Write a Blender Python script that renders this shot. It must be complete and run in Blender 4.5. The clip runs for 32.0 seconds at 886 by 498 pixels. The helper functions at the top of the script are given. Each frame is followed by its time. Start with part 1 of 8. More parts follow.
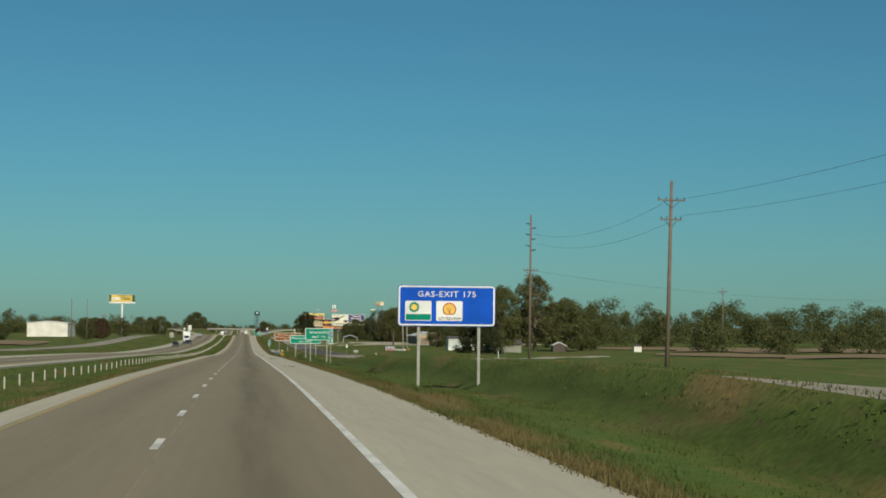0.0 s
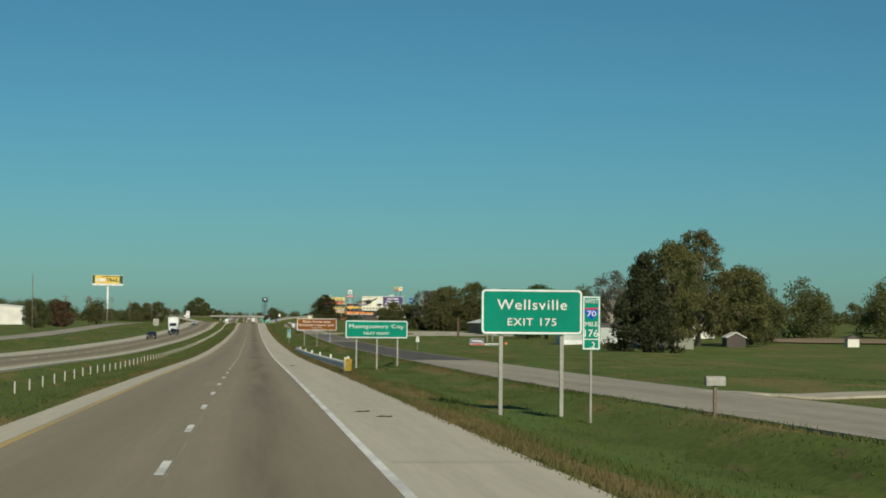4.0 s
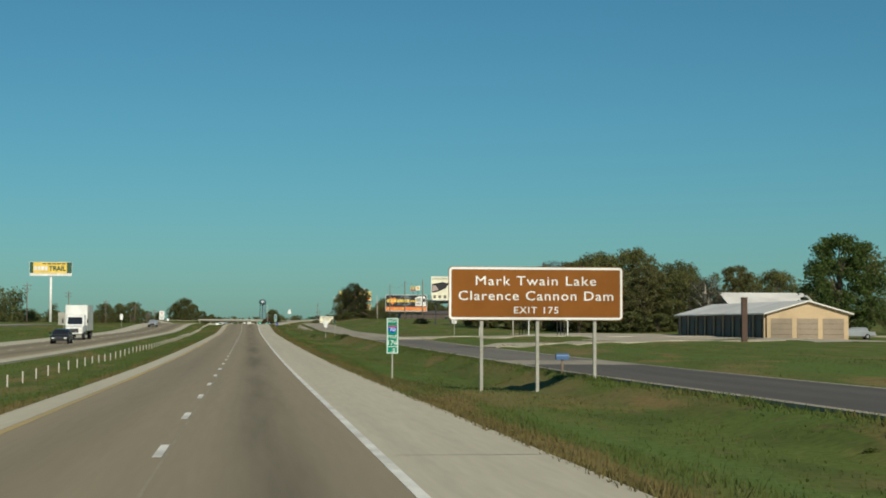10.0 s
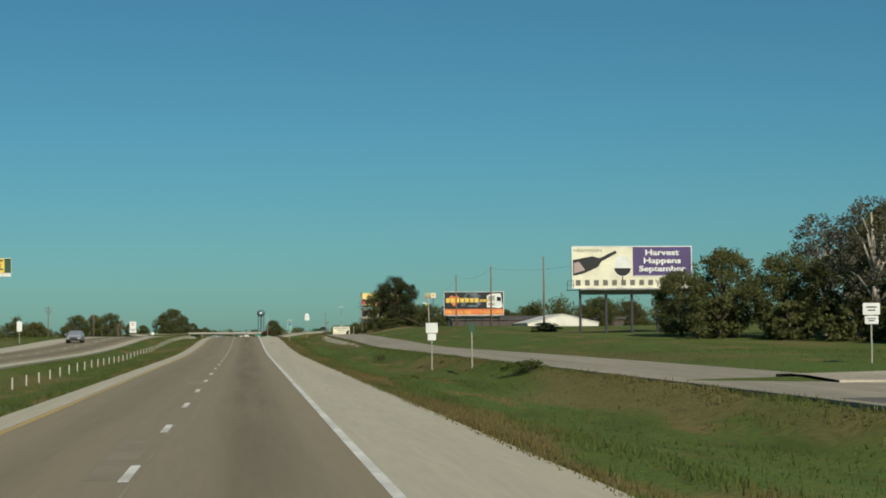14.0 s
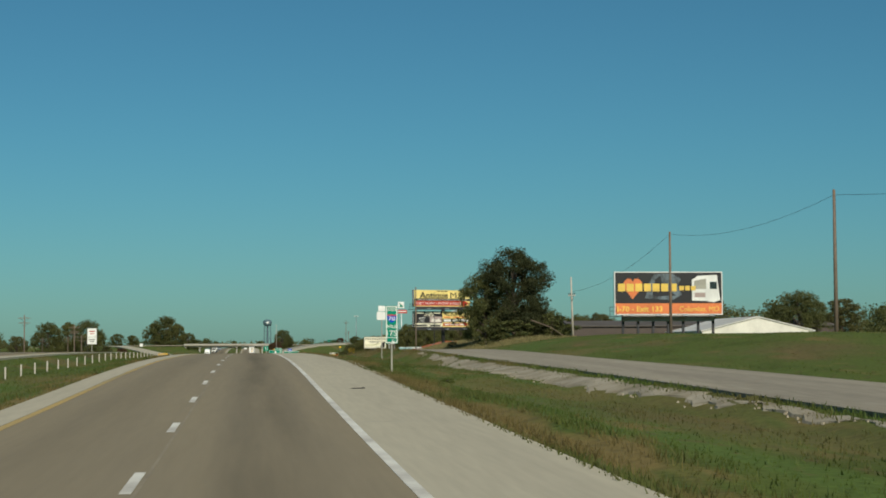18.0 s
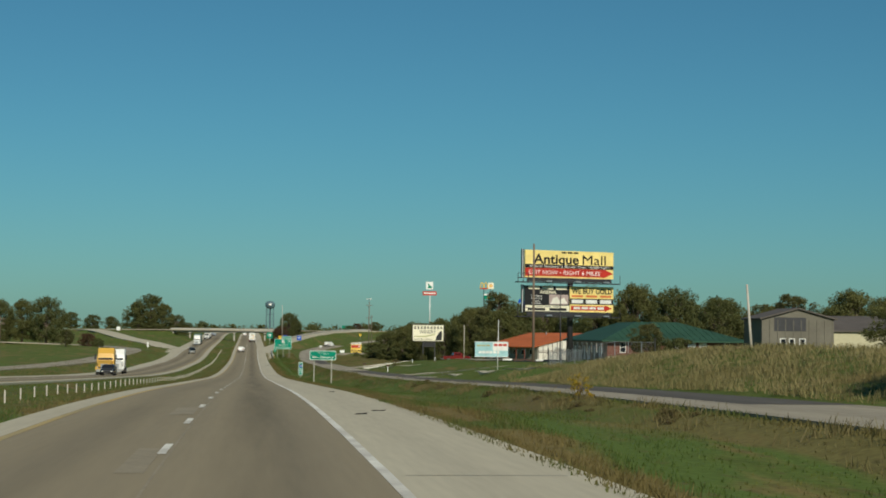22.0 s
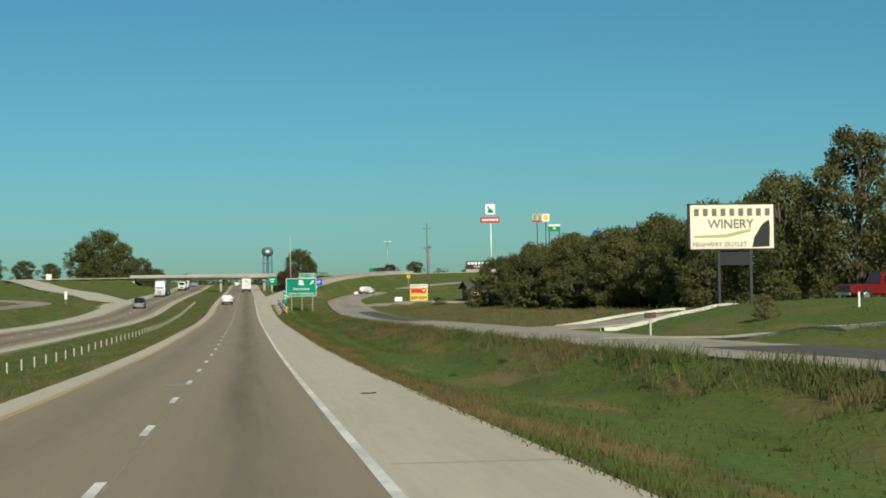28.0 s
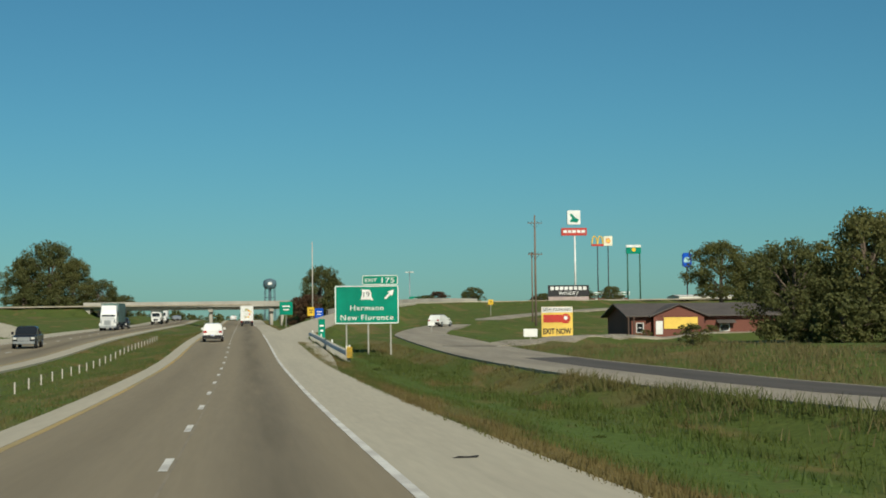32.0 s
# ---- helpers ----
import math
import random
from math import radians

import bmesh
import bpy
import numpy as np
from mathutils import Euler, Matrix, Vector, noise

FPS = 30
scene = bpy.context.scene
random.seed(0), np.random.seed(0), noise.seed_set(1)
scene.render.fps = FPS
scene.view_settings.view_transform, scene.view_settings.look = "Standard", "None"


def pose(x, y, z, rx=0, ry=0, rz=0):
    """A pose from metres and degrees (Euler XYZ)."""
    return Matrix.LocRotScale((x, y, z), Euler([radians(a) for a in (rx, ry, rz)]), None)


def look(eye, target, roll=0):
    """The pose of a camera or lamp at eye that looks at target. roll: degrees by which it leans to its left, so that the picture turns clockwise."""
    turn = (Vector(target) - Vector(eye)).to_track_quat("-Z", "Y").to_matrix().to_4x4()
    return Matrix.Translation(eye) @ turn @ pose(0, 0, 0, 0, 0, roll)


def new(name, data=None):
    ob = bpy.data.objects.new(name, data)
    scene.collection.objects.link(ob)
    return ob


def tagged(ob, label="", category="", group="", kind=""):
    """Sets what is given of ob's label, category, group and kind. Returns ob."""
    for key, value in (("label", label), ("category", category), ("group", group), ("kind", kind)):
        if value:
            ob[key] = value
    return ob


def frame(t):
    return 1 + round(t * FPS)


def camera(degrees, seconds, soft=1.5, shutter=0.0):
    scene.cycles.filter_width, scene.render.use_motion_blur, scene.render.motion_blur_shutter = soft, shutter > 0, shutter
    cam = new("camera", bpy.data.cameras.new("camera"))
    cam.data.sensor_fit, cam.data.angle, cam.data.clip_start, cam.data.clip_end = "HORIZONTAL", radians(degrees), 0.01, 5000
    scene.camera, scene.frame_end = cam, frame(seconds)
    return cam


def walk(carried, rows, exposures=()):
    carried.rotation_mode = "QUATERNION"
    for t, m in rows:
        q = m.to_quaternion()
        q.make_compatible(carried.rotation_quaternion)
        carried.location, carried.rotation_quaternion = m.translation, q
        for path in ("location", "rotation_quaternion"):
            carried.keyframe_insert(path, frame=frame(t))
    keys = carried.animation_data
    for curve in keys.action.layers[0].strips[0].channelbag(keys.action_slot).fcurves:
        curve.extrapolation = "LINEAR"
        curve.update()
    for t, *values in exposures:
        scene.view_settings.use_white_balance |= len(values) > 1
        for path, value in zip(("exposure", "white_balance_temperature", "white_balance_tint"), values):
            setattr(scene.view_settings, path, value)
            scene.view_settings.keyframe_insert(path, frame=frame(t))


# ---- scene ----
cam = camera(28.7, 32.0, soft=1.8)
PATH = [
    (0, (0.10, 0.00, 2.00), (11.36, 99.25, 6.73), 0.54),
    (0.5, (0.12, 19.65, 1.96), (11.18, 118.92, 6.86), 0.58),
    (1, (0.14, 39.31, 1.99), (11.12, 138.59, 6.72), 0.36),
    (1.5, (0.05, 58.91, 1.88), (10.91, 158.21, 6.49), 0.42),
    (2, (-0.03, 78.52, 1.81), (10.72, 177.85, 6.03), 0.50),
    (2.5, (-0.03, 98.16, 1.57), (10.54, 197.52, 5.55), 0.59),
    (4.5, (-0.00, 176.24, 0.99), (11.19, 275.53, 5.03), 0.36),
    (5, (0.05, 195.80, 0.67), (11.13, 295.10, 4.54), -0.10),
    (5.5, (0.07, 215.35, 0.48), (11.26, 314.66, 4.13), -0.05),
    (6, (0.14, 234.91, 0.30), (11.40, 334.21, 3.67), -0.14),
    (6.5, (0.08, 254.49, -0.01), (11.40, 353.79, 3.30), -0.01),
    (7, (0.17, 274.13, -0.14), (11.35, 373.45, 3.08), 0.53),
    (7.5, (0.07, 293.84, -0.47), (10.86, 393.20, 2.89), 0.71),
    (8, (0.05, 313.60, -0.64), (10.66, 412.97, 2.99), 0.68),
    (8.5, (-0.00, 333.41, -0.97), (10.58, 432.77, 2.88), 0.67),
    (9, (-0.01, 353.23, -0.99), (10.76, 452.57, 2.98), 0.34),
    (9.5, (0.01, 373.05, -1.11), (10.98, 472.36, 3.14), 0.12),
    (10, (0.01, 392.86, -1.18), (11.13, 492.14, 3.21), 0.18),
    (10.5, (0.03, 412.61, -1.20), (11.40, 511.87, 3.24), -0.09),
    (11, (0.01, 432.36, -1.28), (11.32, 531.61, 3.25), -0.33),
    (11.5, (0.04, 452.07, -1.40), (11.39, 551.31, 3.28), -0.23),
    (12, (0.12, 471.77, -1.41), (11.45, 571.00, 3.44), -0.46),
    (12.5, (0.19, 491.45, -1.49), (11.59, 590.68, 3.45), -0.43),
    (13, (0.23, 511.13, -1.42), (11.65, 610.35, 3.60), -0.67),
    (13.5, (0.28, 530.79, -1.38), (11.86, 629.99, 3.54), -0.68),
    (14, (0.27, 550.43, -1.34), (11.58, 649.66, 3.70), -0.53),
    (14.5, (0.23, 570.06, -1.25), (11.16, 669.33, 3.89), -0.61),
    (15, (0.18, 589.69, -1.22), (10.78, 688.99, 3.96), -0.51),
    (15.5, (0.16, 609.29, -1.18), (10.70, 708.59, 4.18), -0.18),
    (17.5, (0.07, 687.72, -0.99), (11.17, 786.96, 4.41), -0.06),
    (18, (0.09, 707.31, -0.73), (11.11, 806.53, 5.01), -0.32),
    (18.5, (0.05, 726.88, -0.44), (10.93, 826.10, 5.50), -0.32),
    (19, (0.03, 746.44, -0.18), (10.82, 845.65, 6.12), 0.15),
    (19.5, (0.05, 766.01, 0.23), (11.07, 865.18, 6.87), -0.24),
    (20, (0.10, 785.60, 0.61), (11.16, 884.76, 7.25), 0.14),
    (20.5, (0.06, 805.20, 0.78), (11.05, 904.38, 7.28), 0.32),
    (21, (0.11, 824.81, 0.90), (11.02, 924.02, 7.04), 0.04),
    (21.5, (0.11, 844.41, 0.98), (10.93, 943.68, 6.38), 0.27),
    (22, (0.09, 864.02, 0.97), (11.02, 963.30, 5.88), 0.60),
    (22.5, (0.12, 883.62, 0.97), (11.03, 982.92, 5.55), 0.66),
    (23, (-0.08, 903.22, 0.88), (10.90, 1002.53, 5.17), 1.04),
    (23.5, (-0.06, 922.81, 0.67), (10.80, 1022.14, 4.59), 0.53),
    (24, (-0.11, 942.38, 0.31), (10.95, 1041.71, 3.70), 0.75),
    (24.5, (-0.13, 961.95, -0.08), (11.17, 1061.27, 2.89), 0.52),
    (25, (-0.09, 981.53, -0.60), (11.59, 1080.81, 1.96), 0.44),
    (25.5, (-0.05, 1001.15, -0.91), (11.91, 1100.41, 1.14), 0.09),
    (27.5, (0.49, 1080.38, -2.89), (12.20, 1179.67, -0.74), -0.91),
    (28, (0.44, 1100.08, -3.20), (11.76, 1199.41, -0.91), -0.90),
    (28.5, (0.37, 1119.78, -3.50), (11.18, 1219.16, -0.95), -0.93),
    (29, (0.29, 1139.48, -3.84), (10.72, 1238.89, -0.96), -0.61),
    (29.5, (0.11, 1159.18, -4.16), (10.33, 1258.61, -0.87), -0.41),
    (30, (-0.02, 1178.89, -4.36), (10.17, 1278.30, -0.77), -0.32),
    (30.5, (-0.06, 1198.59, -4.56), (10.50, 1297.95, -0.64), -0.34),
    (31, (-0.10, 1218.27, -4.67), (10.87, 1317.58, -0.45), -0.39),
    (31.5, (-0.09, 1237.95, -4.77), (11.22, 1337.21, -0.39), -0.58),
    (32, (-0.13, 1257.61, -4.78), (11.33, 1356.84, -0.07), -0.73),
]
walk(cam, [(t, look(eye, target, roll)) for t, eye, target, roll in PATH],
     exposures=((0, -0.12), (9, -0.02), (12, 0.0), (15, -0.1), (22, -0.12), (25, 0.05), (28, 0.2), (30, 0.15), (32, 0.03)))

# ---- world and sun ----
SUN_AZ, SUN_EL = 169.0, 32.0          # where the light comes from: behind the car, a little to its right
sun_way = Vector((math.sin(radians(SUN_AZ)) * math.cos(radians(SUN_EL)), math.cos(radians(SUN_AZ)) * math.cos(radians(SUN_EL)), math.sin(radians(SUN_EL))))
world = bpy.data.worlds.new("world")
scene.world = world
world.use_nodes = True
wn, wl = world.node_tree.nodes, world.node_tree.links
sky = wn.new("ShaderNodeTexSky")
sky.sky_type, sky.sun_disc = "NISHITA", False
sky.sun_elevation, sky.sun_rotation = radians(SUN_EL), radians(SUN_AZ)
sky.altitude, sky.air_density, sky.dust_density, sky.ozone_density = 200, 0.9, 0.5, 1.0
cast = wn.new("ShaderNodeMix")          # the film's cool, greenish cast of the morning sky
cast.data_type, cast.blend_type = "RGBA", "MULTIPLY"
cast.inputs["Factor"].default_value = 1.0
height, rise, tint = wn.new("ShaderNodeTexCoord"), wn.new("ShaderNodeMapRange"), wn.new("ShaderNodeMix")
split = wn.new("ShaderNodeSeparateXYZ")
rise.interpolation_type, tint.data_type = "SMOOTHSTEP", "RGBA"
rise.inputs["From Min"].default_value, rise.inputs["From Max"].default_value = -0.03, 0.13
tint.inputs["A"].default_value, tint.inputs["B"].default_value = (0.440, 0.825, 0.925, 1), (0.390, 0.915, 1.03, 1)
wl.new(height.outputs["Generated"], split.inputs["Vector"])
wl.new(split.outputs["Z"], rise.inputs["Value"])
wl.new(rise.outputs["Result"], tint.inputs["Factor"])
wl.new(tint.outputs["Result"], cast.inputs["B"])
wl.new(sky.outputs["Color"], cast.inputs["A"])
wl.new(cast.outputs["Result"], wn["Background"].inputs["Color"])
wn["Background"].inputs["Strength"].default_value = 0.055
sun_data = bpy.data.lights.new("sun", "SUN")
sun_data.energy, sun_data.angle, sun_data.color = 4.25, radians(0.6), (1.0, 0.93, 0.76)
sun = new("sun", sun_data)
sun.matrix_world = look((0, 0, 300), Vector((0, 0, 300)) - sun_way)


# ---- materials ----
def material(name, color, rough=0.7, metal=0.0, vary=0.12, big=0.4, fine=6.0, bump=0.0, second=None, mix_at=0.5, island=0.0, spec=0.4, obj_random=0.0, stretch=1.0, fine_stretch=1.0):
    """A surface whose colour wanders at two scales; second: another colour that comes through in large patches."""
    m = bpy.data.materials.new(name)
    m.use_nodes = True
    n, l = m.node_tree.nodes, m.node_tree.links
    b = n["Principled BSDF"]
    b.inputs["Roughness"].default_value, b.inputs["Metallic"].default_value = rough, metal
    b.inputs["Specular IOR Level"].default_value = spec
    co = n.new("ShaderNodeTexCoord")
    n1, n2 = n.new("ShaderNodeTexNoise"), n.new("ShaderNodeTexNoise")
    for t, s in ((n1, big), (n2, fine)):
        t.inputs["Scale"].default_value, t.inputs["Detail"].default_value = s, 4
        l.new(co.outputs["Object"], t.inputs["Vector"])
    if stretch != 1.0:
        mp = n.new("ShaderNodeMapping")
        mp.inputs["Scale"].default_value = (1.0, stretch, 1.0)
        l.new(co.outputs["Object"], mp.inputs["Vector"])
        l.new(mp.outputs["Vector"], n1.inputs["Vector"])
    if fine_stretch != 1.0:
        mq = n.new("ShaderNodeMapping")
        mq.inputs["Scale"].default_value = (1.0, fine_stretch, 1.0)
        l.new(co.outputs["Object"], mq.inputs["Vector"])
        l.new(mq.outputs["Vector"], n2.inputs["Vector"])
    mixed = n.new("ShaderNodeMix")
    mixed.data_type = "RGBA"
    dark = tuple(c * 0.8 for c in color)
    mixed.inputs["A"].default_value, mixed.inputs["B"].default_value = (*color, 1), (*(second or dark), 1)
    ramp = n.new("ShaderNodeMapRange")
    ramp.inputs["From Min"].default_value, ramp.inputs["From Max"].default_value = mix_at - 0.12, mix_at + 0.15
    l.new(n1.outputs["Fac"], ramp.inputs["Value"])
    l.new(ramp.outputs["Result"], mixed.inputs["Factor"])
    hsv = n.new("ShaderNodeHueSaturation")
    val = n.new("ShaderNodeMapRange")
    val.inputs["From Min"].default_value, val.inputs["From Max"].default_value = 0.25, 0.75
    val.inputs["To Min"].default_value, val.inputs["To Max"].default_value = 1 - vary, 1 + vary
    l.new(n2.outputs["Fac"], val.inputs["Value"])
    out = val.outputs["Result"]
    if island or obj_random:
        src = n.new("ShaderNodeNewGeometry").outputs["Random Per Island"] if island else n.new("ShaderNodeObjectInfo").outputs["Random"]
        amount = island or obj_random
        more = n.new("ShaderNodeMapRange")
        more.inputs["To Min"].default_value, more.inputs["To Max"].default_value = 1 - amount, 1 + amount
        l.new(src, more.inputs["Value"])
        times = n.new("ShaderNodeMath")
        times.operation = "MULTIPLY"
        l.new(out, times.inputs[0]), l.new(more.outputs["Result"], times.inputs[1])
        out = times.outputs["Value"]
    l.new(out, hsv.inputs["Value"])
    l.new(mixed.outputs["Result"], hsv.inputs["Color"])
    l.new(hsv.outputs["Color"], b.inputs["Base Color"])
    if bump:
        bp = n.new("ShaderNodeBump")
        bp.inputs["Strength"].default_value, bp.inputs["Distance"].default_value = 1.0, bump
        l.new(n2.outputs["Fac"], bp.inputs["Height"])
        l.new(bp.outputs["Normal"], b.inputs["Normal"])
    return m


def leafy(name, color, second, island=0.15, through_light=0.4):
    m = material(name, color, rough=0.65, vary=0.1, big=0.25, fine=2.0, second=second, island=island, spec=0.25)
    b = m.node_tree.nodes["Principled BSDF"]
    n, l = m.node_tree.nodes, m.node_tree.links
    thin, both = n.new("ShaderNodeBsdfTranslucent"), n.new("ShaderNodeMixShader")     # light comes through thin leaves
    both.inputs["Fac"].default_value = through_light
    l.new(b.inputs["Base Color"].links[0].from_socket, thin.inputs["Color"])
    l.new(b.outputs["BSDF"], both.inputs[1]), l.new(thin.outputs["BSDF"], both.inputs[2])
    l.new(both.outputs["Shader"], n["Material Output"].inputs["Surface"])
    return m


def meadow(m, own=0.0, gain=1.0):
    """Patches of fresh, dark, tawny and russet grass, the same on the soil and on the blades; own: share of the material's own colour.
    The roadside is mown in strips: dry beside the pavements, fresh behind, rough further off."""
    n, l = m.node_tree.nodes, m.node_tree.links
    co, sep = n.new("ShaderNodeTexCoord"), n.new("ShaderNodeSeparateXYZ")
    l.new(co.outputs["Object"], sep.inputs["Vector"])
    hue = next(k for k in n if k.type == "HUE_SAT")
    colour = None
    for tone, scale, stretch, lo, hi, shift, strips in (
            ((0.064, 0.088, 0.018), 0.55, 0.30, 0.50, 0.66, 0.0, ((10.0, 2.2, 0.05),)),
            ((0.080, 0.122, 0.026), 0.24, 0.20, 0.56, 0.66, 150.0, ((8.2, 1.7, 0.16), (27.0, 6.0, 0.10))),
            ((0.150, 0.124, 0.046), 0.16, 0.28, 0.535, 0.68, 40.0, ((12.7, 1.8, 0.11), (-9.0, 3.5, 0.05))),
            ((0.180, 0.130, 0.050), 0.50, 0.20, 0.56, 0.70, 60.0, ((5.5, 1.7, 0.20), (-6.1, 1.0, 0.15))),
            ((0.132, 0.100, 0.044), 0.10, 0.22, 0.59, 0.74, 90.0, ()),
            ((0.105, 0.090, 0.036), 1.7, 0.45, 0.58, 0.72, 210.0, ((5.0, 0.5, 0.06),))):
        mp, noise, edge, mix = n.new("ShaderNodeMapping"), n.new("ShaderNodeTexNoise"), n.new("ShaderNodeMapRange"), n.new("ShaderNodeMix")
        mp.inputs["Scale"].default_value, mp.inputs["Location"].default_value = (1.0, stretch, 1.0), (shift, shift, 0)
        noise.inputs["Scale"].default_value, noise.inputs["Detail"].default_value = scale, 6
        edge.interpolation_type = "SMOOTHSTEP"
        edge.inputs["From Min"].default_value, edge.inputs["From Max"].default_value = lo, hi
        edge.inputs["To Max"].default_value = 0.85
        mix.data_type = "RGBA"
        l.new(co.outputs["Object"], mp.inputs["Vector"]), l.new(mp.outputs["Vector"], noise.inputs["Vector"])
        value = noise.outputs["Fac"]
        for centre, reach, more in strips:
            off, size, fade, add = n.new("ShaderNodeMath"), n.new("ShaderNodeMath"), n.new("ShaderNodeMapRange"), n.new("ShaderNodeMath")
            off.operation, size.operation, fade.interpolation_type = "SUBTRACT", "ABSOLUTE", "SMOOTHSTEP"
            off.inputs[1].default_value = centre
            fade.inputs["From Max"].default_value, fade.inputs["To Min"].default_value, fade.inputs["To Max"].default_value = reach, more, 0.0
            l.new(sep.outputs["X"], off.inputs[0]), l.new(off.outputs[0], size.inputs[0]), l.new(size.outputs[0], fade.inputs["Value"])
            l.new(value, add.inputs[0]), l.new(fade.outputs["Result"], add.inputs[1])
            value = add.outputs[0]
        l.new(value, edge.inputs["Value"]), l.new(edge.outputs["Result"], mix.inputs["Factor"])
        if colour is None:
            mix.inputs["A"].default_value = (0.086 * gain, 0.114 * gain, 0.024 * gain, 1)
        else:
            l.new(colour, mix.inputs["A"])
        mix.inputs["B"].default_value = (*(c * gain for c in tone), 1)
        colour = mix.outputs["Result"]
    blend = n.new("ShaderNodeMix")
    blend.data_type = "RGBA"
    blend.inputs["Factor"].default_value = own
    l.new(colour, blend.inputs["A"]), l.new(hue.inputs["Color"].links[0].from_socket, blend.inputs["B"])
    l.new(blend.outputs["Result"], hue.inputs["Color"])
    return m


GRASS = material("grass_ground", (0.080, 0.116, 0.024), 0.95, vary=0.28, big=0.30, fine=5.0, bump=0.012, second=(0.140, 0.118, 0.046), spec=0.12, stretch=0.35, mix_at=0.54)
meadow(GRASS, 0.0, 1.15)
FIELD = material("harvested_field", (0.27, 0.20, 0.12), 0.95, vary=0.2, big=0.03, fine=0.6, spec=0.1)
GRAVEL = material("pale_gravel", (0.44, 0.39, 0.30), 0.95, vary=0.2, big=0.3, fine=5, bump=0.02, spec=0.2)
BLADE = leafy("grass_blades", (0.076, 0.112, 0.024), (0.108, 0.104, 0.036), 0.12, 0.4)
DRYGRASS = leafy("dry_grass", (0.160, 0.136, 0.058), (0.120, 0.118, 0.040), 0.16, 0.4)
meadow(BLADE, 0.0, 1.12), meadow(DRYGRASS, 0.3, 1.1)
GOLD = leafy("goldenrod_heads", (0.45, 0.30, 0.03), (0.12, 0.14, 0.03), 0.3)
STRAW = leafy("pale_seeding_grass", (0.300, 0.250, 0.118), (0.210, 0.185, 0.075), 0.2, 0.4)
TAWNY = leafy("tawny_seeding_grass", (0.205, 0.168, 0.074), (0.155, 0.136, 0.054), 0.2, 0.4)
ROADTOP = material("worn_concrete_lane", (0.286, 0.238, 0.158), 0.9, vary=0.05, big=1.1, fine=7, bump=0.001, spec=0.2, second=(0.262, 0.220, 0.150), stretch=0.012, fine_stretch=0.04)
SHOULDER = material("pale_shoulder", (0.50, 0.455, 0.345), 0.92, vary=0.07, big=1.0, fine=7, bump=0.002, spec=0.2, second=(0.455, 0.413, 0.315), stretch=0.02, fine_stretch=0.06)
ASPHALT = material("dark_asphalt", (0.092, 0.083, 0.074), 0.9, vary=0.12, big=0.9, fine=7, bump=0.003, spec=0.2, second=(0.12, 0.108, 0.094), stretch=0.04, fine_stretch=0.1)
WORN_ASPHALT = material("worn_grey_asphalt", (0.140, 0.127, 0.110), 0.9, vary=0.12, big=0.9, fine=6, bump=0.003, spec=0.2, second=(0.19, 0.172, 0.144), stretch=0.03, fine_stretch=0.1)
CHIPSEAL = material("grey_chip_seal", (0.36, 0.318, 0.245), 0.92, vary=0.14, big=0.7, fine=5, bump=0.004, spec=0.2, second=(0.28, 0.248, 0.195), stretch=0.05, fine_stretch=0.12)
CONCRETE = material("concrete", (0.40, 0.38, 0.33), 0.85, vary=0.12, big=0.2, fine=4, bump=0.004)
KERBSTONE = material("pale_kerb_stone", (0.66, 0.63, 0.55), 0.85, vary=0.08, big=0.5, fine=5)
PAINT_W = material("white_road_paint", (0.80, 0.78, 0.70), 0.7, vary=0.12, big=0.6, fine=11, second=(0.55, 0.52, 0.46))
PAINT_Y = material("yellow_road_paint", (0.52, 0.36, 0.12), 0.7, vary=0.15, big=0.5, fine=9, second=(0.36, 0.29, 0.15), stretch=0.1)
STEEL = material("galvanised_steel", (0.42, 0.44, 0.46), 0.45, 0.85, vary=0.12, big=0.7, fine=6)
STEEL_DARK = material("dark_steel", (0.05, 0.05, 0.055), 0.55, 0.4, vary=0.2, big=0.5, fine=5)
POSTGREY = material("weathered_post", (0.36, 0.35, 0.30), 0.75, 0.0, vary=0.15, big=0.8, fine=9)
WOODPOLE = material("grey_wood_pole", (0.19, 0.145, 0.11), 0.9, vary=0.25, big=0.8, fine=7, bump=0.004)
PALEPOLE = material("pale_pole", (0.50, 0.46, 0.40), 0.8, vary=0.12, big=0.8, fine=7)
SIGN_G = material("green_sign_sheeting", (0.0, 0.235, 0.150), 0.6, spec=0.12, vary=0.04, big=0.5, fine=3)
SIGN_B = material("blue_sign_sheeting", (0.004, 0.085, 0.52), 0.6, spec=0.12, vary=0.04, big=0.5, fine=3)
SIGN_BR = material("brown_sign_sheeting", (0.235, 0.085, 0.014), 0.6, spec=0.12, vary=0.04, big=0.5, fine=3)
SIGN_W = material("white_sign_sheeting", (0.80, 0.80, 0.77), 0.35, vary=0.03, big=0.5, fine=3)
SIGN_Y = material("yellow_sign_sheeting", (0.80, 0.50, 0.03), 0.35, vary=0.05, big=0.5, fine=3)
BLACK = material("black_vinyl", (0.012, 0.012, 0.014), 0.5, vary=0.1, big=0.7, fine=5)
NAVY = material("navy_vinyl", (0.012, 0.022, 0.09), 0.45, vary=0.06, big=0.6, fine=4)
BOXBLUE = material("blue_painted_mailbox", (0.05, 0.12, 0.26), 0.5, vary=0.12, big=0.3, fine=5)
RED = material("red_vinyl", (0.50, 0.035, 0.02), 0.45, vary=0.06, big=0.7, fine=5)
CREAM = material("cream_vinyl", (0.80, 0.76, 0.58), 0.5, vary=0.04, big=0.4, fine=3)
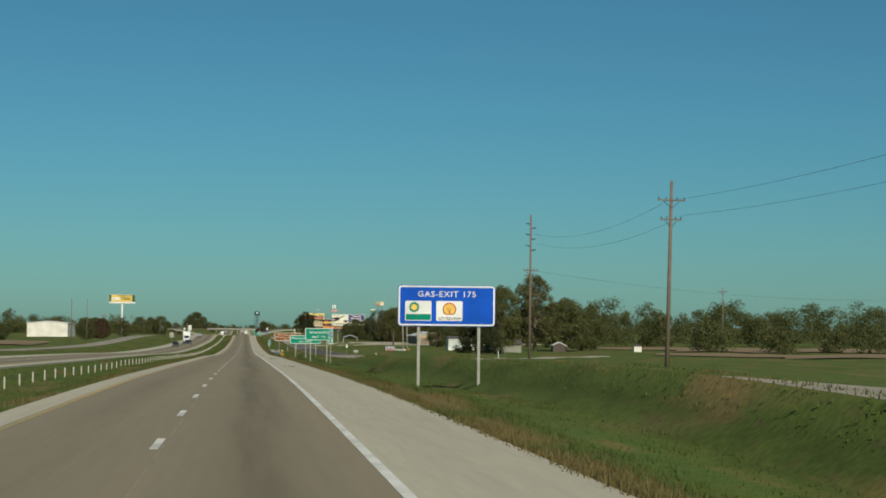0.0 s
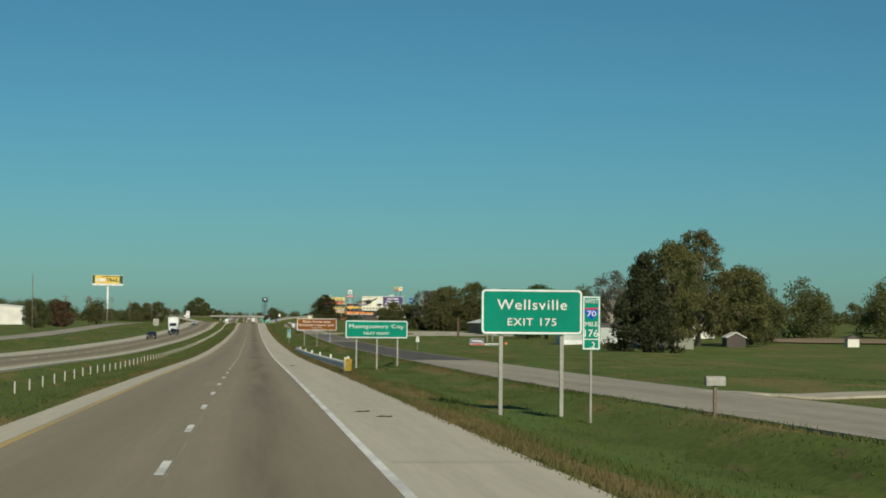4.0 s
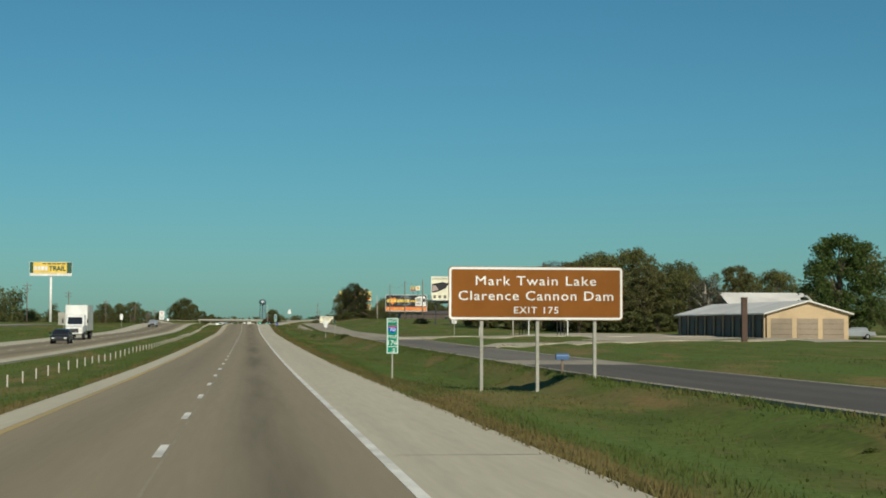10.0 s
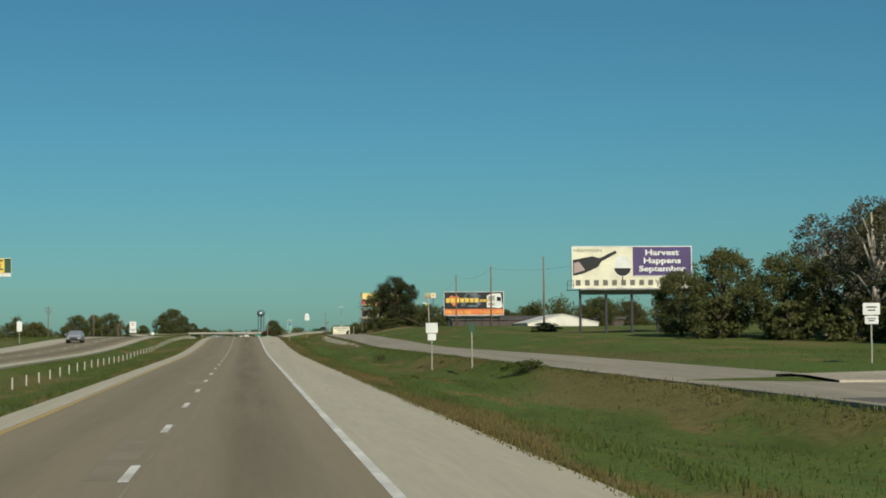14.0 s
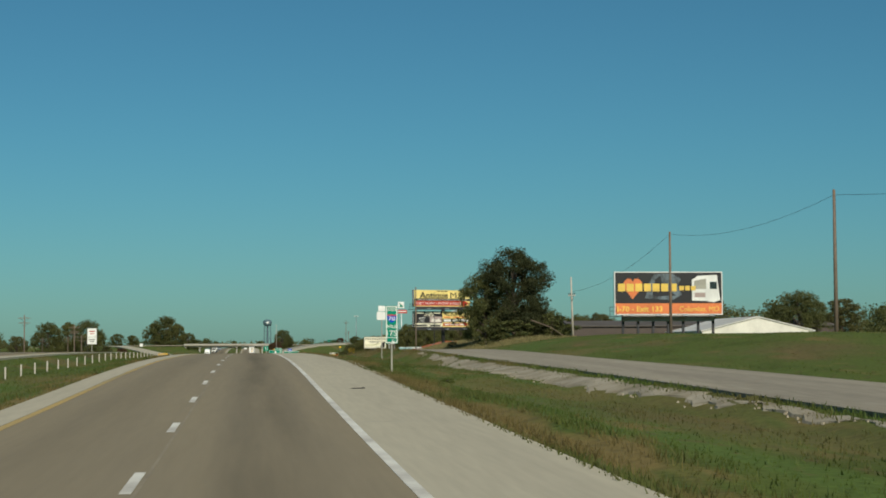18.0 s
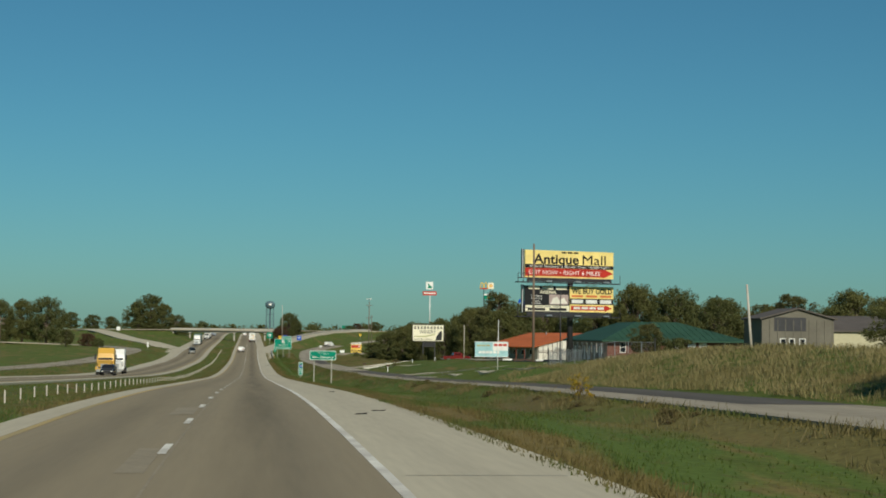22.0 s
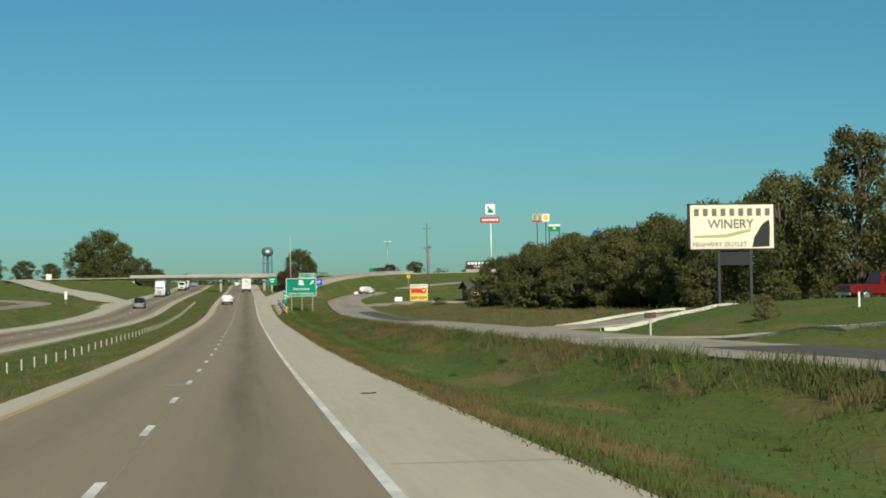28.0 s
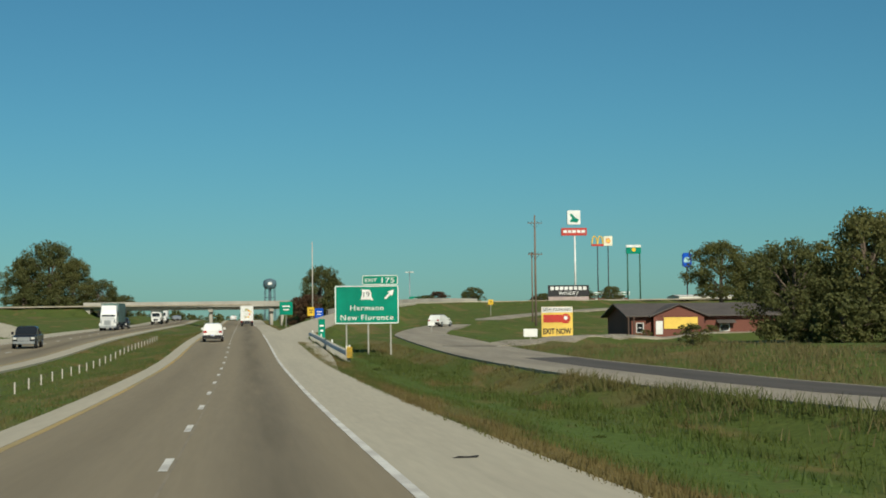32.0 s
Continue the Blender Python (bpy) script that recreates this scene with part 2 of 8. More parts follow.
YELLOW = material("yellow_vinyl", (0.83, 0.56, 0.10), 0.5, vary=0.05, big=0.4, fine=3)
PALEYELLOW = material("pale_yellow_vinyl", (0.86, 0.68, 0.24), 0.5, vary=0.05, big=0.4, fine=3)
ORANGE = material("orange_vinyl", (0.72, 0.20, 0.06), 0.5, vary=0.06, big=0.4, fine=3)
PURPLE = material("purple_vinyl", (0.085, 0.055, 0.17), 0.5, vary=0.06, big=0.4, fine=3)
PALEBLUE = material("pale_blue_vinyl", (0.35, 0.60, 0.64), 0.5, vary=0.1, big=0.4, fine=3)
SLATE = material("slate_blue_print", (0.13, 0.17, 0.20), 0.5, vary=0.3, big=0.9, fine=4, second=(0.03, 0.035, 0.04))
DULLGREY = material("dull_grey_print", (0.16, 0.155, 0.13), 0.6, vary=0.08, big=0.5, fine=4)
OLIVE = material("olive_vinyl", (0.42, 0.42, 0.20), 0.5, vary=0.1, big=0.4, fine=3)
DKGREEN = material("dark_green_vinyl", (0.03, 0.09, 0.05), 0.5, vary=0.1, big=0.4, fine=3)
PINKGREY = material("pinkish_panel", (0.42, 0.33, 0.31), 0.6, vary=0.1, big=0.5, fine=4)
BARK = material("bark", (0.13, 0.10, 0.075), 0.95, vary=0.3, big=1.0, fine=6, bump=0.01)
PALEBARK = material("pale_bark", (0.42, 0.38, 0.32), 0.9, vary=0.25, big=0.8, fine=5)
LEAF_A = leafy("summer_leaves", (0.146, 0.146, 0.049), (0.116, 0.124, 0.041))
LEAF_B = leafy("deep_green_leaves", (0.128, 0.134, 0.047), (0.100, 0.112, 0.038))
LEAF_C = leafy("autumn_tinged_leaves", (0.146, 0.138, 0.054), (0.122, 0.124, 0.046))
LEAF_D = leafy("cedar_needles", (0.060, 0.068, 0.027), (0.047, 0.053, 0.022))
LEAF_E = leafy("bright_green_leaves", (0.078, 0.115, 0.026), (0.055, 0.085, 0.022))
LEAF_F = leafy("russet_leaves", (0.150, 0.085, 0.050), (0.110, 0.070, 0.040))
LEAF_G = leafy("grey_green_leaves", (0.114, 0.114, 0.076), (0.152, 0.138, 0.104))
ROOF_WHITE = material("white_metal_roof", (0.72, 0.70, 0.65), 0.6, 0.0, vary=0.06, big=0.2, fine=3, spec=0.2)
ROOF_GREEN = material("green_metal_roof", (0.034, 0.088, 0.056), 0.65, 0.0, spec=0.2, vary=0.12, big=0.2, fine=3)
ROOF_ORANGE = material("orange_shingle_roof", (0.52, 0.14, 0.045), 0.75, vary=0.12, big=0.3, fine=5)
ROOF_GREY = material("grey_shingle_roof", (0.11, 0.095, 0.085), 0.85, vary=0.2, big=0.4, fine=5)
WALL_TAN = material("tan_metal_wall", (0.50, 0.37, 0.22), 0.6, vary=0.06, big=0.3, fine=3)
# brown metal, and the storage building's walls with their shade in the colour
WALL_BROWN_SHADE = material("brown_and_shaded_metal_wall", (0.075, 0.055, 0.045), 0.6, vary=0.1, big=0.3, fine=3)
WALL_WHITE = material("white_painted_wall", (0.76, 0.73, 0.65), 0.65, vary=0.06, big=0.3, fine=3)
WALL_SAGE = material("pale_sage_siding", (0.52, 0.57, 0.52), 0.6, vary=0.05, big=0.3, fine=3)
WALL_RED = material("red_brown_siding", (0.18, 0.062, 0.042), 0.75, vary=0.12, big=0.3, fine=4)
WALL_BRICK = material("dark_brick_wall", (0.17, 0.075, 0.055), 0.85, vary=0.2, big=0.4, fine=5)
WALL_DRAB = material("drab_metal_wall", (0.15, 0.138, 0.108), 0.7, vary=0.1, big=0.3, fine=3)
WALL_CREAM = material("cream_painted_wall", (0.46, 0.43, 0.29), 0.7, vary=0.08, big=0.3, fine=3)
WALL_STONE = material("warm_grey_wall", (0.30, 0.26, 0.20), 0.8, vary=0.12, big=0.3, fine=3)
WALL_GREY = material("grey_green_wall", (0.25, 0.25, 0.20), 0.7, vary=0.1, big=0.3, fine=3)
DOOR_TAN = material("grey_tan_door", (0.27, 0.215, 0.155), 0.6, vary=0.06, big=0.3, fine=3)
TIMBER = material("dark_timber", (0.09, 0.055, 0.04), 0.8, vary=0.2, big=0.5, fine=6)
GLASS = material("dark_glass", (0.02, 0.024, 0.028), 0.08, vary=0.05, spec=0.8)
CARWHITE = material("white_car_paint", (0.80, 0.80, 0.77), 0.25, vary=0.02, spec=0.6)
CARBLACK = material("black_car_paint", (0.02, 0.021, 0.025), 0.25, vary=0.05, spec=0.6)
CARRED = material("red_car_paint", (0.17, 0.013, 0.012), 0.25, vary=0.05, spec=0.6)
CARYELLOW = material("yellow_truck_paint", (0.62, 0.36, 0.06), 0.35, vary=0.05, spec=0.6)
CARSILVER = material("silver_car_paint", (0.42, 0.45, 0.48), 0.3, 0.5, vary=0.04)
DARKTRAILER = material("dull_green_trailer", (0.10, 0.17, 0.15), 0.5, vary=0.1, big=0.3)
RUBBER = material("tyre_rubber", (0.018, 0.018, 0.018), 0.85, vary=0.15)
RIM = material("wheel_rim", (0.48, 0.48, 0.48), 0.35, 0.8, vary=0.08)
TAIL = material("red_lamp_lens", (0.40, 0.015, 0.012), 0.2, vary=0.05, spec=0.6)
LENS = material("clear_lamp_lens", (0.70, 0.70, 0.66), 0.15, vary=0.05, spec=0.7)
TEALPAINT = material("tower_blue_grey_paint", (0.10, 0.16, 0.19), 0.5, vary=0.1, big=0.3)
TEALTIN = material("teal_tin_roof", (0.022, 0.075, 0.08), 0.5, vary=0.1, big=0.3)
WIRE = material("cable_wire", (0.045, 0.045, 0.045), 0.6, vary=0.1)
ROCK = material("pale_rock_cut", (0.40, 0.35, 0.265), 0.95, vary=0.16, big=0.5, fine=4, bump=0.008, second=(0.27, 0.23, 0.155))
PATCH = material("lighter_road_patch", (0.298, 0.252, 0.176), 0.88, vary=0.12, big=0.5, fine=9)

def oil_bands(mat, middles, reach, depth):
    """Darkens a lane along its middle, where oil has dripped, with soft uneven edges."""
    n, l = mat.node_tree.nodes, mat.node_tree.links
    co, sep = n.new("ShaderNodeTexCoord"), n.new("ShaderNodeSeparateXYZ")
    l.new(co.outputs["Object"], sep.inputs["Vector"])
    mp, noise = n.new("ShaderNodeMapping"), n.new("ShaderNodeTexNoise")
    mp.inputs["Scale"].default_value = (1.2, 0.05, 1.0)
    noise.inputs["Scale"].default_value, noise.inputs["Detail"].default_value = 1.0, 5
    l.new(co.outputs["Object"], mp.inputs["Vector"]), l.new(mp.outputs["Vector"], noise.inputs["Vector"])
    total = None
    for mid in middles:
        off, size, fade = n.new("ShaderNodeMath"), n.new("ShaderNodeMath"), n.new("ShaderNodeMapRange")
        off.operation, size.operation, fade.interpolation_type = "SUBTRACT", "ABSOLUTE", "SMOOTHSTEP"
        off.inputs[1].default_value = mid
        fade.inputs["From Min"].default_value, fade.inputs["From Max"].default_value = 0.0, reach
        fade.inputs["To Min"].default_value, fade.inputs["To Max"].default_value = depth, 0.0
        l.new(sep.outputs["X"], off.inputs[0]), l.new(off.outputs[0], size.inputs[0]), l.new(size.outputs[0], fade.inputs["Value"])
        if total is None:
            total = fade.outputs["Result"]
        else:
            add = n.new("ShaderNodeMath")
            l.new(total, add.inputs[0]), l.new(fade.outputs["Result"], add.inputs[1])
            total = add.outputs[0]
    mul, streak, take, keep = n.new("ShaderNodeMath"), n.new("ShaderNodeMapRange"), n.new("ShaderNodeMath"), n.new("ShaderNodeMix")
    mul.operation, take.operation = "MULTIPLY", "SUBTRACT"
    streak.inputs["From Min"].default_value, streak.inputs["From Max"].default_value = 0.3, 0.7
    streak.inputs["To Min"].default_value, streak.inputs["To Max"].default_value = 0.45, 1.3
    l.new(noise.outputs["Fac"], streak.inputs["Value"]), l.new(total, mul.inputs[0]), l.new(streak.outputs["Result"], mul.inputs[1])
    take.inputs[0].default_value = 1.0
    l.new(mul.outputs[0], take.inputs[1])
    b = n["Principled BSDF"]
    colour = b.inputs["Base Color"].links[0].from_socket
    keep.data_type, keep.blend_type = "RGBA", "MULTIPLY"
    keep.inputs["Factor"].default_value = 1.0
    l.new(colour, keep.inputs["A"]), l.new(take.outputs[0], keep.inputs["B"]), l.new(keep.outputs["Result"], b.inputs["Base Color"])


oil_bands(ROADTOP, (0.38, -16.1, -19.8), 1.25, 0.33)
oil_bands(ROADTOP, (-3.2,), 1.2, 0.14)


# ---- building helpers ----
class Mesh:
    """Collects boxes, prisms, tubes and sheets into one mesh."""

    def __init__(self):
        self.v, self.f = [], []

    def add(self, verts, faces):
        k = len(self.v)
        self.v += [tuple(p) for p in verts]
        self.f += [tuple(i + k for i in q) for q in faces]
        return self

    def box(self, x0, y0, z0, x1, y1, z1, c=0.0):
        """An upright box; c: chamfer of its four upright edges."""
        if c:
            ring = [(x0 + c, y0), (x1 - c, y0), (x1, y0 + c), (x1, y1 - c), (x1 - c, y1), (x0 + c, y1), (x0, y1 - c), (x0, y0 + c)]
        else:
            ring = [(x0, y0), (x1, y0), (x1, y1), (x0, y1)]
        n = len(ring)
        self.add([(x, y, z0) for x, y in ring] + [(x, y, z1) for x, y in ring],
                 [tuple(range(n))[::-1], tuple(range(n, 2 * n))] + [(i, (i + 1) % n, n + (i + 1) % n, n + i) for i in range(n)])
        return self

    def extrude(self, ring, axis, a, b):
        """A closed outline of two coordinates, drawn along an axis from a to b. The outline lies in the other two axes, in order."""
        n = len(ring)
        put = {"x": lambda p, s: (s, p[0], p[1]), "y": lambda p, s: (p[0], s, p[1]), "z": lambda p, s: (p[0], p[1], s)}[axis]
        self.add([put(p, a) for p in ring] + [put(p, b) for p in ring],
                 [tuple(range(n)), tuple(range(n, 2 * n))[::-1]] + [(i, n + i, n + (i + 1) % n, (i + 1) % n) for i in range(n)])
        return self

    def tube(self, p, q, r0, r1=None, n=8):
        p, q = Vector(p), Vector(q)
        r1 = r0 if r1 is None else r1
        way = (q - p).normalized()
        a = way.orthogonal().normalized()
        b = way.cross(a)
        ring = [(math.cos(2 * math.pi * i / n), math.sin(2 * math.pi * i / n)) for i in range(n)]
        self.add([p + (a * c + b * s) * r0 for c, s in ring] + [q + (a * c + b * s) * r1 for c, s in ring],
                 [tuple(range(n))[::-1], tuple(range(n, 2 * n))] + [(i, (i + 1) % n, n + (i + 1) % n, n + i) for i in range(n)])
        return self

    def disc(self, cx, cz, r, y0, y1, n=20, sx=1.0):
        ring = [(cx + sx * r * math.cos(2 * math.pi * i / n), cz + r * math.sin(2 * math.pi * i / n)) for i in range(n)]
        return self.extrude(ring, "y", y0, y1)

    def data(self, name, smooth=False):
        me = bpy.data.meshes.new(name)
        me.from_pydata(self.v, [], self.f)
        bm = bmesh.new()
        bm.from_mesh(me)
        bmesh.ops.recalc_face_normals(bm, faces=bm.faces)
        bm.to_mesh(me)
        bm.free()
        if smooth:
            me.polygons.foreach_set("use_smooth", [True] * len(me.polygons))
        return me


def part(name, mesh, mat, parent=None, label="", smooth=False):
    """Links a mesh as one object, under a thing or a part if one is given."""
    me = mesh.data(name, smooth) if isinstance(mesh, Mesh) else mesh
    if mat and not me.materials:
        me.materials.append(mat)
    ob = new(name, me)
    ob.parent = parent
    return tagged(ob, label)


def thing(name, label, category, group="", m=None, kind=""):
    ob = tagged(new(name), label, category, group, kind)
    ob.empty_display_size = 0.3
    ob.matrix_basis = m or Matrix()
    return ob


def rounded(x0, z0, x1, z1, r, n=5):
    """An outline in x and z with round corners."""
    out = []
    for cx, cz, a in ((x1 - r, z1 - r, 0), (x0 + r, z1 - r, 90), (x0 + r, z0 + r, 180), (x1 - r, z0 + r, 270)):
        out += [(cx + r * math.cos(radians(a + 90 * i / n)), cz + r * math.sin(radians(a + 90 * i / n))) for i in range(n + 1)]
    return out


def words(text, mat, parent, cx, cz, height, width=0.0, y=-0.03, name="lettering", bold=0.0, label="", spread=1.0):
    """Raised letters facing -y, centred on cx, cz; height: of the capitals. width: squeezes the line to that width."""
    bold = 0.0 if "M" in text else bold  # thickened pointed letters fold over
    cu = bpy.data.curves.new("text", "FONT")
    cu.body, cu.align_x, cu.size, cu.extrude, cu.offset, cu.resolution_u = text, "CENTER", height / 0.70, 0.008, bold * height, 3
    cu.space_character = spread
    tmp = bpy.data.objects.new("text", cu)
    scene.collection.objects.link(tmp)
    dg = bpy.context.evaluated_depsgraph_get()
    me = bpy.data.meshes.new_from_object(tmp.evaluated_get(dg))
    bpy.data.objects.remove(tmp)
    bpy.data.curves.remove(cu)
    me.name = "lettering"
    me.materials.clear()
    xs = [v.co.x for v in me.vertices]
    sx = width / max(max(xs) - min(xs), 1e-6) if width else 1.0
    mid = (max(xs) + min(xs)) / 2
    me.transform(Matrix(((sx, 0, 0, cx - mid * sx), (0, 0, -1, y), (0, 1, 0, cz - height / 2), (0, 0, 0, 1))))
    # one object for each word of the line
    co = np.empty(len(me.vertices) * 3)
    me.vertices.foreach_get("co", co)
    co = co.reshape(-1, 3)
    polys = [tuple(p.vertices) for p in me.polygons]
    spans = sorted((min(co[i, 0] for i in p), max(co[i, 0] for i in p)) for p in polys)
    cuts, end = [], spans[0][1]
    for lo, hi in spans:
        if lo - end > 0.27 * spread * height * min(sx, 1.3):
            cuts.append((lo + end) / 2)
        end = max(end, hi)
    last = None
    for k in range(len(cuts) + 1):
        mine = [p for p in polys if int(np.searchsorted(cuts, co[p[0], 0])) == k]
        used = sorted({i for p in mine for i in p})
        at = {i: j for j, i in enumerate(used)}
        word = bpy.data.meshes.new("lettering")
        word.from_pydata(co[used].tolist(), [], [tuple(at[i] for i in p) for p in mine])
        last = part(name, word, mat, parent, label)
    bpy.data.meshes.remove(me)
    return last


# ---- heights of the land, in metres ----
HIGHWAY_Z = ((-400, -0.9), (0, -0.03), (39.3, -0.04), (78.5, -0.21), (195.8, -1.35), (234.9, -1.73), (274.1, -2.17), (313.6, -2.67), (353.2, -3.02), (392.9, -3.21), (432.4, -3.31), (471.8, -3.44), (511.1, -3.45), (550.4, -3.37), (589.7, -3.25), (707.3, -2.76), (746.4, -2.21), (785.6, -1.41), (824.8, -1.13), (864, -1.06), (903.2, -1.14), (942.4, -1.72), (981.5, -2.63), (1100.1, -5.23), (1139.5, -5.87), (1178.9, -6.39), (1218.3, -6.7), (1257.6, -6.81), (1310, -7.05), (1370, -6.75), (1428, -5.5), (1500, -4.55), (1606, -3.35), (1660, -2.75), (1760, -1.1), (1863, -0.2), (2150, 0.4), (2800, -2.0), (6000, -3))
FRONTAGE_Z = ((-400, 0.3), (0, 0.45), (45, 0.4), (80, 0.17), (125, -0.42), (190, -1.3), (250, -2.05), (400, -3.05), (470, -3.2), (557, -3.02), (650, -2.62), (730, -2.4), (748, -2.15), (768, -1.75), (795, -1.5), (850, -0.75), (885, -0.8), (910, -1.08),
              (951, -1.72), (1030, -3.4), (1072, -4.1), (1130, -5.0), (1165, -5.5), (1305, -6.75), (1345, -6.8), (1375, -6.5), (1440, -5.45), (1500, -5.0), (1560, -3.6), (1600, -2.4), (1640, -1.5), (1700, 0.3), (1900, 1.0), (2300, -1.0), (6000, -3))
RIGHT_Z = ((-400, -1.2), (84, -1.0), (232, -1.6), (350, -3.0), (454, -3.0), (585, -2.75), (680, -2.2), (743, -1.1), (790, -0.1), (891, 0.45), (950, 0.6), (980, 0.0), (1000, -0.4), (1030, -1.5), (1060, -2.25), (1085, -2.6),
           (1121, -2.6), (1150, -3.35), (1175, -3.95), (1200, -4.3), (1228, -5.1), (1300, -5.9), (1400, -6.2), (1475, -6.0), (1500, -5.4), (1549, -2.9), (1615, -0.6), (1661, 1.0), (1700, 1.9), (1880, 2.2), (2250, -0.5), (6000, -3))
LEFT_Z = ((-382, -1.25), (0, -0.48), (290, -1.76), (427, -2.39), (709, -1.57), (855, -0.8), (951, -1.48), (1048, -3.65), (1239, -4.97), (1375, -4.7), (1440, -4.3), (1510, -3.7), (1550, -2.8), (1600, -1.0), (1660, 1.2), (1760, 1.9), (1900, 2.0), (2250, -0.5), (6000, -3))


def along(table, y):
    """A smooth height along the road from a table of (y, z)."""
    ys, zs = np.array([a for a, _ in table], float), np.array([b for _, b in table], float)
    k = np.array([-18.0, -9.0, 0.0, 9.0, 18.0])
    return sum(np.interp(np.asarray(y, float) + d, ys, zs) for d in k) / len(k)


def zr(y):
    return along(HIGHWAY_Z, y)


# ways other than the two carriageways: points x, y, z, and width
def way_points(pts, step=8.0):
    """A smooth line through points (Catmull-Rom), every few metres."""
    p = np.array(pts, float)
    p = np.vstack([2 * p[0] - p[1], p, 2 * p[-1] - p[-2]])
    out = []
    for i in range(1, len(p) - 2):
        n = max(2, int(np.linalg.norm(p[i + 1, :2] - p[i, :2]) / step))
        for t in np.linspace(0, 1, n, endpoint=False):
            out.append(0.5 * (2 * p[i] + (p[i + 1] - p[i - 1]) * t + (2 * p[i - 1] - 5 * p[i] + 4 * p[i + 1] - p[i + 2]) * t**2
                              + (3 * p[i] - p[i - 1] - 3 * p[i + 1] + p[i + 2]) * t**3))
    return np.array(out + [p[-2]])


FRONTAGE = way_points([(17, y, float(along(FRONTAGE_Z, y))) for y in range(-300, 1336, 20)]
                      + [(17.6, 1375, -6.45), (19.5, 1438, -5.5), (22.8, 1482, -5.1), (28.5, 1515, -4.3), (38.5, 1545, -3.2), (57, 1573, -1.6), (86, 1598, -0.2), (140, 1622, 0.9)])
EXIT_RAMP = way_points([(x, y, float(zr(y)) - 0.03) for x, y in ((0.9, 1320), (2.2, 1350), (3.5, 1385), (3.7, 1415), (3.9, 1440), (5.2, 1465))] + [(7.6, 1485, -4.35), (12.0, 1512, -3.0), (21.0, 1562, -0.9), (32.9, 1612, 0.9), (47.4, 1651, 1.9), (56.6, 1662, 1.95)])
ON_RAMP = way_points([(-23, 1415, -5.75), (-25.5, 1450, -5.15), (-30, 1478, -4.3), (-36.5, 1500, -3.0), (-45, 1522, -1.9), (-57, 1572, 0.2), (-67, 1622, 1.3), (-77, 1652, 1.6)])
SOUTH_ROAD = way_points([(-40, -286, -0.98), (-40, 193, -1.51), (-40, 455, -2.46), (-44, 739, -1.28), (-43, 951, -1.67), (-36, 1077, -4.04), (-32, 1182, -4.80), (-33, 1276, -5.0),
                         (-34.5, 1357, -5.0), (-36.5, 1405, -4.9), (-41, 1438, -4.6), (-54, 1460, -4.0), (-85, 1466, -3.1), (-140, 1458, -2.0)])
OVER_ROAD = way_points([(-145, 1648, 0.1), (-99, 1653, 1.4), (-40, 1658.5, 1.8), (8.5, 1660, 1.85), (59, 1664, 2.0), (118, 1668, 2.2), (198, 1671, 2.2)])
DRIVE_GARAGE = way_points([(19, 539, -2.74), (32, 553, -2.67), (50, 567, -2.67), (66, 586, -2.67)])
SIDE_ROAD = way_points([(18, 604, -2.65), (34, 604, -2.40), (60, 605, -2.40), (120, 606, -2.21)])
DRIVE_HOUSE = way_points([(19, 229, -2.00), (34, 231, -1.77), (45, 254, -1.77), (60, 290, -1.95)])
SHOP_ROAD = way_points([(17, 1180, -5.65), (22, 1177, -5.6), (24.2, 1168, -5.05), (26, 1160, -4.5), (31, 1150, -4.05), (45, 1140, -3.3)])
WINERY_ROAD = way_points([(17, 1212, -5.95), (23, 1213, -5.75), (33, 1218.5, -5.2), (48, 1228, -4.85), (70, 1236, -4.7)])
SEMI_ROAD = way_points([(18.5, 1400, -5.90), (30, 1417, -5.45), (45, 1422, -5.20), (90, 1426, -5.16)])
GATE_ROAD = way_points([(18.5, 1062, -4.0), (22, 1056, -3.8), (24.0, 1048, -3.3), (25.6, 1038, -2.75), (27.0, 1030, -2.3), (29.6, 1018, -1.8)])
BOARD_PATH = way_points([(18, 1100, -4.65), (22.8, 1097, -4.45), (26.5, 1088, -3.8), (29.5, 1079.5, -3.2), (33, 1074, -2.75), (40, 1071, -2.45)])
WAYS = ((GATE_ROAD, 7.6), (BOARD_PATH, 2.2), (EXIT_RAMP, 5.4), (ON_RAMP, 7.5), (SOUTH_ROAD, 6.2), (OVER_ROAD, 10.0), (DRIVE_GARAGE, 5.0), (SIDE_ROAD, 6.5), (DRIVE_HOUSE, 3.6),
        (SHOP_ROAD, 4.8), (WINERY_ROAD, 6.0), (SEMI_ROAD, 5.0), (FRONTAGE, 6.6))



def grades(pts):
    """Direction and slope of a way at each of its points."""
    d = np.gradient(pts, axis=0)
    n = np.hypot(d[:, 0], d[:, 1])
    return d[:, 0] / n, d[:, 1] / n, d[:, 2] / n


GRADES = {id(pts): grades(pts) for pts, _ in WAYS}


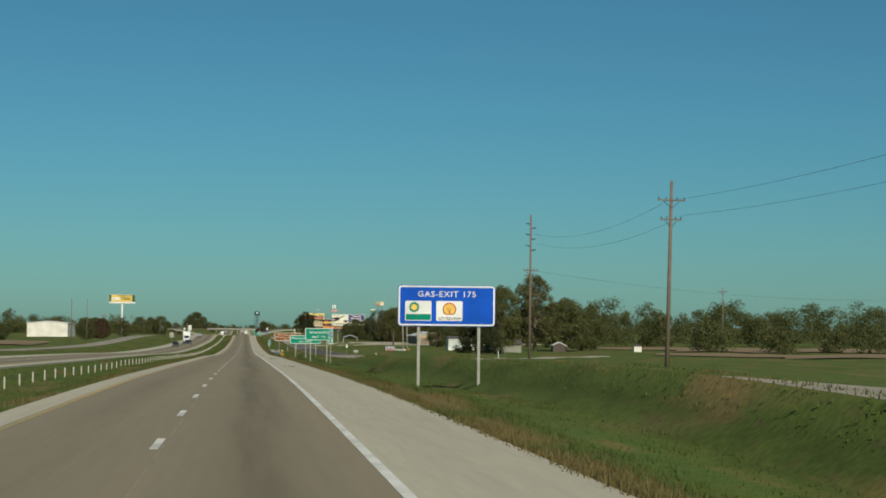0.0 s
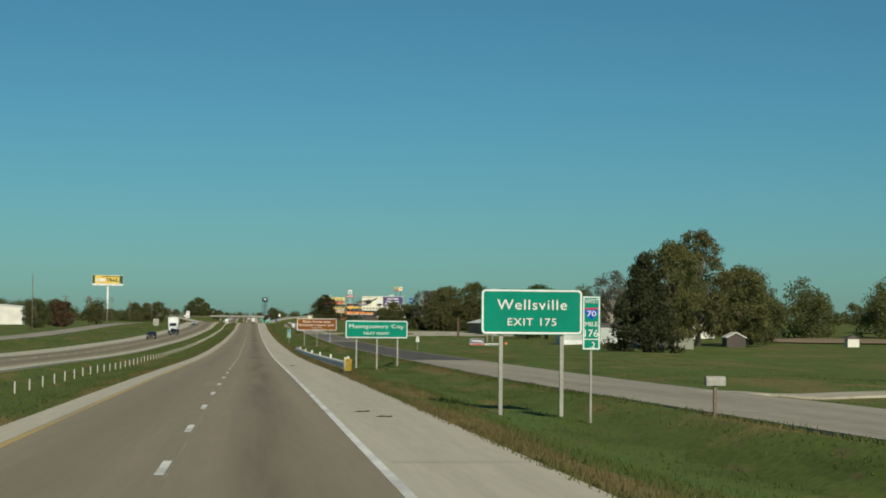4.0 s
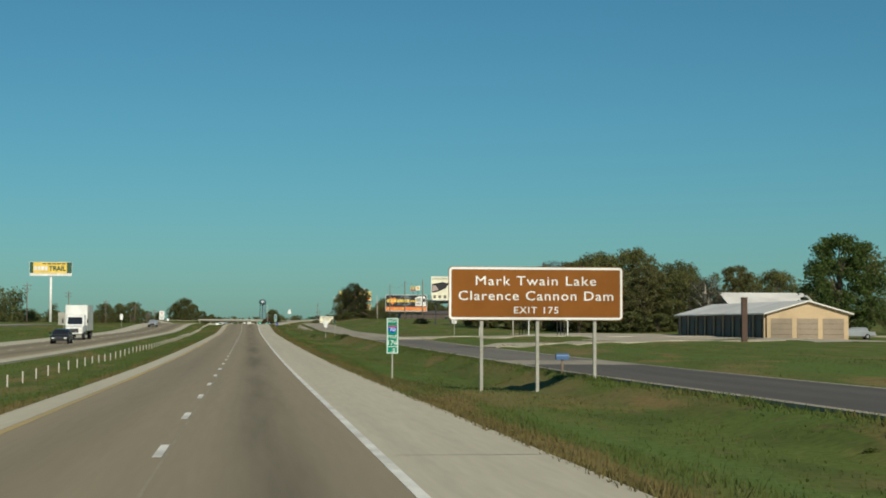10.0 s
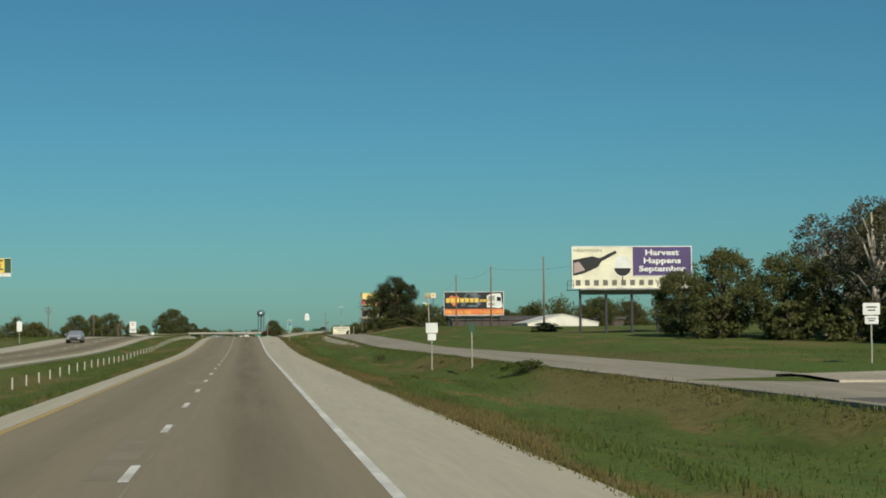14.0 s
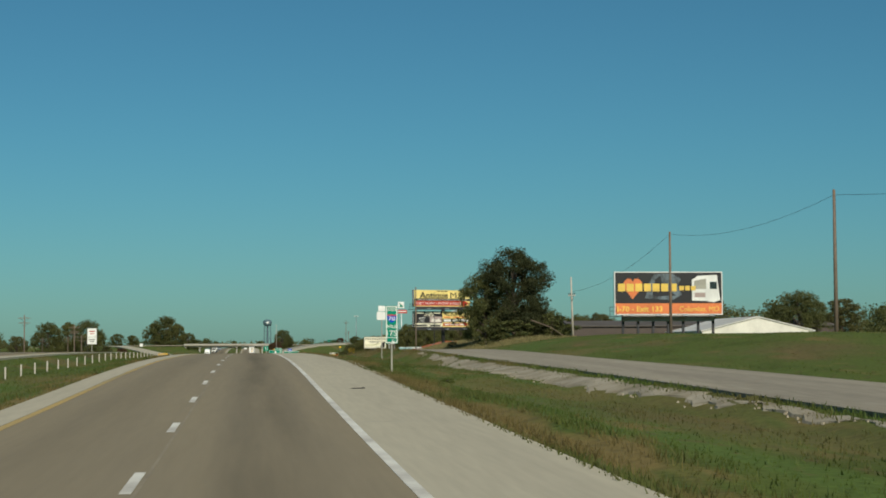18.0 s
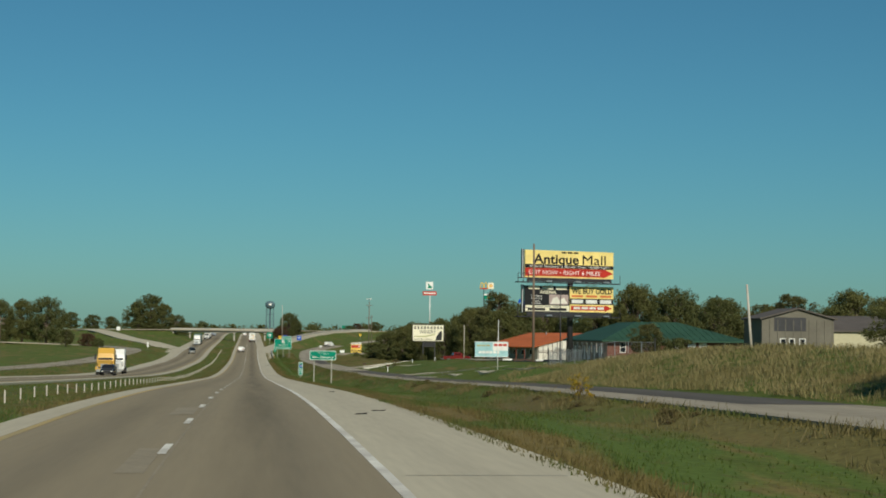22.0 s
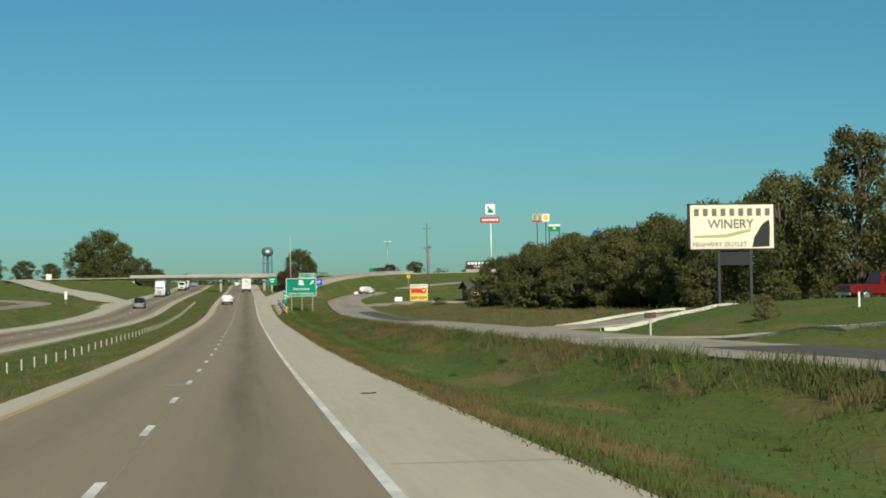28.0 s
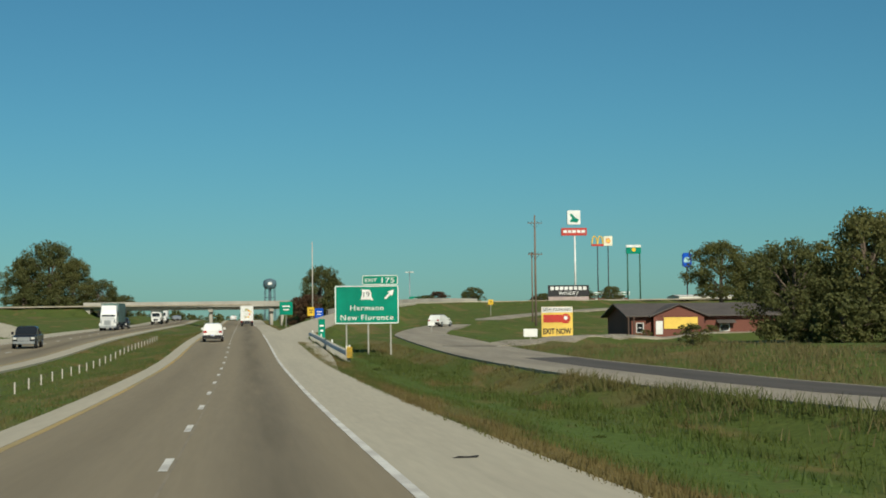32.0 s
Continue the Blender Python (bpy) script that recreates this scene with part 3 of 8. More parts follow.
def natural(x, y):
    """The ground before the side roads are laid into it (arrays)."""
    h, fr, ri, le = zr(y), along(FRONTAGE_Z, y), along(RIGHT_Z, y), along(LEFT_Z, y)
    wob = 0.12 * np.sin(y * 0.11 + x * 0.23) + 0.10 * np.sin(y * 0.037 - x * 0.13)
    far = 1.0 + 0.0 * h
    hump = np.clip((250 - y) / 70, 0, 1)          # a low berm before the frontage road at the start
    dip = (np.minimum(h, fr) - 0.5) * (1 - hump) + (fr + 0.55) * hump
    st = [(-4000, far), (-700, 0.5 * le + 0.5), (-60, le), (-30, 0.5 * le + 0.5 * h), (-25.2, h + 0.1), (-12.8, h + 0.1), (-10.2, h - 0.35), (-8.6, h - 0.35), (-5.95, h - 0.06),
          (4.95, h - 0.06), (6.5, h - 0.22), (8.4, np.minimum(h, fr) - 0.4), (10.3, np.minimum(h, fr) - 0.45), (12.0, dip), (13.4, fr - 0.12), (21.0, fr - 0.12), (33.0, ri), (160, ri), (700, 0.5 * ri + 0.5), (4000, far)]
    out = np.zeros_like(x)
    done = x < st[0][0]
    out[done] = 1.0
    for (xa, za), (xb, zb) in zip(st, st[1:]):
        s = (x >= xa) & (x <= xb)
        k = (x[s] - xa) / (xb - xa)
        k = k * k * (3 - 2 * k)
        out[s] = za[s] * (1 - k) + zb[s] * k
    rough_ground = np.clip(0.35 * (np.abs(x + 9.5) < 2.6) + (x > 6.2) * (x < 13) + (x > 22) + (x < -27), 0, 1)
    return out + wob * rough_ground


def land(x, y):
    """Height of the ground sheet at x, y (arrays or numbers)."""
    x, y = np.atleast_1d(np.asarray(x, float)), np.atleast_1d(np.asarray(y, float))
    z = natural(x, y)
    under = ((x > -5.85) & (x < 4.8)) | ((x > -25) & (x < -13))
    z = np.where(under & (y < 2900), zr(y) - 0.25, z)
    for pts, width in WAYS:
        near = np.where((x > pts[:, 0].min() - 60) & (x < pts[:, 0].max() + 60) & (y > pts[:, 1].min() - 60) & (y < pts[:, 1].max() + 60))[0]
        if pts is OVER_ROAD:
            near = near[(x[near] < -33.5) | (x[near] > 9.0)]
        if pts is EXIT_RAMP or pts is FRONTAGE:
            near = near[x[near] > 5.0]
        for lo in range(0, len(near), 4000):
            k = near[lo:lo + 4000]
            d2 = (x[k, None] - pts[None, :, 0]) ** 2 + (y[k, None] - pts[None, :, 1]) ** 2
            j = d2.argmin(1)
            d = np.sqrt(d2[np.arange(len(k)), j])
            s = np.maximum(0, d - width / 2 - 1.0) / 2.6
            tx, ty, rise = GRADES[id(pts)]
            zz = pts[j, 2] + rise[j] * np.clip((x[k] - pts[j, 0]) * tx[j] + (y[k] - pts[j, 1]) * ty[j], -9, 9)
            steep = np.where(y[k] < 250, 3.0, 1.0) if pts is FRONTAGE else 1.0
            z[k] = np.clip(z[k], zz - 0.09 - s, zz - 0.055 + s * steep)
    return z


def ground_z(x, y):
    return float(land(x, y)[0])


# ---- ground sheet ----
gx = np.unique(np.concatenate([[-4500, -3000, -2000, -1300, -900, -650, -450, -320, -240], np.arange(-190, -60, 8), np.arange(-60, -27, 3), np.arange(-27, -12, 1.5),
                               np.arange(-12.9, -6.2, 0.65), [-5.9, -3, 0, 3, 4.82], np.arange(5.0, 14, 0.75), np.arange(14, 36, 1.3), np.arange(36, 130, 4),
                               np.arange(130, 220, 10), [240, 300, 400, 550, 800, 1200, 1800, 2800, 4500]]))
gy = np.concatenate([[-1500, -700, -400], np.arange(-250, 1500, 5.0), np.arange(1500, 2250, 10.0), [2300, 2400, 2550, 2750, 3000, 3400, 4000, 4900, 6200]])
X, Y = np.meshgrid(gx, gy)
Z = land(X.ravel(), Y.ravel())
nx = len(gx)
sheet = bpy.data.meshes.new("ground")
quads = [(j * nx + i, j * nx + i + 1, (j + 1) * nx + i + 1, (j + 1) * nx + i) for j in range(len(gy) - 1) for i in range(nx - 1)]
sheet.from_pydata(np.stack([X.ravel(), Y.ravel(), Z], 1).tolist(), [], quads)
sheet.polygons.foreach_set("use_smooth", [True] * len(sheet.polygons))
tagged(part("ground", sheet, GRASS), "rough mown green and brown roadside grass", "ground", kind="structure")


# ---- carriageways ----
def strip(x0, x1, y0, y1, lift, step=10.0, skirt=0.35, zf=zr):
    """A slab that follows the highway's height, with sides."""
    ys = np.arange(y0, y1 + step * 0.5, step)
    z = zf(ys)
    m = Mesh()
    n = len(ys)
    v = []
    for x, d in ((x0, -skirt), (x0, 0), (x1, 0), (x1, -skirt)):
        v += [(x, yy, zz + lift + d) for yy, zz in zip(ys, z)]
    f = [(c * n + i, (c + 1) * n + i, (c + 1) * n + i + 1, c * n + i + 1) for c in range(3) for i in range(n - 1)]
    return m.add(v, f)


def ribbon(pts, width, lift=0.0, skirt=0.3, a=0, b=None, shift=0.0):
    p = pts[a:b]
    t = np.gradient(p[:, :2], axis=0)
    t /= np.linalg.norm(t, axis=1)[:, None]
    side = np.stack([t[:, 1], -t[:, 0]], 1)
    n = len(p)
    v = []
    for s, d in ((-width / 2, -skirt), (-width / 2, 0), (width / 2, 0), (width / 2, -skirt)):
        v += [(px + sx * (s + shift), py + sy * (s + shift), pz + lift + d) for (px, py, pz), (sx, sy) in zip(p, side)]
    return Mesh().add(v, [(c * n + i, (c + 1) * n + i, (c + 1) * n + i + 1, c * n + i + 1) for c in range(3) for i in range(n - 1)])


def sheet_z(x, y):
    """Height of the ground sheet itself, between its corners."""
    i = np.clip(np.searchsorted(gx, x) - 1, 0, len(gx) - 2)
    j = np.clip(np.searchsorted(gy, y) - 1, 0, len(gy) - 2)
    grid = Z.reshape(len(gy), len(gx))
    u, w = (x - gx[i]) / (gx[i + 1] - gx[i]), (y - gy[j]) / (gy[j + 1] - gy[j])
    return (grid[j, i] * (1 - u) + grid[j, i + 1] * u) * (1 - w) + (grid[j + 1, i] * (1 - u) + grid[j + 1, i + 1] * u) * w


def drape_way(pts, width, lift=0.10):
    """A drive laid on the ground sheet, thin, with sides that go into it."""
    step = np.concatenate([[0], np.cumsum(np.linalg.norm(np.diff(pts[:, :2], axis=0), axis=1))])
    s = np.arange(0, step[-1], 1.2)
    px, py = np.interp(s, step, pts[:, 0]), np.interp(s, step, pts[:, 1])
    tx, ty = np.gradient(px), np.gradient(py)
    k = np.hypot(tx, ty)
    n, v = len(s), []
    cols = (-0.5, -0.5, -0.25, 0.0, 0.25, 0.5, 0.5)
    for c, off in enumerate(cols):
        ragged = 1 + 0.06 * np.sin(s * 0.9 + c) * (abs(off) > 0.4)
        x, y = px + ty / k * off * width * ragged, py - tx / k * off * width * ragged
        z = sheet_z(x, y) + (-0.3 if c in (0, len(cols) - 1) else lift)
        v += list(zip(x.tolist(), y.tolist(), z.tolist()))
    return Mesh().add(v, [(c * n + i, (c + 1) * n + i, (c + 1) * n + i + 1, c * n + i + 1) for c in range(len(cols) - 1) for i in range(n - 1)])


EDGE, DASH, LEFTLINE, DASH_PHASE = 2.13, -1.42, -4.77, 6.0
highway = thing("road", "two-lane highway carriageway of worn brown-grey concrete", "road", kind="structure")
part("driving_lane", strip(-1.41, 2.17, -300, 2900, 0.0), ROADTOP, highway)
part("passing_lane", strip(-4.9, -1.41, -300, 2900, 0.0), ROADTOP, highway)
part("shoulder_right", strip(2.17, 4.95, -300, 2900, -0.004), SHOULDER, highway, "pale concrete shoulder")
def broader(y):
    """How much further the right shoulder reaches over the crest."""
    return 0.36 * np.clip((np.asarray(y, float) - 765) / 30, 0, 1) * np.clip((925 - np.asarray(y, float)) / 40, 0, 1)


ys = np.arange(760, 931, 5.0)
crest = Mesh().add([p for y, z, w in zip(ys, zr(ys), broader(ys)) for p in ((4.93, y, z - 0.006), (4.951 + w, y, z - 0.006), (4.951 + w, y, z - 0.3))],
                   [q for i in range(len(ys) - 1) for q in ((3 * i, 3 * i + 1, 3 * i + 4, 3 * i + 3), (3 * i + 1, 3 * i + 2, 3 * i + 5, 3 * i + 4))])
part("shoulder_widening", crest, SHOULDER, highway, "broader pale shoulder over the crest")
part("shoulder_left", strip(-5.78, -4.9, -300, 2900, -0.004), SHOULDER, highway, "narrow pale inner shoulder")
part("edge_line", strip(EDGE - 0.085, EDGE + 0.085, -300, 1475, 0.005, skirt=0.004), PAINT_W, highway, "solid white edge line")
part("edge_line", strip(EDGE - 0.085, EDGE + 0.085, 1590, 2900, 0.005, skirt=0.004), PAINT_W, highway, "solid white edge line")
part("inner_line", strip(LEFTLINE - 0.09, LEFTLINE + 0.09, -300, 2900, 0.005, skirt=0.004), PAINT_Y, highway, "solid yellow inner line")
opposing = thing("road", "opposing highway carriageway across the grassy median", "road", kind="structure")
part("lanes", strip(-21.9, -14.2, -300, 2900, 0.22), ROADTOP, opposing)
part("shoulder_inner", strip(-14.2, -12.9, -300, 2900, 0.216), SHOULDER, opposing)
part("shoulder_outer", strip(-25.0, -21.9, -300, 2900, 0.216), SHOULDER, opposing)
part("edge_line", strip(-21.75, -21.6, -300, 2900, 0.225, skirt=0.004), PAINT_W, opposing)
part("inner_line", strip(-14.5, -14.36, -300, 2900, 0.225, skirt=0.004), PAINT_Y, opposing)
dash = strip(DASH - 0.075, DASH + 0.075, 0, 3.05, 0.006, step=3.05, skirt=0.004, zf=lambda v: 0 * v).data("lane_dash")
dash.materials.append(PAINT_W)
for k in range(-4, 185):
    for road, x, dz in ((highway, 0.0, 0.0), (opposing, -16.64, 0.22)):
        y0 = DASH_PHASE + 11.845 * k
        ob = part("lane_dash", dash, None, road)
        slope = math.atan2(float(zr(y0 + 3.05) - zr(y0)), 3.05)
        ob.matrix_basis = pose(x, y0, float(zr(y0)) + dz, math.degrees(slope))
for name, pts, w, mat, label in (
        ("frontage_road", FRONTAGE, 6.6, CHIPSEAL, "grey chip-sealed frontage road beside the highway"),
        ("exit_ramp", EXIT_RAMP, 5.4, SHOULDER, "pale concrete exit ramp climbing to the overpass"),
        ("entrance_ramp", ON_RAMP, 7.5, SHOULDER, "pale concrete entrance ramp running down to the highway"),
        ("south_outer_road", SOUTH_ROAD, 6.2, CHIPSEAL, "grey outer road beyond the opposing lanes"),
        ("overpass_approach", OVER_ROAD, 10.0, CHIPSEAL, "side road that crosses on the overpass"),
        ("gravel_drive", DRIVE_GARAGE, 5.0, GRAVEL, "pale gravel drive to the storage building"),
        ("side_road", SIDE_ROAD, 6.5, GRAVEL, "pale gravel side road meeting the frontage road"),
        ("gravel_drive", DRIVE_HOUSE, 3.6, GRAVEL, "pale gravel house drive"),
        ("shop_drive", SHOP_ROAD, 4.8, SHOULDER, "pale concrete drive to the shops"),
        ("gate_drive", GATE_ROAD, 7.6, SHOULDER, "pale concrete drive up to the fence gate"),
        ("gravel_path", BOARD_PATH, 2.2, GRAVEL, "narrow pale gravel path across the lawn"),
        ("winery_drive", WINERY_ROAD, 6.0, CHIPSEAL, "pale drive by the winery sign"),
        ("parking_drive", SEMI_ROAD, 5.0, CHIPSEAL, "grey drive to the truck parking")):
    laid = drape_way(pts, w) if mat in (GRAVEL, SHOULDER) and "ramp" not in name or name in ("parking_drive", "winery_drive") else ribbon(pts, w, 0.0 if name != "overpass_approach" else 0.02)
    tagged(part(name, laid, mat), label, "road", kind="structure")


# ---- kinds of things: signs ----
def posts_down(parent, xs, x_mid, y, top, mat, size=0.12, name="post"):
    """Square sign posts from the panel's top down into the ground."""
    for x in xs:
        g = ground_z(x_mid + x, y) - 0.3
        part(name, Mesh().box(x - size / 2, 0.02, g, x + size / 2, 0.02 + size, top, 0.012), mat, parent)


def panel(parent, w, z0, z1, face, border=None, r=0.15, thick=0.05, x=0.0, name="panel", label=""):
    """A rounded panel that faces -y, with a raised border."""
    p = part(name, Mesh().extrude(rounded(x - w / 2, z0, x + w / 2, z1, r), "y", 0.0, -thick), face, parent, label)
    if border:
        b = 0.035 + 0.008 * w
        outer, inner = rounded(x - w / 2 + 0.02, z0 + 0.02, x + w / 2 - 0.02, z1 - 0.02, r - 0.01), rounded(x - w / 2 + 0.02 + b, z0 + 0.02 + b, x + w / 2 - 0.02 - b, z1 - 0.02 - b, max(r - b, 0.02))
        n = len(outer)
        m = Mesh()
        v = [(a, -thick - 0.006, c) for a, c in outer] + [(a, -thick - 0.006, c) for a, c in inner] + [(a, -thick, c) for a, c in outer] + [(a, -thick, c) for a, c in inner]
        f = []
        for i in range(n):
            j = (i + 1) % n
            f += [(i, j, n + j, n + i), (i, 2 * n + i, 2 * n + j, j), (n + i, n + j, 3 * n + j, 3 * n + i)]
        part("border", m.add(v, f), border, parent)
    return p


def road_sign(name, label, x0, x1, y, z0, z1, face, lines, posts, category="road sign", post_mat=None, group=""):
    """A guide sign on posts. lines: text, height of its centre as a share of the panel, capitals' height, width."""
    mid, w = (x0 + x1) / 2, x1 - x0
    s = thing(name, label, category, group, pose(mid, y, 0))
    panel(s, w, z0, z1, face, SIGN_W)
    for text, share, cap, width in lines:
        words(text, SIGN_W, s, 0, z0 + (z1 - z0) * share, cap, width, -0.062, bold=0.006, spread=1.12)
    posts_down(s, [(p - 0.5) * w for p in posts], mid, y, z1 - 0.15, post_mat or POSTGREY, 0.13)
    for k in (0.22, 0.75):
        part("stringer", Mesh().box(-w / 2 + 0.1, 0.0, z0 + (z1 - z0) * k, w / 2 - 0.1, 0.03, z0 + (z1 - z0) * k + 0.06), STEEL, s)
    return s


def mile_marker(x, y, ztop, number, tenth, w=0.56, h=1.66):
    s = thing("mile_marker", f"tall narrow green mile marker reading mile {number} and tenth {tenth}", "mile marker", "mile markers", pose(x, y, 0))
    z0 = ztop - h
    panel(s, w, z0, ztop, SIGN_G, SIGN_W, r=0.03, thick=0.012)
    words("WEST", SIGN_W, s, 0, ztop - 0.16, 0.13, 0.42, -0.02)
    shield = part("shield", Mesh().extrude([(-0.19, 0.13), (-0.2, -0.02), (-0.13, -0.16), (0, -0.24), (0.13, -0.16), (0.2, -0.02), (0.19, 0.13), (0.1, 0.1), (0, 0.13), (-0.1, 0.1)], "y", -0.02, -0.012),
                  SIGN_B, s, "blue route shield")
    shield.location = (0, -0.004, ztop - 0.48)
    part("shield_band", Mesh().extrude([(-0.185, 0.125), (-0.195, 0.06), (0.195, 0.06), (0.185, 0.125), (0.1, 0.1), (0, 0.125), (-0.1, 0.1)], "y", -0.026, -0.02), RED, s).location = (0, -0.004, ztop - 0.48)
    words("70", SIGN_W, s, 0, ztop - 0.54, 0.17, 0.28, -0.034)
    words("MILE", SIGN_W, s, 0, ztop - 0.86, 0.14, 0.4, -0.02)
    words(number, SIGN_W, s, 0, ztop - 1.14, 0.22, 0.42, -0.02)
    part("divider", Mesh().box(-w / 2 + 0.03, -0.02, ztop - 1.34, w / 2 - 0.03, -0.012, ztop - 1.315), SIGN_W, s)
    words(tenth, SIGN_W, s, 0.04, ztop - 1.5, 0.18, 0.0, -0.02)
    posts_down(s, [0], x, y, ztop - 0.1, POSTGREY, 0.07)
    return s


def small_sign(name, label, x, y, ztop, plates, post=0.07, category="road sign", turn=0.0):
    """A post with plates one below the other: (width, height, material, inner bar material or None)."""
    s = thing(name, label, category, "", pose(x, y, 0, 0, 0, turn))
    z = ztop
    for w, h, mat, bar in plates:
        panel(s, w, z - h, z, mat, None, r=min(0.05, w / 8), thick=0.012, name="plate")
        if bar:
            for k in range(2):
                part("legend_bar", Mesh().box(-w * (0.30 - 0.08 * k), -0.02, z - h * (0.40 + 0.26 * k), w * (0.30 - 0.08 * k), -0.013, z - h * (0.30 + 0.26 * k)), bar, s)
        z -= h + 0.04
    posts_down(s, [0], x, y, ztop - 0.05, POSTGREY, post)
    return s


def delineator(x, y, h=1.1, mat=None):
    g = ground_z(x, y)
    s = thing("delineator_post", "thin pale roadside marker post in the grass", "marker post", "roadside marker posts", pose(x, y, g))
    part("post", Mesh().box(-0.05, -0.03, -0.2, 0.05, 0.03, h, 0.012), mat or SIGN_W, s)
    part("cap", Mesh().box(-0.055, -0.035, h, 0.055, 0.035, h + 0.04, 0.015), POSTGREY, s)
    return s


# ---- kinds of things: poles and boards ----
def utility_pole(x, y, h, arms=((0.6, 2.4),), mat=None, lean=0.0, r=0.16, label="weathered wooden utility pole with crossarm", insul=True, group="utility poles", stacked=False):
    g = ground_z(x, y)
    s = thing("utility_pole", label, "utility pole", group, pose(x, y, g, 0, lean, 0))
    part("pole", Mesh().tube((0, 0, -0.5), (0, 0, h), r, r * 0.62, 10), mat or WOODPOLE, s, smooth=True)
    for drop, w in arms:
        a = part("crossarm", Mesh().box(-w / 2, -0.17, h - drop - 0.06, w / 2, -0.06, h - drop + 0.06), mat or WOODPOLE, s)
        for sx in (-1, 1):
            part("brace", Mesh().tube((sx * w * 0.33, -0.12, h - drop), (0, -0.12, h - drop - 0.75), 0.025, n=6), STEEL_DARK, s)
        if insul:
            for k in (-0.46, -0.2, 0.2, 0.46):
                part("insulator", Mesh().tube((k * w, -0.11, h - drop + 0.06), (k * w, -0.11, h - drop + 0.28), 0.05, 0.035, 8), STEEL_DARK, a)
    if stacked:
        for i in range(3):
            for sx in (-1, 1):
                part("line_post", Mesh().tube((0, 0, h - 1.6 - 1.5 * i - 0.3 * sx), (sx * 0.7, 0, h - 1.45 - 1.5 * i - 0.3 * sx), 0.09, 0.06, 8), STEEL_DARK, s)
    return s


def wire(points, sag, r=0.012, name="power_line", label="thin dark overhead power line"):
    """A cable through points, sagging between each two."""
    m = Mesh()
    for p, q in zip(points, points[1:]):
        p, q = Vector(p), Vector(q)
        last = p
        for i in range(1, 13):
            t = i / 12
            now = p.lerp(q, t) - Vector((0, 0, sag * 4 * t * (1 - t)))
            m.tube(last, now, r, n=5)
            last = now
    return tagged(part(name, m, WIRE), label, "cable")


def billboard(name, label, xa, xb, y, zb, zt, posts=5, face=None, post_mat=None, turn=0.0, apron=0.7, catwalk=True, single=False):
    """A large board facing -y: panel, frame, apron, posts and a catwalk."""
    mid, w = (xa + xb) / 2, xb - xa
    s = thing(name, label, "billboard", "", pose(mid, y, 0, 0, 0, turn))
    part("board", Mesh().box(-w / 2, 0, zb, w / 2, 0.25, zt), face or CREAM, s)
    f = Mesh()
    for a, b, c, d in ((-w / 2 - 0.1, zb - 0.1, w / 2 + 0.1, zb), (-w / 2 - 0.1, zt, w / 2 + 0.1, zt + 0.1), (-w / 2 - 0.1, zb, -w / 2, zt), (w / 2, zb, w / 2 + 0.1, zt)):
        f.box(a, -0.04, b, c, 0.28, d)
    part("frame", f, SIGN_W, s)
    if apron:
        part("apron", Mesh().box(-w / 2 + 0.8, 0.0, zb - 0.1 - apron, w / 2 - 0.8, 0.12, zb - 0.1), POSTGREY, s)
    if single:
        g = ground_z(mid, y + 0.6) - 0.5
        part("column", Mesh().tube((0, 0.8, g), (0, 0.8, zt - 0.6), 0.5, 0.5, 16), post_mat or SIGN_W, s, smooth=True)
        part("beam", Mesh().box(-w / 2 + 0.3, 0.3, (zb + zt) / 2 - 0.3, w / 2 - 0.3, 0.7, (zb + zt) / 2 + 0.3), STEEL_DARK, s)
    else:
        for i in range(posts):
            x = -w / 2 + 0.9 + (w - 1.8) * i / (posts - 1)
            g = min(ground_z(mid + x, y + k) for k in (0.2, 0.5)) - 0.4
            part("post", Mesh().box(x - 0.13, 0.26, g, x + 0.13, 0.52, zt - 0.4, 0.02), post_mat or STEEL_DARK, s)
    if catwalk:
        part("catwalk", Mesh().box(-w / 2 - 0.8, -1.0, zb - 0.32, w / 2 + 0.4, -0.1, zb - 0.25), STEEL_DARK, s)
        for x in (-w / 2 - 0.8, -w / 2 - 0.1, w / 2 + 0.4):
            part("rail_post", Mesh().tube((x, -1.0, zb - 0.3), (x, -1.0, zb + 0.75), 0.03, n=6), STEEL_DARK, s)
        for z in (0.3, 0.75):
            part("rail", Mesh().tube((-w / 2 - 0.8, -1.0, zb + z), (-w / 2 - 0.1, -1.0, zb + z), 0.03, n=6), STEEL_DARK, s)
        for k in range(4):
            x = -w / 2 + w * (k + 0.5) / 4
            part("lamp", Mesh().box(x - 0.3, -1.5, zb - 0.22, x + 0.3, -1.2, zb - 0.06, 0.04), STEEL, s)
    return s


def patch(s, name, x0, z0, x1, z1, mat, y=-0.02, r=0.0, label=""):
    """A flat printed field on a board, x and z counted from the board's own middle."""
    ring = rounded(x0, z0, x1, z1, r) if r else [(x0, z0), (x1, z0), (x1, z1), (x0, z1)]
    return part(name, Mesh().extrude(ring, "y", y, 0.0), mat, s, label)


def bars(s, x0, x1, z, h, mat, n=3, y=-0.03, gap=0.25, name="legend_bar"):
    """Plain bars in place of writing."""
    w = (x1 - x0) / (n + gap * (n - 1))
    for i in range(n):
        a = x0 + i * w * (1 + gap)
        part(name, Mesh().box(a, y, z, a + w, y + 0.012, z + h), mat, s)


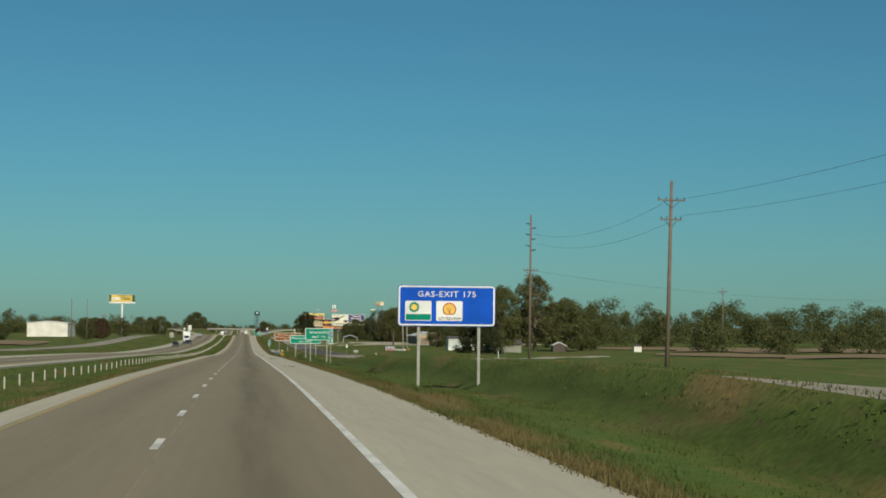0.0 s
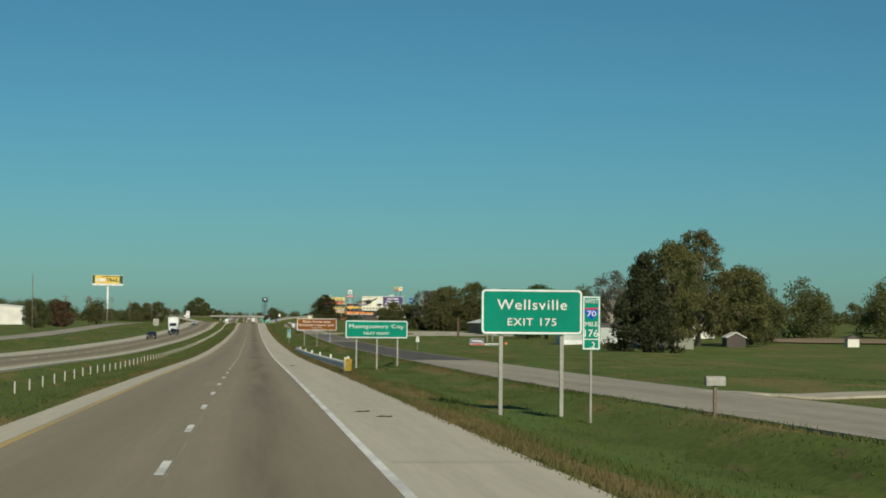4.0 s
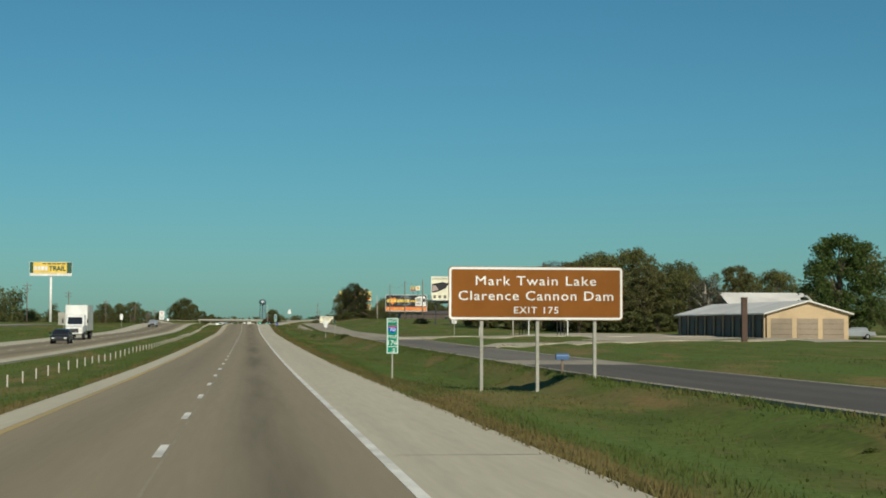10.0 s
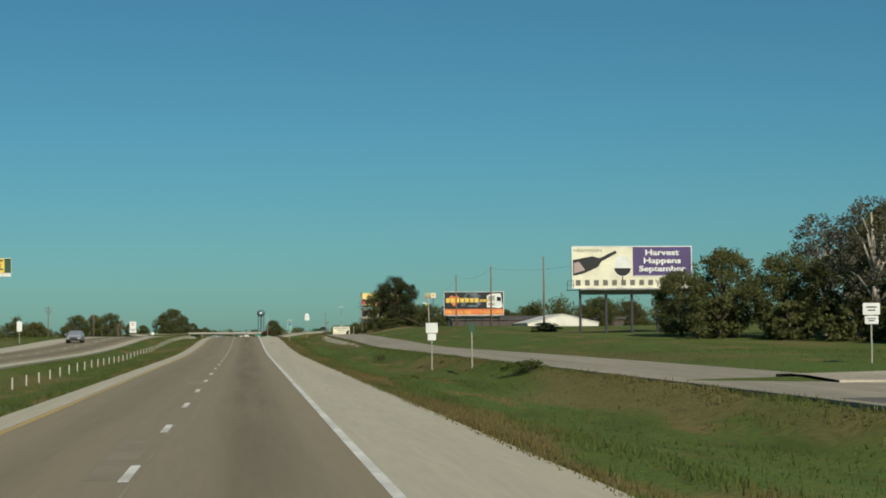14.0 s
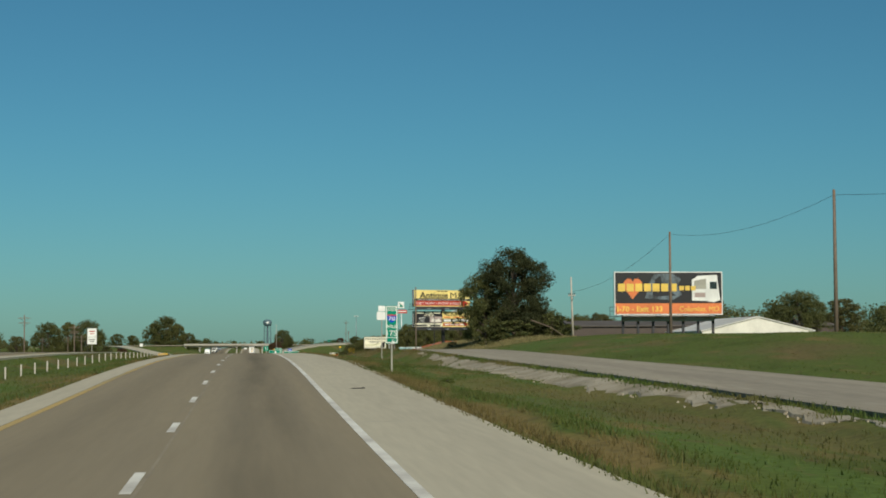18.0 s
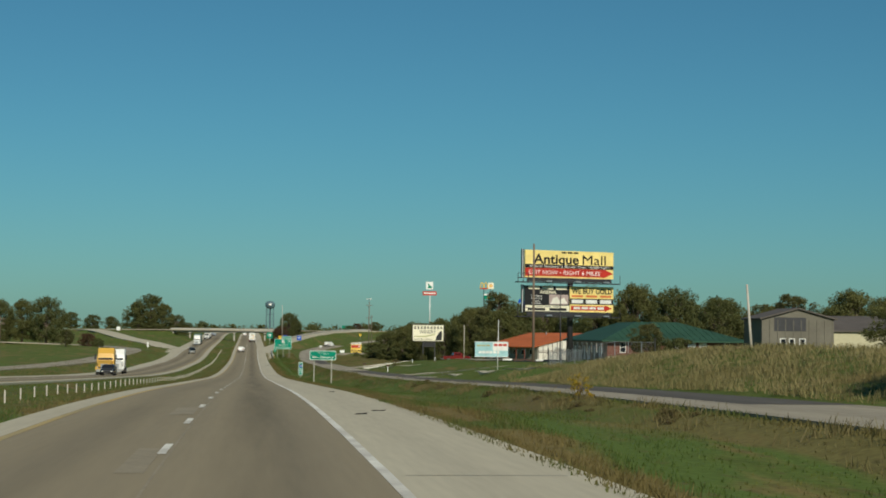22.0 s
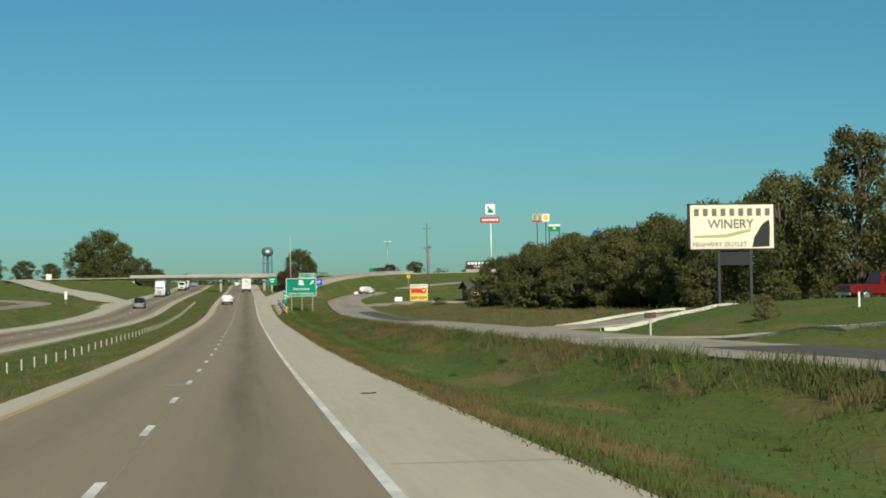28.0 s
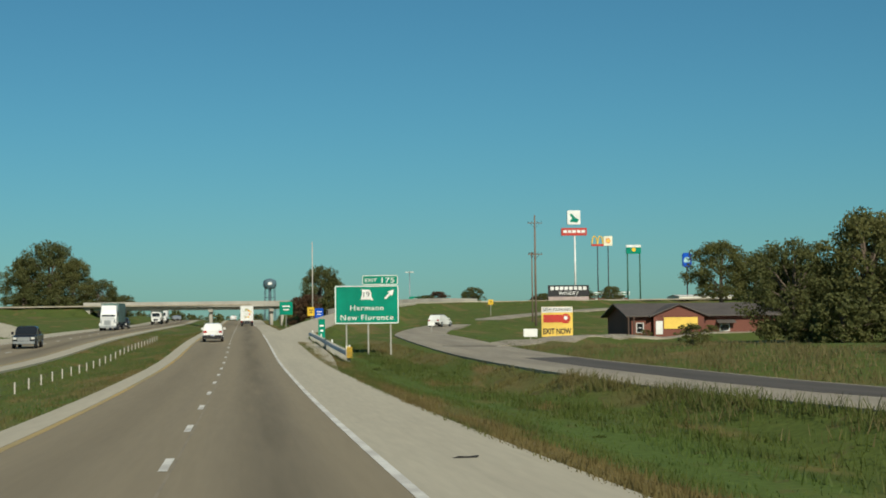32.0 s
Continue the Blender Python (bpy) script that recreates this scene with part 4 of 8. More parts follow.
# ---- kinds of things: trees ----
def leaf_cloud(rng, centres, radii, count, size, flat=0.75):
    """Small leaf cards strewn through clumps: vertex and face arrays."""
    centres, radii = np.asarray(centres), np.asarray(radii)
    pick = rng.choice(len(centres), count, p=radii**2 / (radii**2).sum())
    d = rng.normal(size=(count, 3))
    d /= np.linalg.norm(d, axis=1)[:, None]
    rad = radii[pick] * rng.uniform(0.1, 1.15, count) ** 0.6
    pos = centres[pick] + d * rad[:, None] * np.array([1, 1, flat])
    a = rng.normal(size=(count, 3))
    a /= np.linalg.norm(a, axis=1)[:, None]
    b = np.cross(a, d + 0.6 * rng.normal(size=(count, 3)))
    b /= np.linalg.norm(b, axis=1)[:, None] + 1e-9
    s = size * rng.uniform(0.6, 1.4, count)[:, None]
    v = np.stack([pos + a * s * 0.85, pos - a * s * 0.5 + b * s * 0.55, pos - a * s * 0.5 - b * s * 0.55], 1).reshape(-1, 3)
    return v


def cards(v, name, k=3):
    """A mesh of many separate faces of k corners each."""
    n = len(v) // k
    me = bpy.data.meshes.new(name)
    me.vertices.add(len(v))
    me.vertices.foreach_set("co", np.asarray(v, np.float32).ravel())
    me.loops.add(k * n)
    me.loops.foreach_set("vertex_index", np.arange(k * n, dtype=np.int32))
    me.polygons.add(n)
    me.polygons.foreach_set("loop_start", np.arange(0, k * n, k, dtype=np.int32))
    me.polygons.foreach_set("loop_total", np.full(n, k, np.int32))
    me.update()
    return me


def grow(seed, h, w, bare, kind="round", clumps=46, leaves=5200, leaf=0.42):
    """Trunk-and-limb mesh and crown points of a tree of height h, width w; bare: share of the height without leaves."""
    rng = np.random.default_rng(seed)
    wood = Mesh()
    centres, radii = [], []
    z0 = h * bare
    for i in range(2 * clumps):
        u = rng.uniform(0.0, 1.0)
        if kind == "cone":
            reach = (1 - u) ** 0.8 * 0.95 + 0.08
        elif kind == "tall":
            reach = np.sin(np.pi * (0.12 + 0.82 * u)) ** 0.7
        else:
            reach = np.sqrt(max(0.02, 1 - (2 * u - 0.85) ** 2 / 1.35))
        an = rng.uniform(0, 2 * np.pi)
        k = np.sqrt(rng.uniform(0.12, 1.0))
        r = w * 0.5 * reach * k
        lob = 1 + 0.22 * np.sin(3 * an + seed) + 0.12 * np.sin(5 * an + 2 * seed)
        centres.append((r * lob * np.cos(an), r * lob * np.sin(an), z0 + u * (h - z0) * 0.93))
        radii.append(w * rng.uniform(0.06, 0.13) * (0.8 if kind == "cone" else 1.0))
    tr = 0.018 * h + 0.02 * w
    wood.tube((0, 0, -0.4), (0, 0, h * 0.45), tr, tr * 0.6, 8)
    wood.tube((0, 0, h * 0.45), (0.03 * w, 0.02 * w, h * 0.86), tr * 0.6, tr * 0.15, 7)
    for c in centres[:18]:
        base = Vector((0, 0, max(z0 * 0.8, c[2] * 0.55)))
        wood.tube(base, base.lerp(Vector(c), 0.55) + Vector((0, 0, 0.04 * h)), tr * 0.32, tr * 0.2, 6)
        wood.tube(base.lerp(Vector(c), 0.55) + Vector((0, 0, 0.04 * h)), c, tr * 0.2, tr * 0.06, 5)
    return wood, leaf_cloud(rng, centres, radii, leaves, leaf, 0.8)


PROTO = {}


def tree_kind(key, name, label, category, mat, seed, h, w, bare, kind="round", clumps=46, leaves=5200, leaf=0.42, bark=None):
    """Remembers a kind of tree; the first one planted is built, the rest are copies."""
    PROTO[key] = dict(name=name, label=label, category=category, mat=mat, seed=seed, h=h, w=w, bare=bare, kind=kind, clumps=clumps, leaves=leaves, leaf=leaf, bark=bark or BARK, first=None)


def plant(key, x, y, h, w=None, turn=0.0, z=None, group=""):
    """A tree of the given height (and width) that stands on the ground at x, y."""
    p = PROTO[key]
    g = ground_z(x, y) - 0.1 if z is None else z
    sz = h / p["h"]
    sx = (w / p["w"]) if w else sz
    m = Matrix.LocRotScale((x, y, g), Euler((0, 0, radians(turn))), (sx, sx, sz))
    if p["first"] is None:
        wood, crown = grow(p["seed"], p["h"], p["w"], p["bare"], p["kind"], p["clumps"], p["leaves"], p["leaf"])
        s = thing(p["name"], p["label"], p["category"], group or "trees along the highway")
        part("trunk", wood, p["bark"], s, smooth=True)
        part("crown", cards(crown, "crown"), p["mat"], s)
        p["first"] = s
        s.matrix_basis = m
        return s
    c = p["first"].copy()
    scene.collection.objects.link(c)
    c.matrix_basis = m
    for o in p["first"].children:
        k = o.copy()
        scene.collection.objects.link(k)
        k.parent = c
    if group:
        tagged(c, group=group)
    return c


def woods(name, label, spots, seed, leaf, per, mat, kind="stuff", category="woods"):
    """A far or dense wood of many crowns in one mesh: spots of x, y, height, width."""
    rng = np.random.default_rng(seed)
    vs = []
    for x, y, h, w in spots:
        g = ground_z(x, y)
        n = 11
        u = rng.uniform(0.05, 1, n)
        an = rng.uniform(0, 2 * np.pi, n)
        r = 0.5 * w * np.sqrt(np.clip(1 - (1.9 * u - 0.8) ** 2 / 1.4, 0.03, 1)) * rng.uniform(0.2, 0.95, n)
        c = np.stack([x + r * np.cos(an), y + r * np.sin(an), g + u * h * 0.9], 1)
        vs.append(leaf_cloud(rng, c, w * rng.uniform(0.12, 0.24, n), per, leaf, 0.85))
    return tagged(part(name, cards(np.concatenate(vs), name), mat), label, category, kind=kind)


# ---- road signs along the highway ----
gas = road_sign("service_sign", "blue gas exit sign with two logo plates, on two pale posts", 6.95, 11.4, 78.3, 2.22, 4.07, SIGN_B,
                (("GAS-EXIT 175", 0.79, 0.26, 2.65),), (0.215, 0.835))
for x0, face in ((-1.9, SIGN_W), (-0.48, SIGN_W)):
    patch(gas, "logo_plate", x0, 2.46, x0 + 1.2, 3.36, face, -0.058, 0.06, "white logo plate")
part("flower_logo", Mesh().extrude([(-1.49 + (0.26 if i % 2 else 0.2) * math.cos(i * math.pi / 18), 3.07 + (0.26 if i % 2 else 0.2) * math.sin(i * math.pi / 18)) for i in range(36)], "y", -0.068, -0.055), SIGN_G, gas)
part("flower_heart", Mesh().disc(-1.49, 3.07, 0.14, -0.074, -0.055), YELLOW, gas)
patch(gas, "logo_band", -1.87, 2.49, -0.73, 2.76, SIGN_G, -0.066, 0.03)
part("shell_rim", Mesh().extrude([(0.12 + 0.31 * math.cos(radians(a)), 2.98 + 0.31 * math.sin(radians(a))) for a in range(-30, 211, 15)] + [(-0.06, 2.74), (0.30, 2.74)], "y", -0.068, -0.055), RED, gas)
part("shell_logo", Mesh().extrude([(0.12 + 0.26 * math.cos(radians(a)), 2.98 + 0.26 * math.sin(radians(a))) for a in range(-30, 211, 15)] + [(-0.03, 2.78), (0.27, 2.78)], "y", -0.074, -0.055), YELLOW, gas)
for a in range(40, 141, 20):
    part("shell_rib", Mesh().tube((0.12, -0.075, 2.78), (0.12 + 0.24 * math.cos(radians(a)), -0.075, 2.98 + 0.24 * math.sin(radians(a))), 0.008, n=4), RED, gas)
words("AUTO TRUCK PLAZA", BLACK, gas, 0.12, 2.57, 0.12, 1.05, -0.068)

road_sign("guide_sign", "green guide sign for Wellsville, exit 175, on two posts", 7.35, 10.69, 212.5, 0.72, 2.2, SIGN_G,
          (("Wellsville", 0.66, 0.33, 2.3), ("EXIT 175", 0.28, 0.24, 1.6)), (0.2, 0.8), group="green guide signs")
road_sign("guide_sign", "wide green guide sign for Montgomery City on three posts", 7.9, 13.25, 305.2, -0.5, 1.02, SIGN_G,
          (("Montgomery City", 0.68, 0.33, 4.7), ("NEXT RIGHT", 0.28, 0.23, 2.2)), (0.18, 0.51, 0.84), group="green guide signs")
road_sign("guide_sign", "brown recreation sign for a lake and a dam, exit 175", 7.7, 14.58, 459.6, -0.98, 1.1, SIGN_BR,
          (("Mark Twain Lake", 0.74, 0.36, 4.75), ("Clarence Cannon Dam", 0.46, 0.36, 6.1), ("EXIT 175", 0.19, 0.26, 1.75)), (0.19, 0.51, 0.84))
road_sign("city_limit_sign", "green city limit sign for New Florence on two posts", 6.83, 9.93, 1065.5, -2.2, -1.08, SIGN_G,
          (("CITY LIMIT", 0.7, 0.16, 1.35), ("New Florence", 0.32, 0.24, 2.4)), (0.18, 0.83), group="green guide signs")
exit_sign = road_sign("exit_sign", "large green exit sign for Hermann and New Florence, three posts", 7.22, 12.45, 1398.5, -4.15, -1.02, SIGN_G,
                      (("Hermann", 0.42, 0.42, 2.7), ("New Florence", 0.17, 0.42, 4.3)), (0.18, 0.52, 0.87), group="green guide signs")
panel(exit_sign, 2.95, -1.0, -0.18, SIGN_G, SIGN_W, x=1.1, name="exit_tab")
words("EXIT", SIGN_W, exit_sign, 0.35, -0.6, 0.3, 0.95, -0.062)
words("175", SIGN_W, exit_sign, 1.75, -0.6, 0.42, 1.05, -0.062)
part("route_marker", Mesh().extrude([(-0.5, -0.42), (0.36, -0.42), (0.34, -0.5), (0.5, -0.5), (0.44, -0.3), (0.36, -0.12), (0.38, 0.1), (0.22, 0.38), (-0.46, 0.4), (-0.36, 0.2), (-0.38, 0.0)], "y", -0.062, -0.05),
     SIGN_W, exit_sign, "white state outline").location = (0.0, 0, -1.75)
words("19", BLACK, exit_sign, -0.02, -1.73, 0.42, 0.5, -0.075)
part("arrow", Mesh().extrude([(-0.42, -0.3), (-0.3, -0.42), (0.1, -0.02), (0.22, -0.16), (0.36, 0.36), (-0.16, 0.22), (-0.02, 0.1)], "y", -0.062, -0.05), SIGN_W, exit_sign).location = (1.85, 0, -1.75)

mile_marker(10.3, 209, 1.95, "176", ".2")
mile_marker(6.6, 472.5, -0.85, "176", ".0")
mile_marker(5.95, 779.7, 1.07, "175", ".8", w=0.52, h=1.58)
mile_marker(6.4, 1085, -2.75, "175", ".6")

small_sign("regulation_sign", "white road sign with a smaller plate on one post", 11.65, 656.8, -0.5, ((0.74, 0.62, SIGN_W, None), (0.52, 0.42, SIGN_W, None)))
small_sign("marker_post", "narrow dark green marker plate on a post", 12.45, 643.8, -0.62, ((0.3, 0.5, DKGREEN, None),))
small_sign("route_sign", "paired white route plates and arrow plate on a post", 27.4, 623.5, -0.05, ((0.78, 0.52, SIGN_W, BLACK), (0.62, 0.36, SIGN_W, BLACK)))
small_sign("regulation_sign", "blank white plates on a post in the grass", 10.6, 847, 2.75, ((0.56, 0.44, SIGN_W, None), (0.82, 0.66, SIGN_W, None)))
small_sign("route_sign", "back of a grey plate on two posts by the opposing lanes", -27.3, 655, 0.55, ((1.6, 1.9, POSTGREY, None),))
small_sign("route_sign", "small white plate on a post by the opposing lanes", -26.4, 760, 0.9, ((0.6, 1.2, SIGN_W, None),))
small_sign("route_sign", "two small white plates on a post by the frontage road", 23.64, 405.1, -1.32, ((0.38, 0.3, SIGN_W, BLACK), (0.5, 0.42, SIGN_W, BLACK)), 0.06)
small_sign("marker_post", "white marker plate on a post at the ramp nose", -32.8, 1427, -2.6, ((0.5, 1.5, SIGN_W, None),), 0.1)
small_sign("business_sign", "white board with red emblem on a post by the outer road", -34.4, 1092, 4.1, ((2.0, 1.9, SIGN_W, RED), (2.0, 1.5, SIGN_W, BLACK)), 0.14, "business sign")
small_sign("route_sign", "back of a pale plate at the top of the ramp", -55.5, 1604, 2.7, ((1.6, 1.6, SIGN_W, None),), 0.1)
small_sign("advance_sign", "green sign with an arrow at the exit split", 7.6, 1577, 0.9, ((2.4, 2.4, SIGN_G, SIGN_W),), 0.12)
small_sign("advisory_sign", "yellow ramp speed sign on a post", 11.5, 1560, -0.4, ((1.2, 1.5, SIGN_Y, BLACK),), 0.1)
small_sign("service_sign", "blue service sign on a post beside the ramp", 14.2, 1590, -0.2, ((1.6, 1.9, SIGN_B, SIGN_W),), 0.1)
small_sign("service_sign", "blue service sign on the ramp bank", 18.5, 1535, -0.3, ((1.7, 1.6, SIGN_B, SIGN_W),), 0.1)
small_sign("mile_marker", "small green marker plate by the guardrail", 8.0, 1440, -3.4, ((0.7, 2.0, SIGN_G, SIGN_W),), 0.08)
small_sign("advisory_sign", "yellow diamond shaped plate on the frontage road", 44, 1566, 0.7, ((0.9, 0.9, SIGN_Y, BLACK),), 0.1)
ramp_sign = small_sign("guide_sign", "green street guide sign at the ramp top", 48.5, 1735, 4.75, ((6.2, 1.8, SIGN_G, SIGN_W),), 0.2)
for x, y in ((28.6, 607), (36.5, 242), (37.6, 256)):
    delineator(x, y, 1.2)
delineator(31.5, 1160, 0.7), delineator(29.5, 1180, 0.7)
delineator(25, 331, 0.55)


# ---- guardrails ----
def guardrail(label, y0, y1, x, hazard_first=True, turn_end=0.0):
    """W-beam rail on wooden posts, with white-tipped markers and a striped end plate."""
    s = thing("guardrail", label, "guardrail", "guardrails", pose(x, 0, 0))
    shape = [(0.0, 0.0), (0.085, 0.05), (0.085, 0.10), (0.02, 0.155), (0.085, 0.21), (0.085, 0.26), (0.0, 0.31)]
    n = int((y1 - y0) / 3.85)
    for i in range(n):
        ya, yb = y0 + i * 3.85, y0 + (i + 1) * 3.85 + 0.12
        m = Mesh()
        za, zb = float(zr(ya)) + 0.28, float(zr(yb)) + 0.28
        v = [(-c, ya, za + d) for c, d in shape] + [(-c, yb, zb + d) for c, d in shape] + [(-c + 0.012, ya, za + d) for c, d in shape] + [(-c + 0.012, yb, zb + d) for c, d in shape]
        k = len(shape)
        f = [(j, j + 1, k + j + 1, k + j) for j in range(k - 1)] + [(2 * k + j, 3 * k + j, 3 * k + j + 1, 2 * k + j + 1) for j in range(k - 1)]
        part("rail", m.add(v, f), STEEL, s)
        for yy in (ya, ya + 1.9):
            g = ground_z(x + 0.25, yy)
            part("post", Mesh().box(0.02, yy - 0.07, g - 0.3, 0.22, yy + 0.07, float(zr(yy)) + 0.66, 0.015), POSTGREY, s)
        if i % 5 == 0:
            p = part("marker", Mesh().box(0.06, yy - 0.05, float(zr(yy)) + 0.66, 0.18, yy + 0.03, float(zr(yy)) + 0.9, 0.02), SIGN_W, s)
    z = float(zr(y0))
    part("end_shoe", Mesh().box(-0.12, y0 - 0.35, z + 0.3, 0.1, y0 + 0.1, z + 0.68, 0.05), STEEL, s)
    h = part("hazard_plate", Mesh().extrude(rounded(-0.02, z + 0.16, 0.34, z + 0.86, 0.03), "y", y0 - 0.42, y0 - 0.4), SIGN_Y, s, "yellow plate with black slanted stripes")
    for i in range(6):
        a = z - 0.06 + 0.15 * i
        ring = [(0.0, max(a, z + 0.18)), (0.32, min(max(a + 0.26, z + 0.18), z + 0.84)), (0.32, min(a + 0.34, z + 0.84)), (0.0, min(max(a + 0.08, z + 0.18), z + 0.84))]
        part("stripe", Mesh().extrude(ring, "y", y0 - 0.432, y0 - 0.421), BLACK, h)
    part("end_marker", Mesh().box(0.1, y0 - 0.35, z + 0.8, 0.22, y0 - 0.27, z + 0.98, 0.02), SIGN_W, s)
    return s


guardrail("steel guardrail on grey wooden posts with striped end plate", 257.3, 373, 5.35)
guardrail("short steel guardrail with striped end plate before the exit", 1372, 1440, 6.6)

# ---- cable barrier in the median ----
barrier = thing("cable_barrier", "cable barrier of thin white posts in the grassy median", "cable barrier")
post_mesh = Mesh().box(-0.035, -0.03, -0.3, 0.035, 0.03, 0.52, 0.012).data("post")
post_mesh.materials.append(PALEPOLE)
BARRIER_X, STEP = -9.9, 4.9
for i in range(290):
    y = 40 + STEP * i
    ob = part("post", post_mesh, None, barrier)
    ob.location = (BARRIER_X, y, ground_z(BARRIER_X, y))
ys = np.arange(0, 1760, 8.0)
for h in (0.3, 0.39, 0.48):
    m = Mesh()
    zs = land(np.full(len(ys), BARRIER_X), ys) + h
    for a, b, za, zb in zip(ys, ys[1:], zs, zs[1:]):
        m.tube((BARRIER_X - 0.06, a, za), (BARRIER_X - 0.06, b, zb), 0.007, n=4)
    part("cable", m, WIRE, barrier)

# ---- utility poles and lines ----
utility_pole(38.65, 156.2, 17.2, ((1.8, 2.6), (3.6, 2.0)), WOODPOLE, 1.3, 0.22, "tall weathered transmission pole with two crossarms")
utility_pole(38.4, 232.5, 19.6, ((7.6, 2.0), (8.3, 1.6)), WOODPOLE, 0.3, 0.2, "tall transmission pole with stacked insulators", stacked=True)
utility_pole(117.9, 420, 16.5, ((1.0, 2.4),), WOODPOLE, 0, 0.16)
utility_pole(43.1, 474, 8.7, ((0.3, 2.5), (1.5, 2.0)), PALEPOLE, -1, 0.17, "pale utility pole with two crossarms beside the frontage road")
utility_pole(44.6, 478, 8.2, (), PALEPOLE, -1, 0.15, "plain pale utility pole", False)
utility_pole(62.5, 552, 7.0, ((0.25, 1.6),), PALEPOLE, 0, 0.14, "pale yard pole with a short arm")
utility_pole(37.1, 763.2, 9.4, (), WOODPOLE, 0, 0.15, "plain wooden utility pole by the billboard", False)
utility_pole(38.1, 861.9, 9.4, (), WOODPOLE, 0, 0.15, "wooden utility pole in front of the billboard", False)
utility_pole(38.1, 817, 9.6, (), WOODPOLE, 0, 0.15, "wooden utility pole beside the frontage road", False)
utility_pole(38.4, 911.8, 7.2, ((2.2, 0.8),), PALEPOLE, -1.5, 0.14, "leaning wooden utility pole by the big tree")
utility_pole(35.6, 1081, 15.0, (), WOODPOLE, 0, 0.19, "tall wooden pole in front of the stacked billboard")
utility_pole(40.4, 1088.5, 9.4, (), STEEL_DARK, 0, 0.1, "thin dark pole by the stacked billboard", False)
utility_pole(94.8, 1184, 7.0, ((0.3, 2.2), (1.3, 1.8)), PALEPOLE, 0, 0.15, "pale pole with two crossarms behind the restaurant")
utility_pole(35.7, 985, 4.9, (), PALEPOLE, -4, 0.12, "leaning pale wooden pole on the grassy bank", False)
utility_pole(28.05, 1060, 5.7, (), SIGN_W, 1, 0.05, "thin white pole beside the frontage road", False)
utility_pole(39.2, 1182, 6.5, (), PALEPOLE, 0, 0.1, "pale lamp pole beside the drive", False)
utility_pole(44.4, 1520, 17.0, ((1.2, 2.2), (6.0, 2.2)), WOODPOLE, 0, 0.2, "tall wooden utility pole with two crossarms near the parking")
utility_pole(46.4, 1535, 11.5, ((0.4, 0.8),), WOODPOLE, 0, 0.15, "wooden pole with a transformer arm")
utility_pole(12.8, 1585, 15.5, (), PALEPOLE, 0, 0.13, "slender pale mast beside the exit ramp", False)
for y, x, h in ((490, -48, 12.5), (560, -50, 13.0), (640, -51, 9.0), (720, -52, 9.5), (810, -52, 9.5), (905, -52, 9.5), (975, -47, 9.0), (1030, -41, 9.0), (1075, -36.5, 8.8), (1120, -41, 8.5), (1190, -46, 8.5),
                (1290, -60, 9), (1390, -80, 9)):
    utility_pole(x, y, h, ((0.6, 2.2), (1.5, 2.0)) if h < 10 else (), WOODPOLE, 0, 0.14, "wooden utility pole beyond the opposing lanes" if h < 10 else "plain wooden mast beyond the opposing lanes", False)
wire([(38.9, 20, 15), (38.65, 156.2, 14.2), (38.4, 232.5, 15.4)], 1.6)
wire([(41, 20, 13.8), (40.2, 156.2, 12.9), (39.4, 232.5, 14.0)], 1.6)
wire([(38.4, 232.5, 10.4), (120, 300, 8.5), (240, 420, 10)], 1.5)
wire([(38.1, 861.9, 9.6), (38.4, 911.8, 6.0)], 1.0)
wire([(38.1, 861.9, 9.6), (38.1, 817, 9.2), (48, 770, 9.0)], 1.0)
wire([(-41, 1120, 3.6), (-46, 1190, 2.9), (-60, 1290, 3), (-80, 1390, 4)], 0.8, 0.03)
for x, y, h in ((90.5, 2204, 28.2),):
    mast = thing("high_mast_light", "tall mast with a ring of floodlights at the interchange", "street lamp", m=pose(x, y, ground_z(x, y)))
    part("mast", Mesh().tube((0, 0, -0.5), (0, 0, h), 0.4, 0.18, 10), STEEL, mast, smooth=True)
    for k in range(6):
        a = k * math.pi / 3
        part("floodlight", Mesh().box(1.8 * math.cos(a) - 0.5, 1.8 * math.sin(a) - 0.4, h - 0.7, 1.8 * math.cos(a) + 0.5, 1.8 * math.sin(a) + 0.4, h - 0.2, 0.1), LENS, mast)
        part("arm", Mesh().tube((0, 0, h - 0.3), (1.8 * math.cos(a), 1.8 * math.sin(a), h - 0.3), 0.08, n=6), STEEL, mast)


# ---- billboards ----
wine = billboard("billboard", "wide cream winery billboard with bottle print and purple panel", 36.93, 50.62, 743, 4.0, 8.6, 5)
w2 = 13.69 / 2
words("HERMANN", DULLGREY, wine, -5.1, 8.22, 0.38, 3.2, -0.02)
bars(wine, -6.5, 2.4, 4.25, 0.62, DULLGREY, 9, gap=0.9, name="faded_letter_bar")
words("WINERY", DULLGREY, wine, 4.6, 4.55, 0.72, 3.9, -0.02)
part("bottle_print", Mesh().extrude([(-6.8, 5.35), (-6.8, 7.15), (-4.6, 7.55), (-3.7, 7.35), (-1.9, 8.2), (-1.75, 7.9), (-3.55, 6.95), (-3.9, 6.35), (-5.6, 5.6)], "y", -0.02, 0.0), BLACK, wine, "dark bottle print")
part("bottle_label", Mesh().extrude([(-6.7, 5.6), (-6.7, 6.8), (-6.1, 6.95), (-5.4, 6.0)], "y", -0.03, 0.0), PINKGREY, wine)
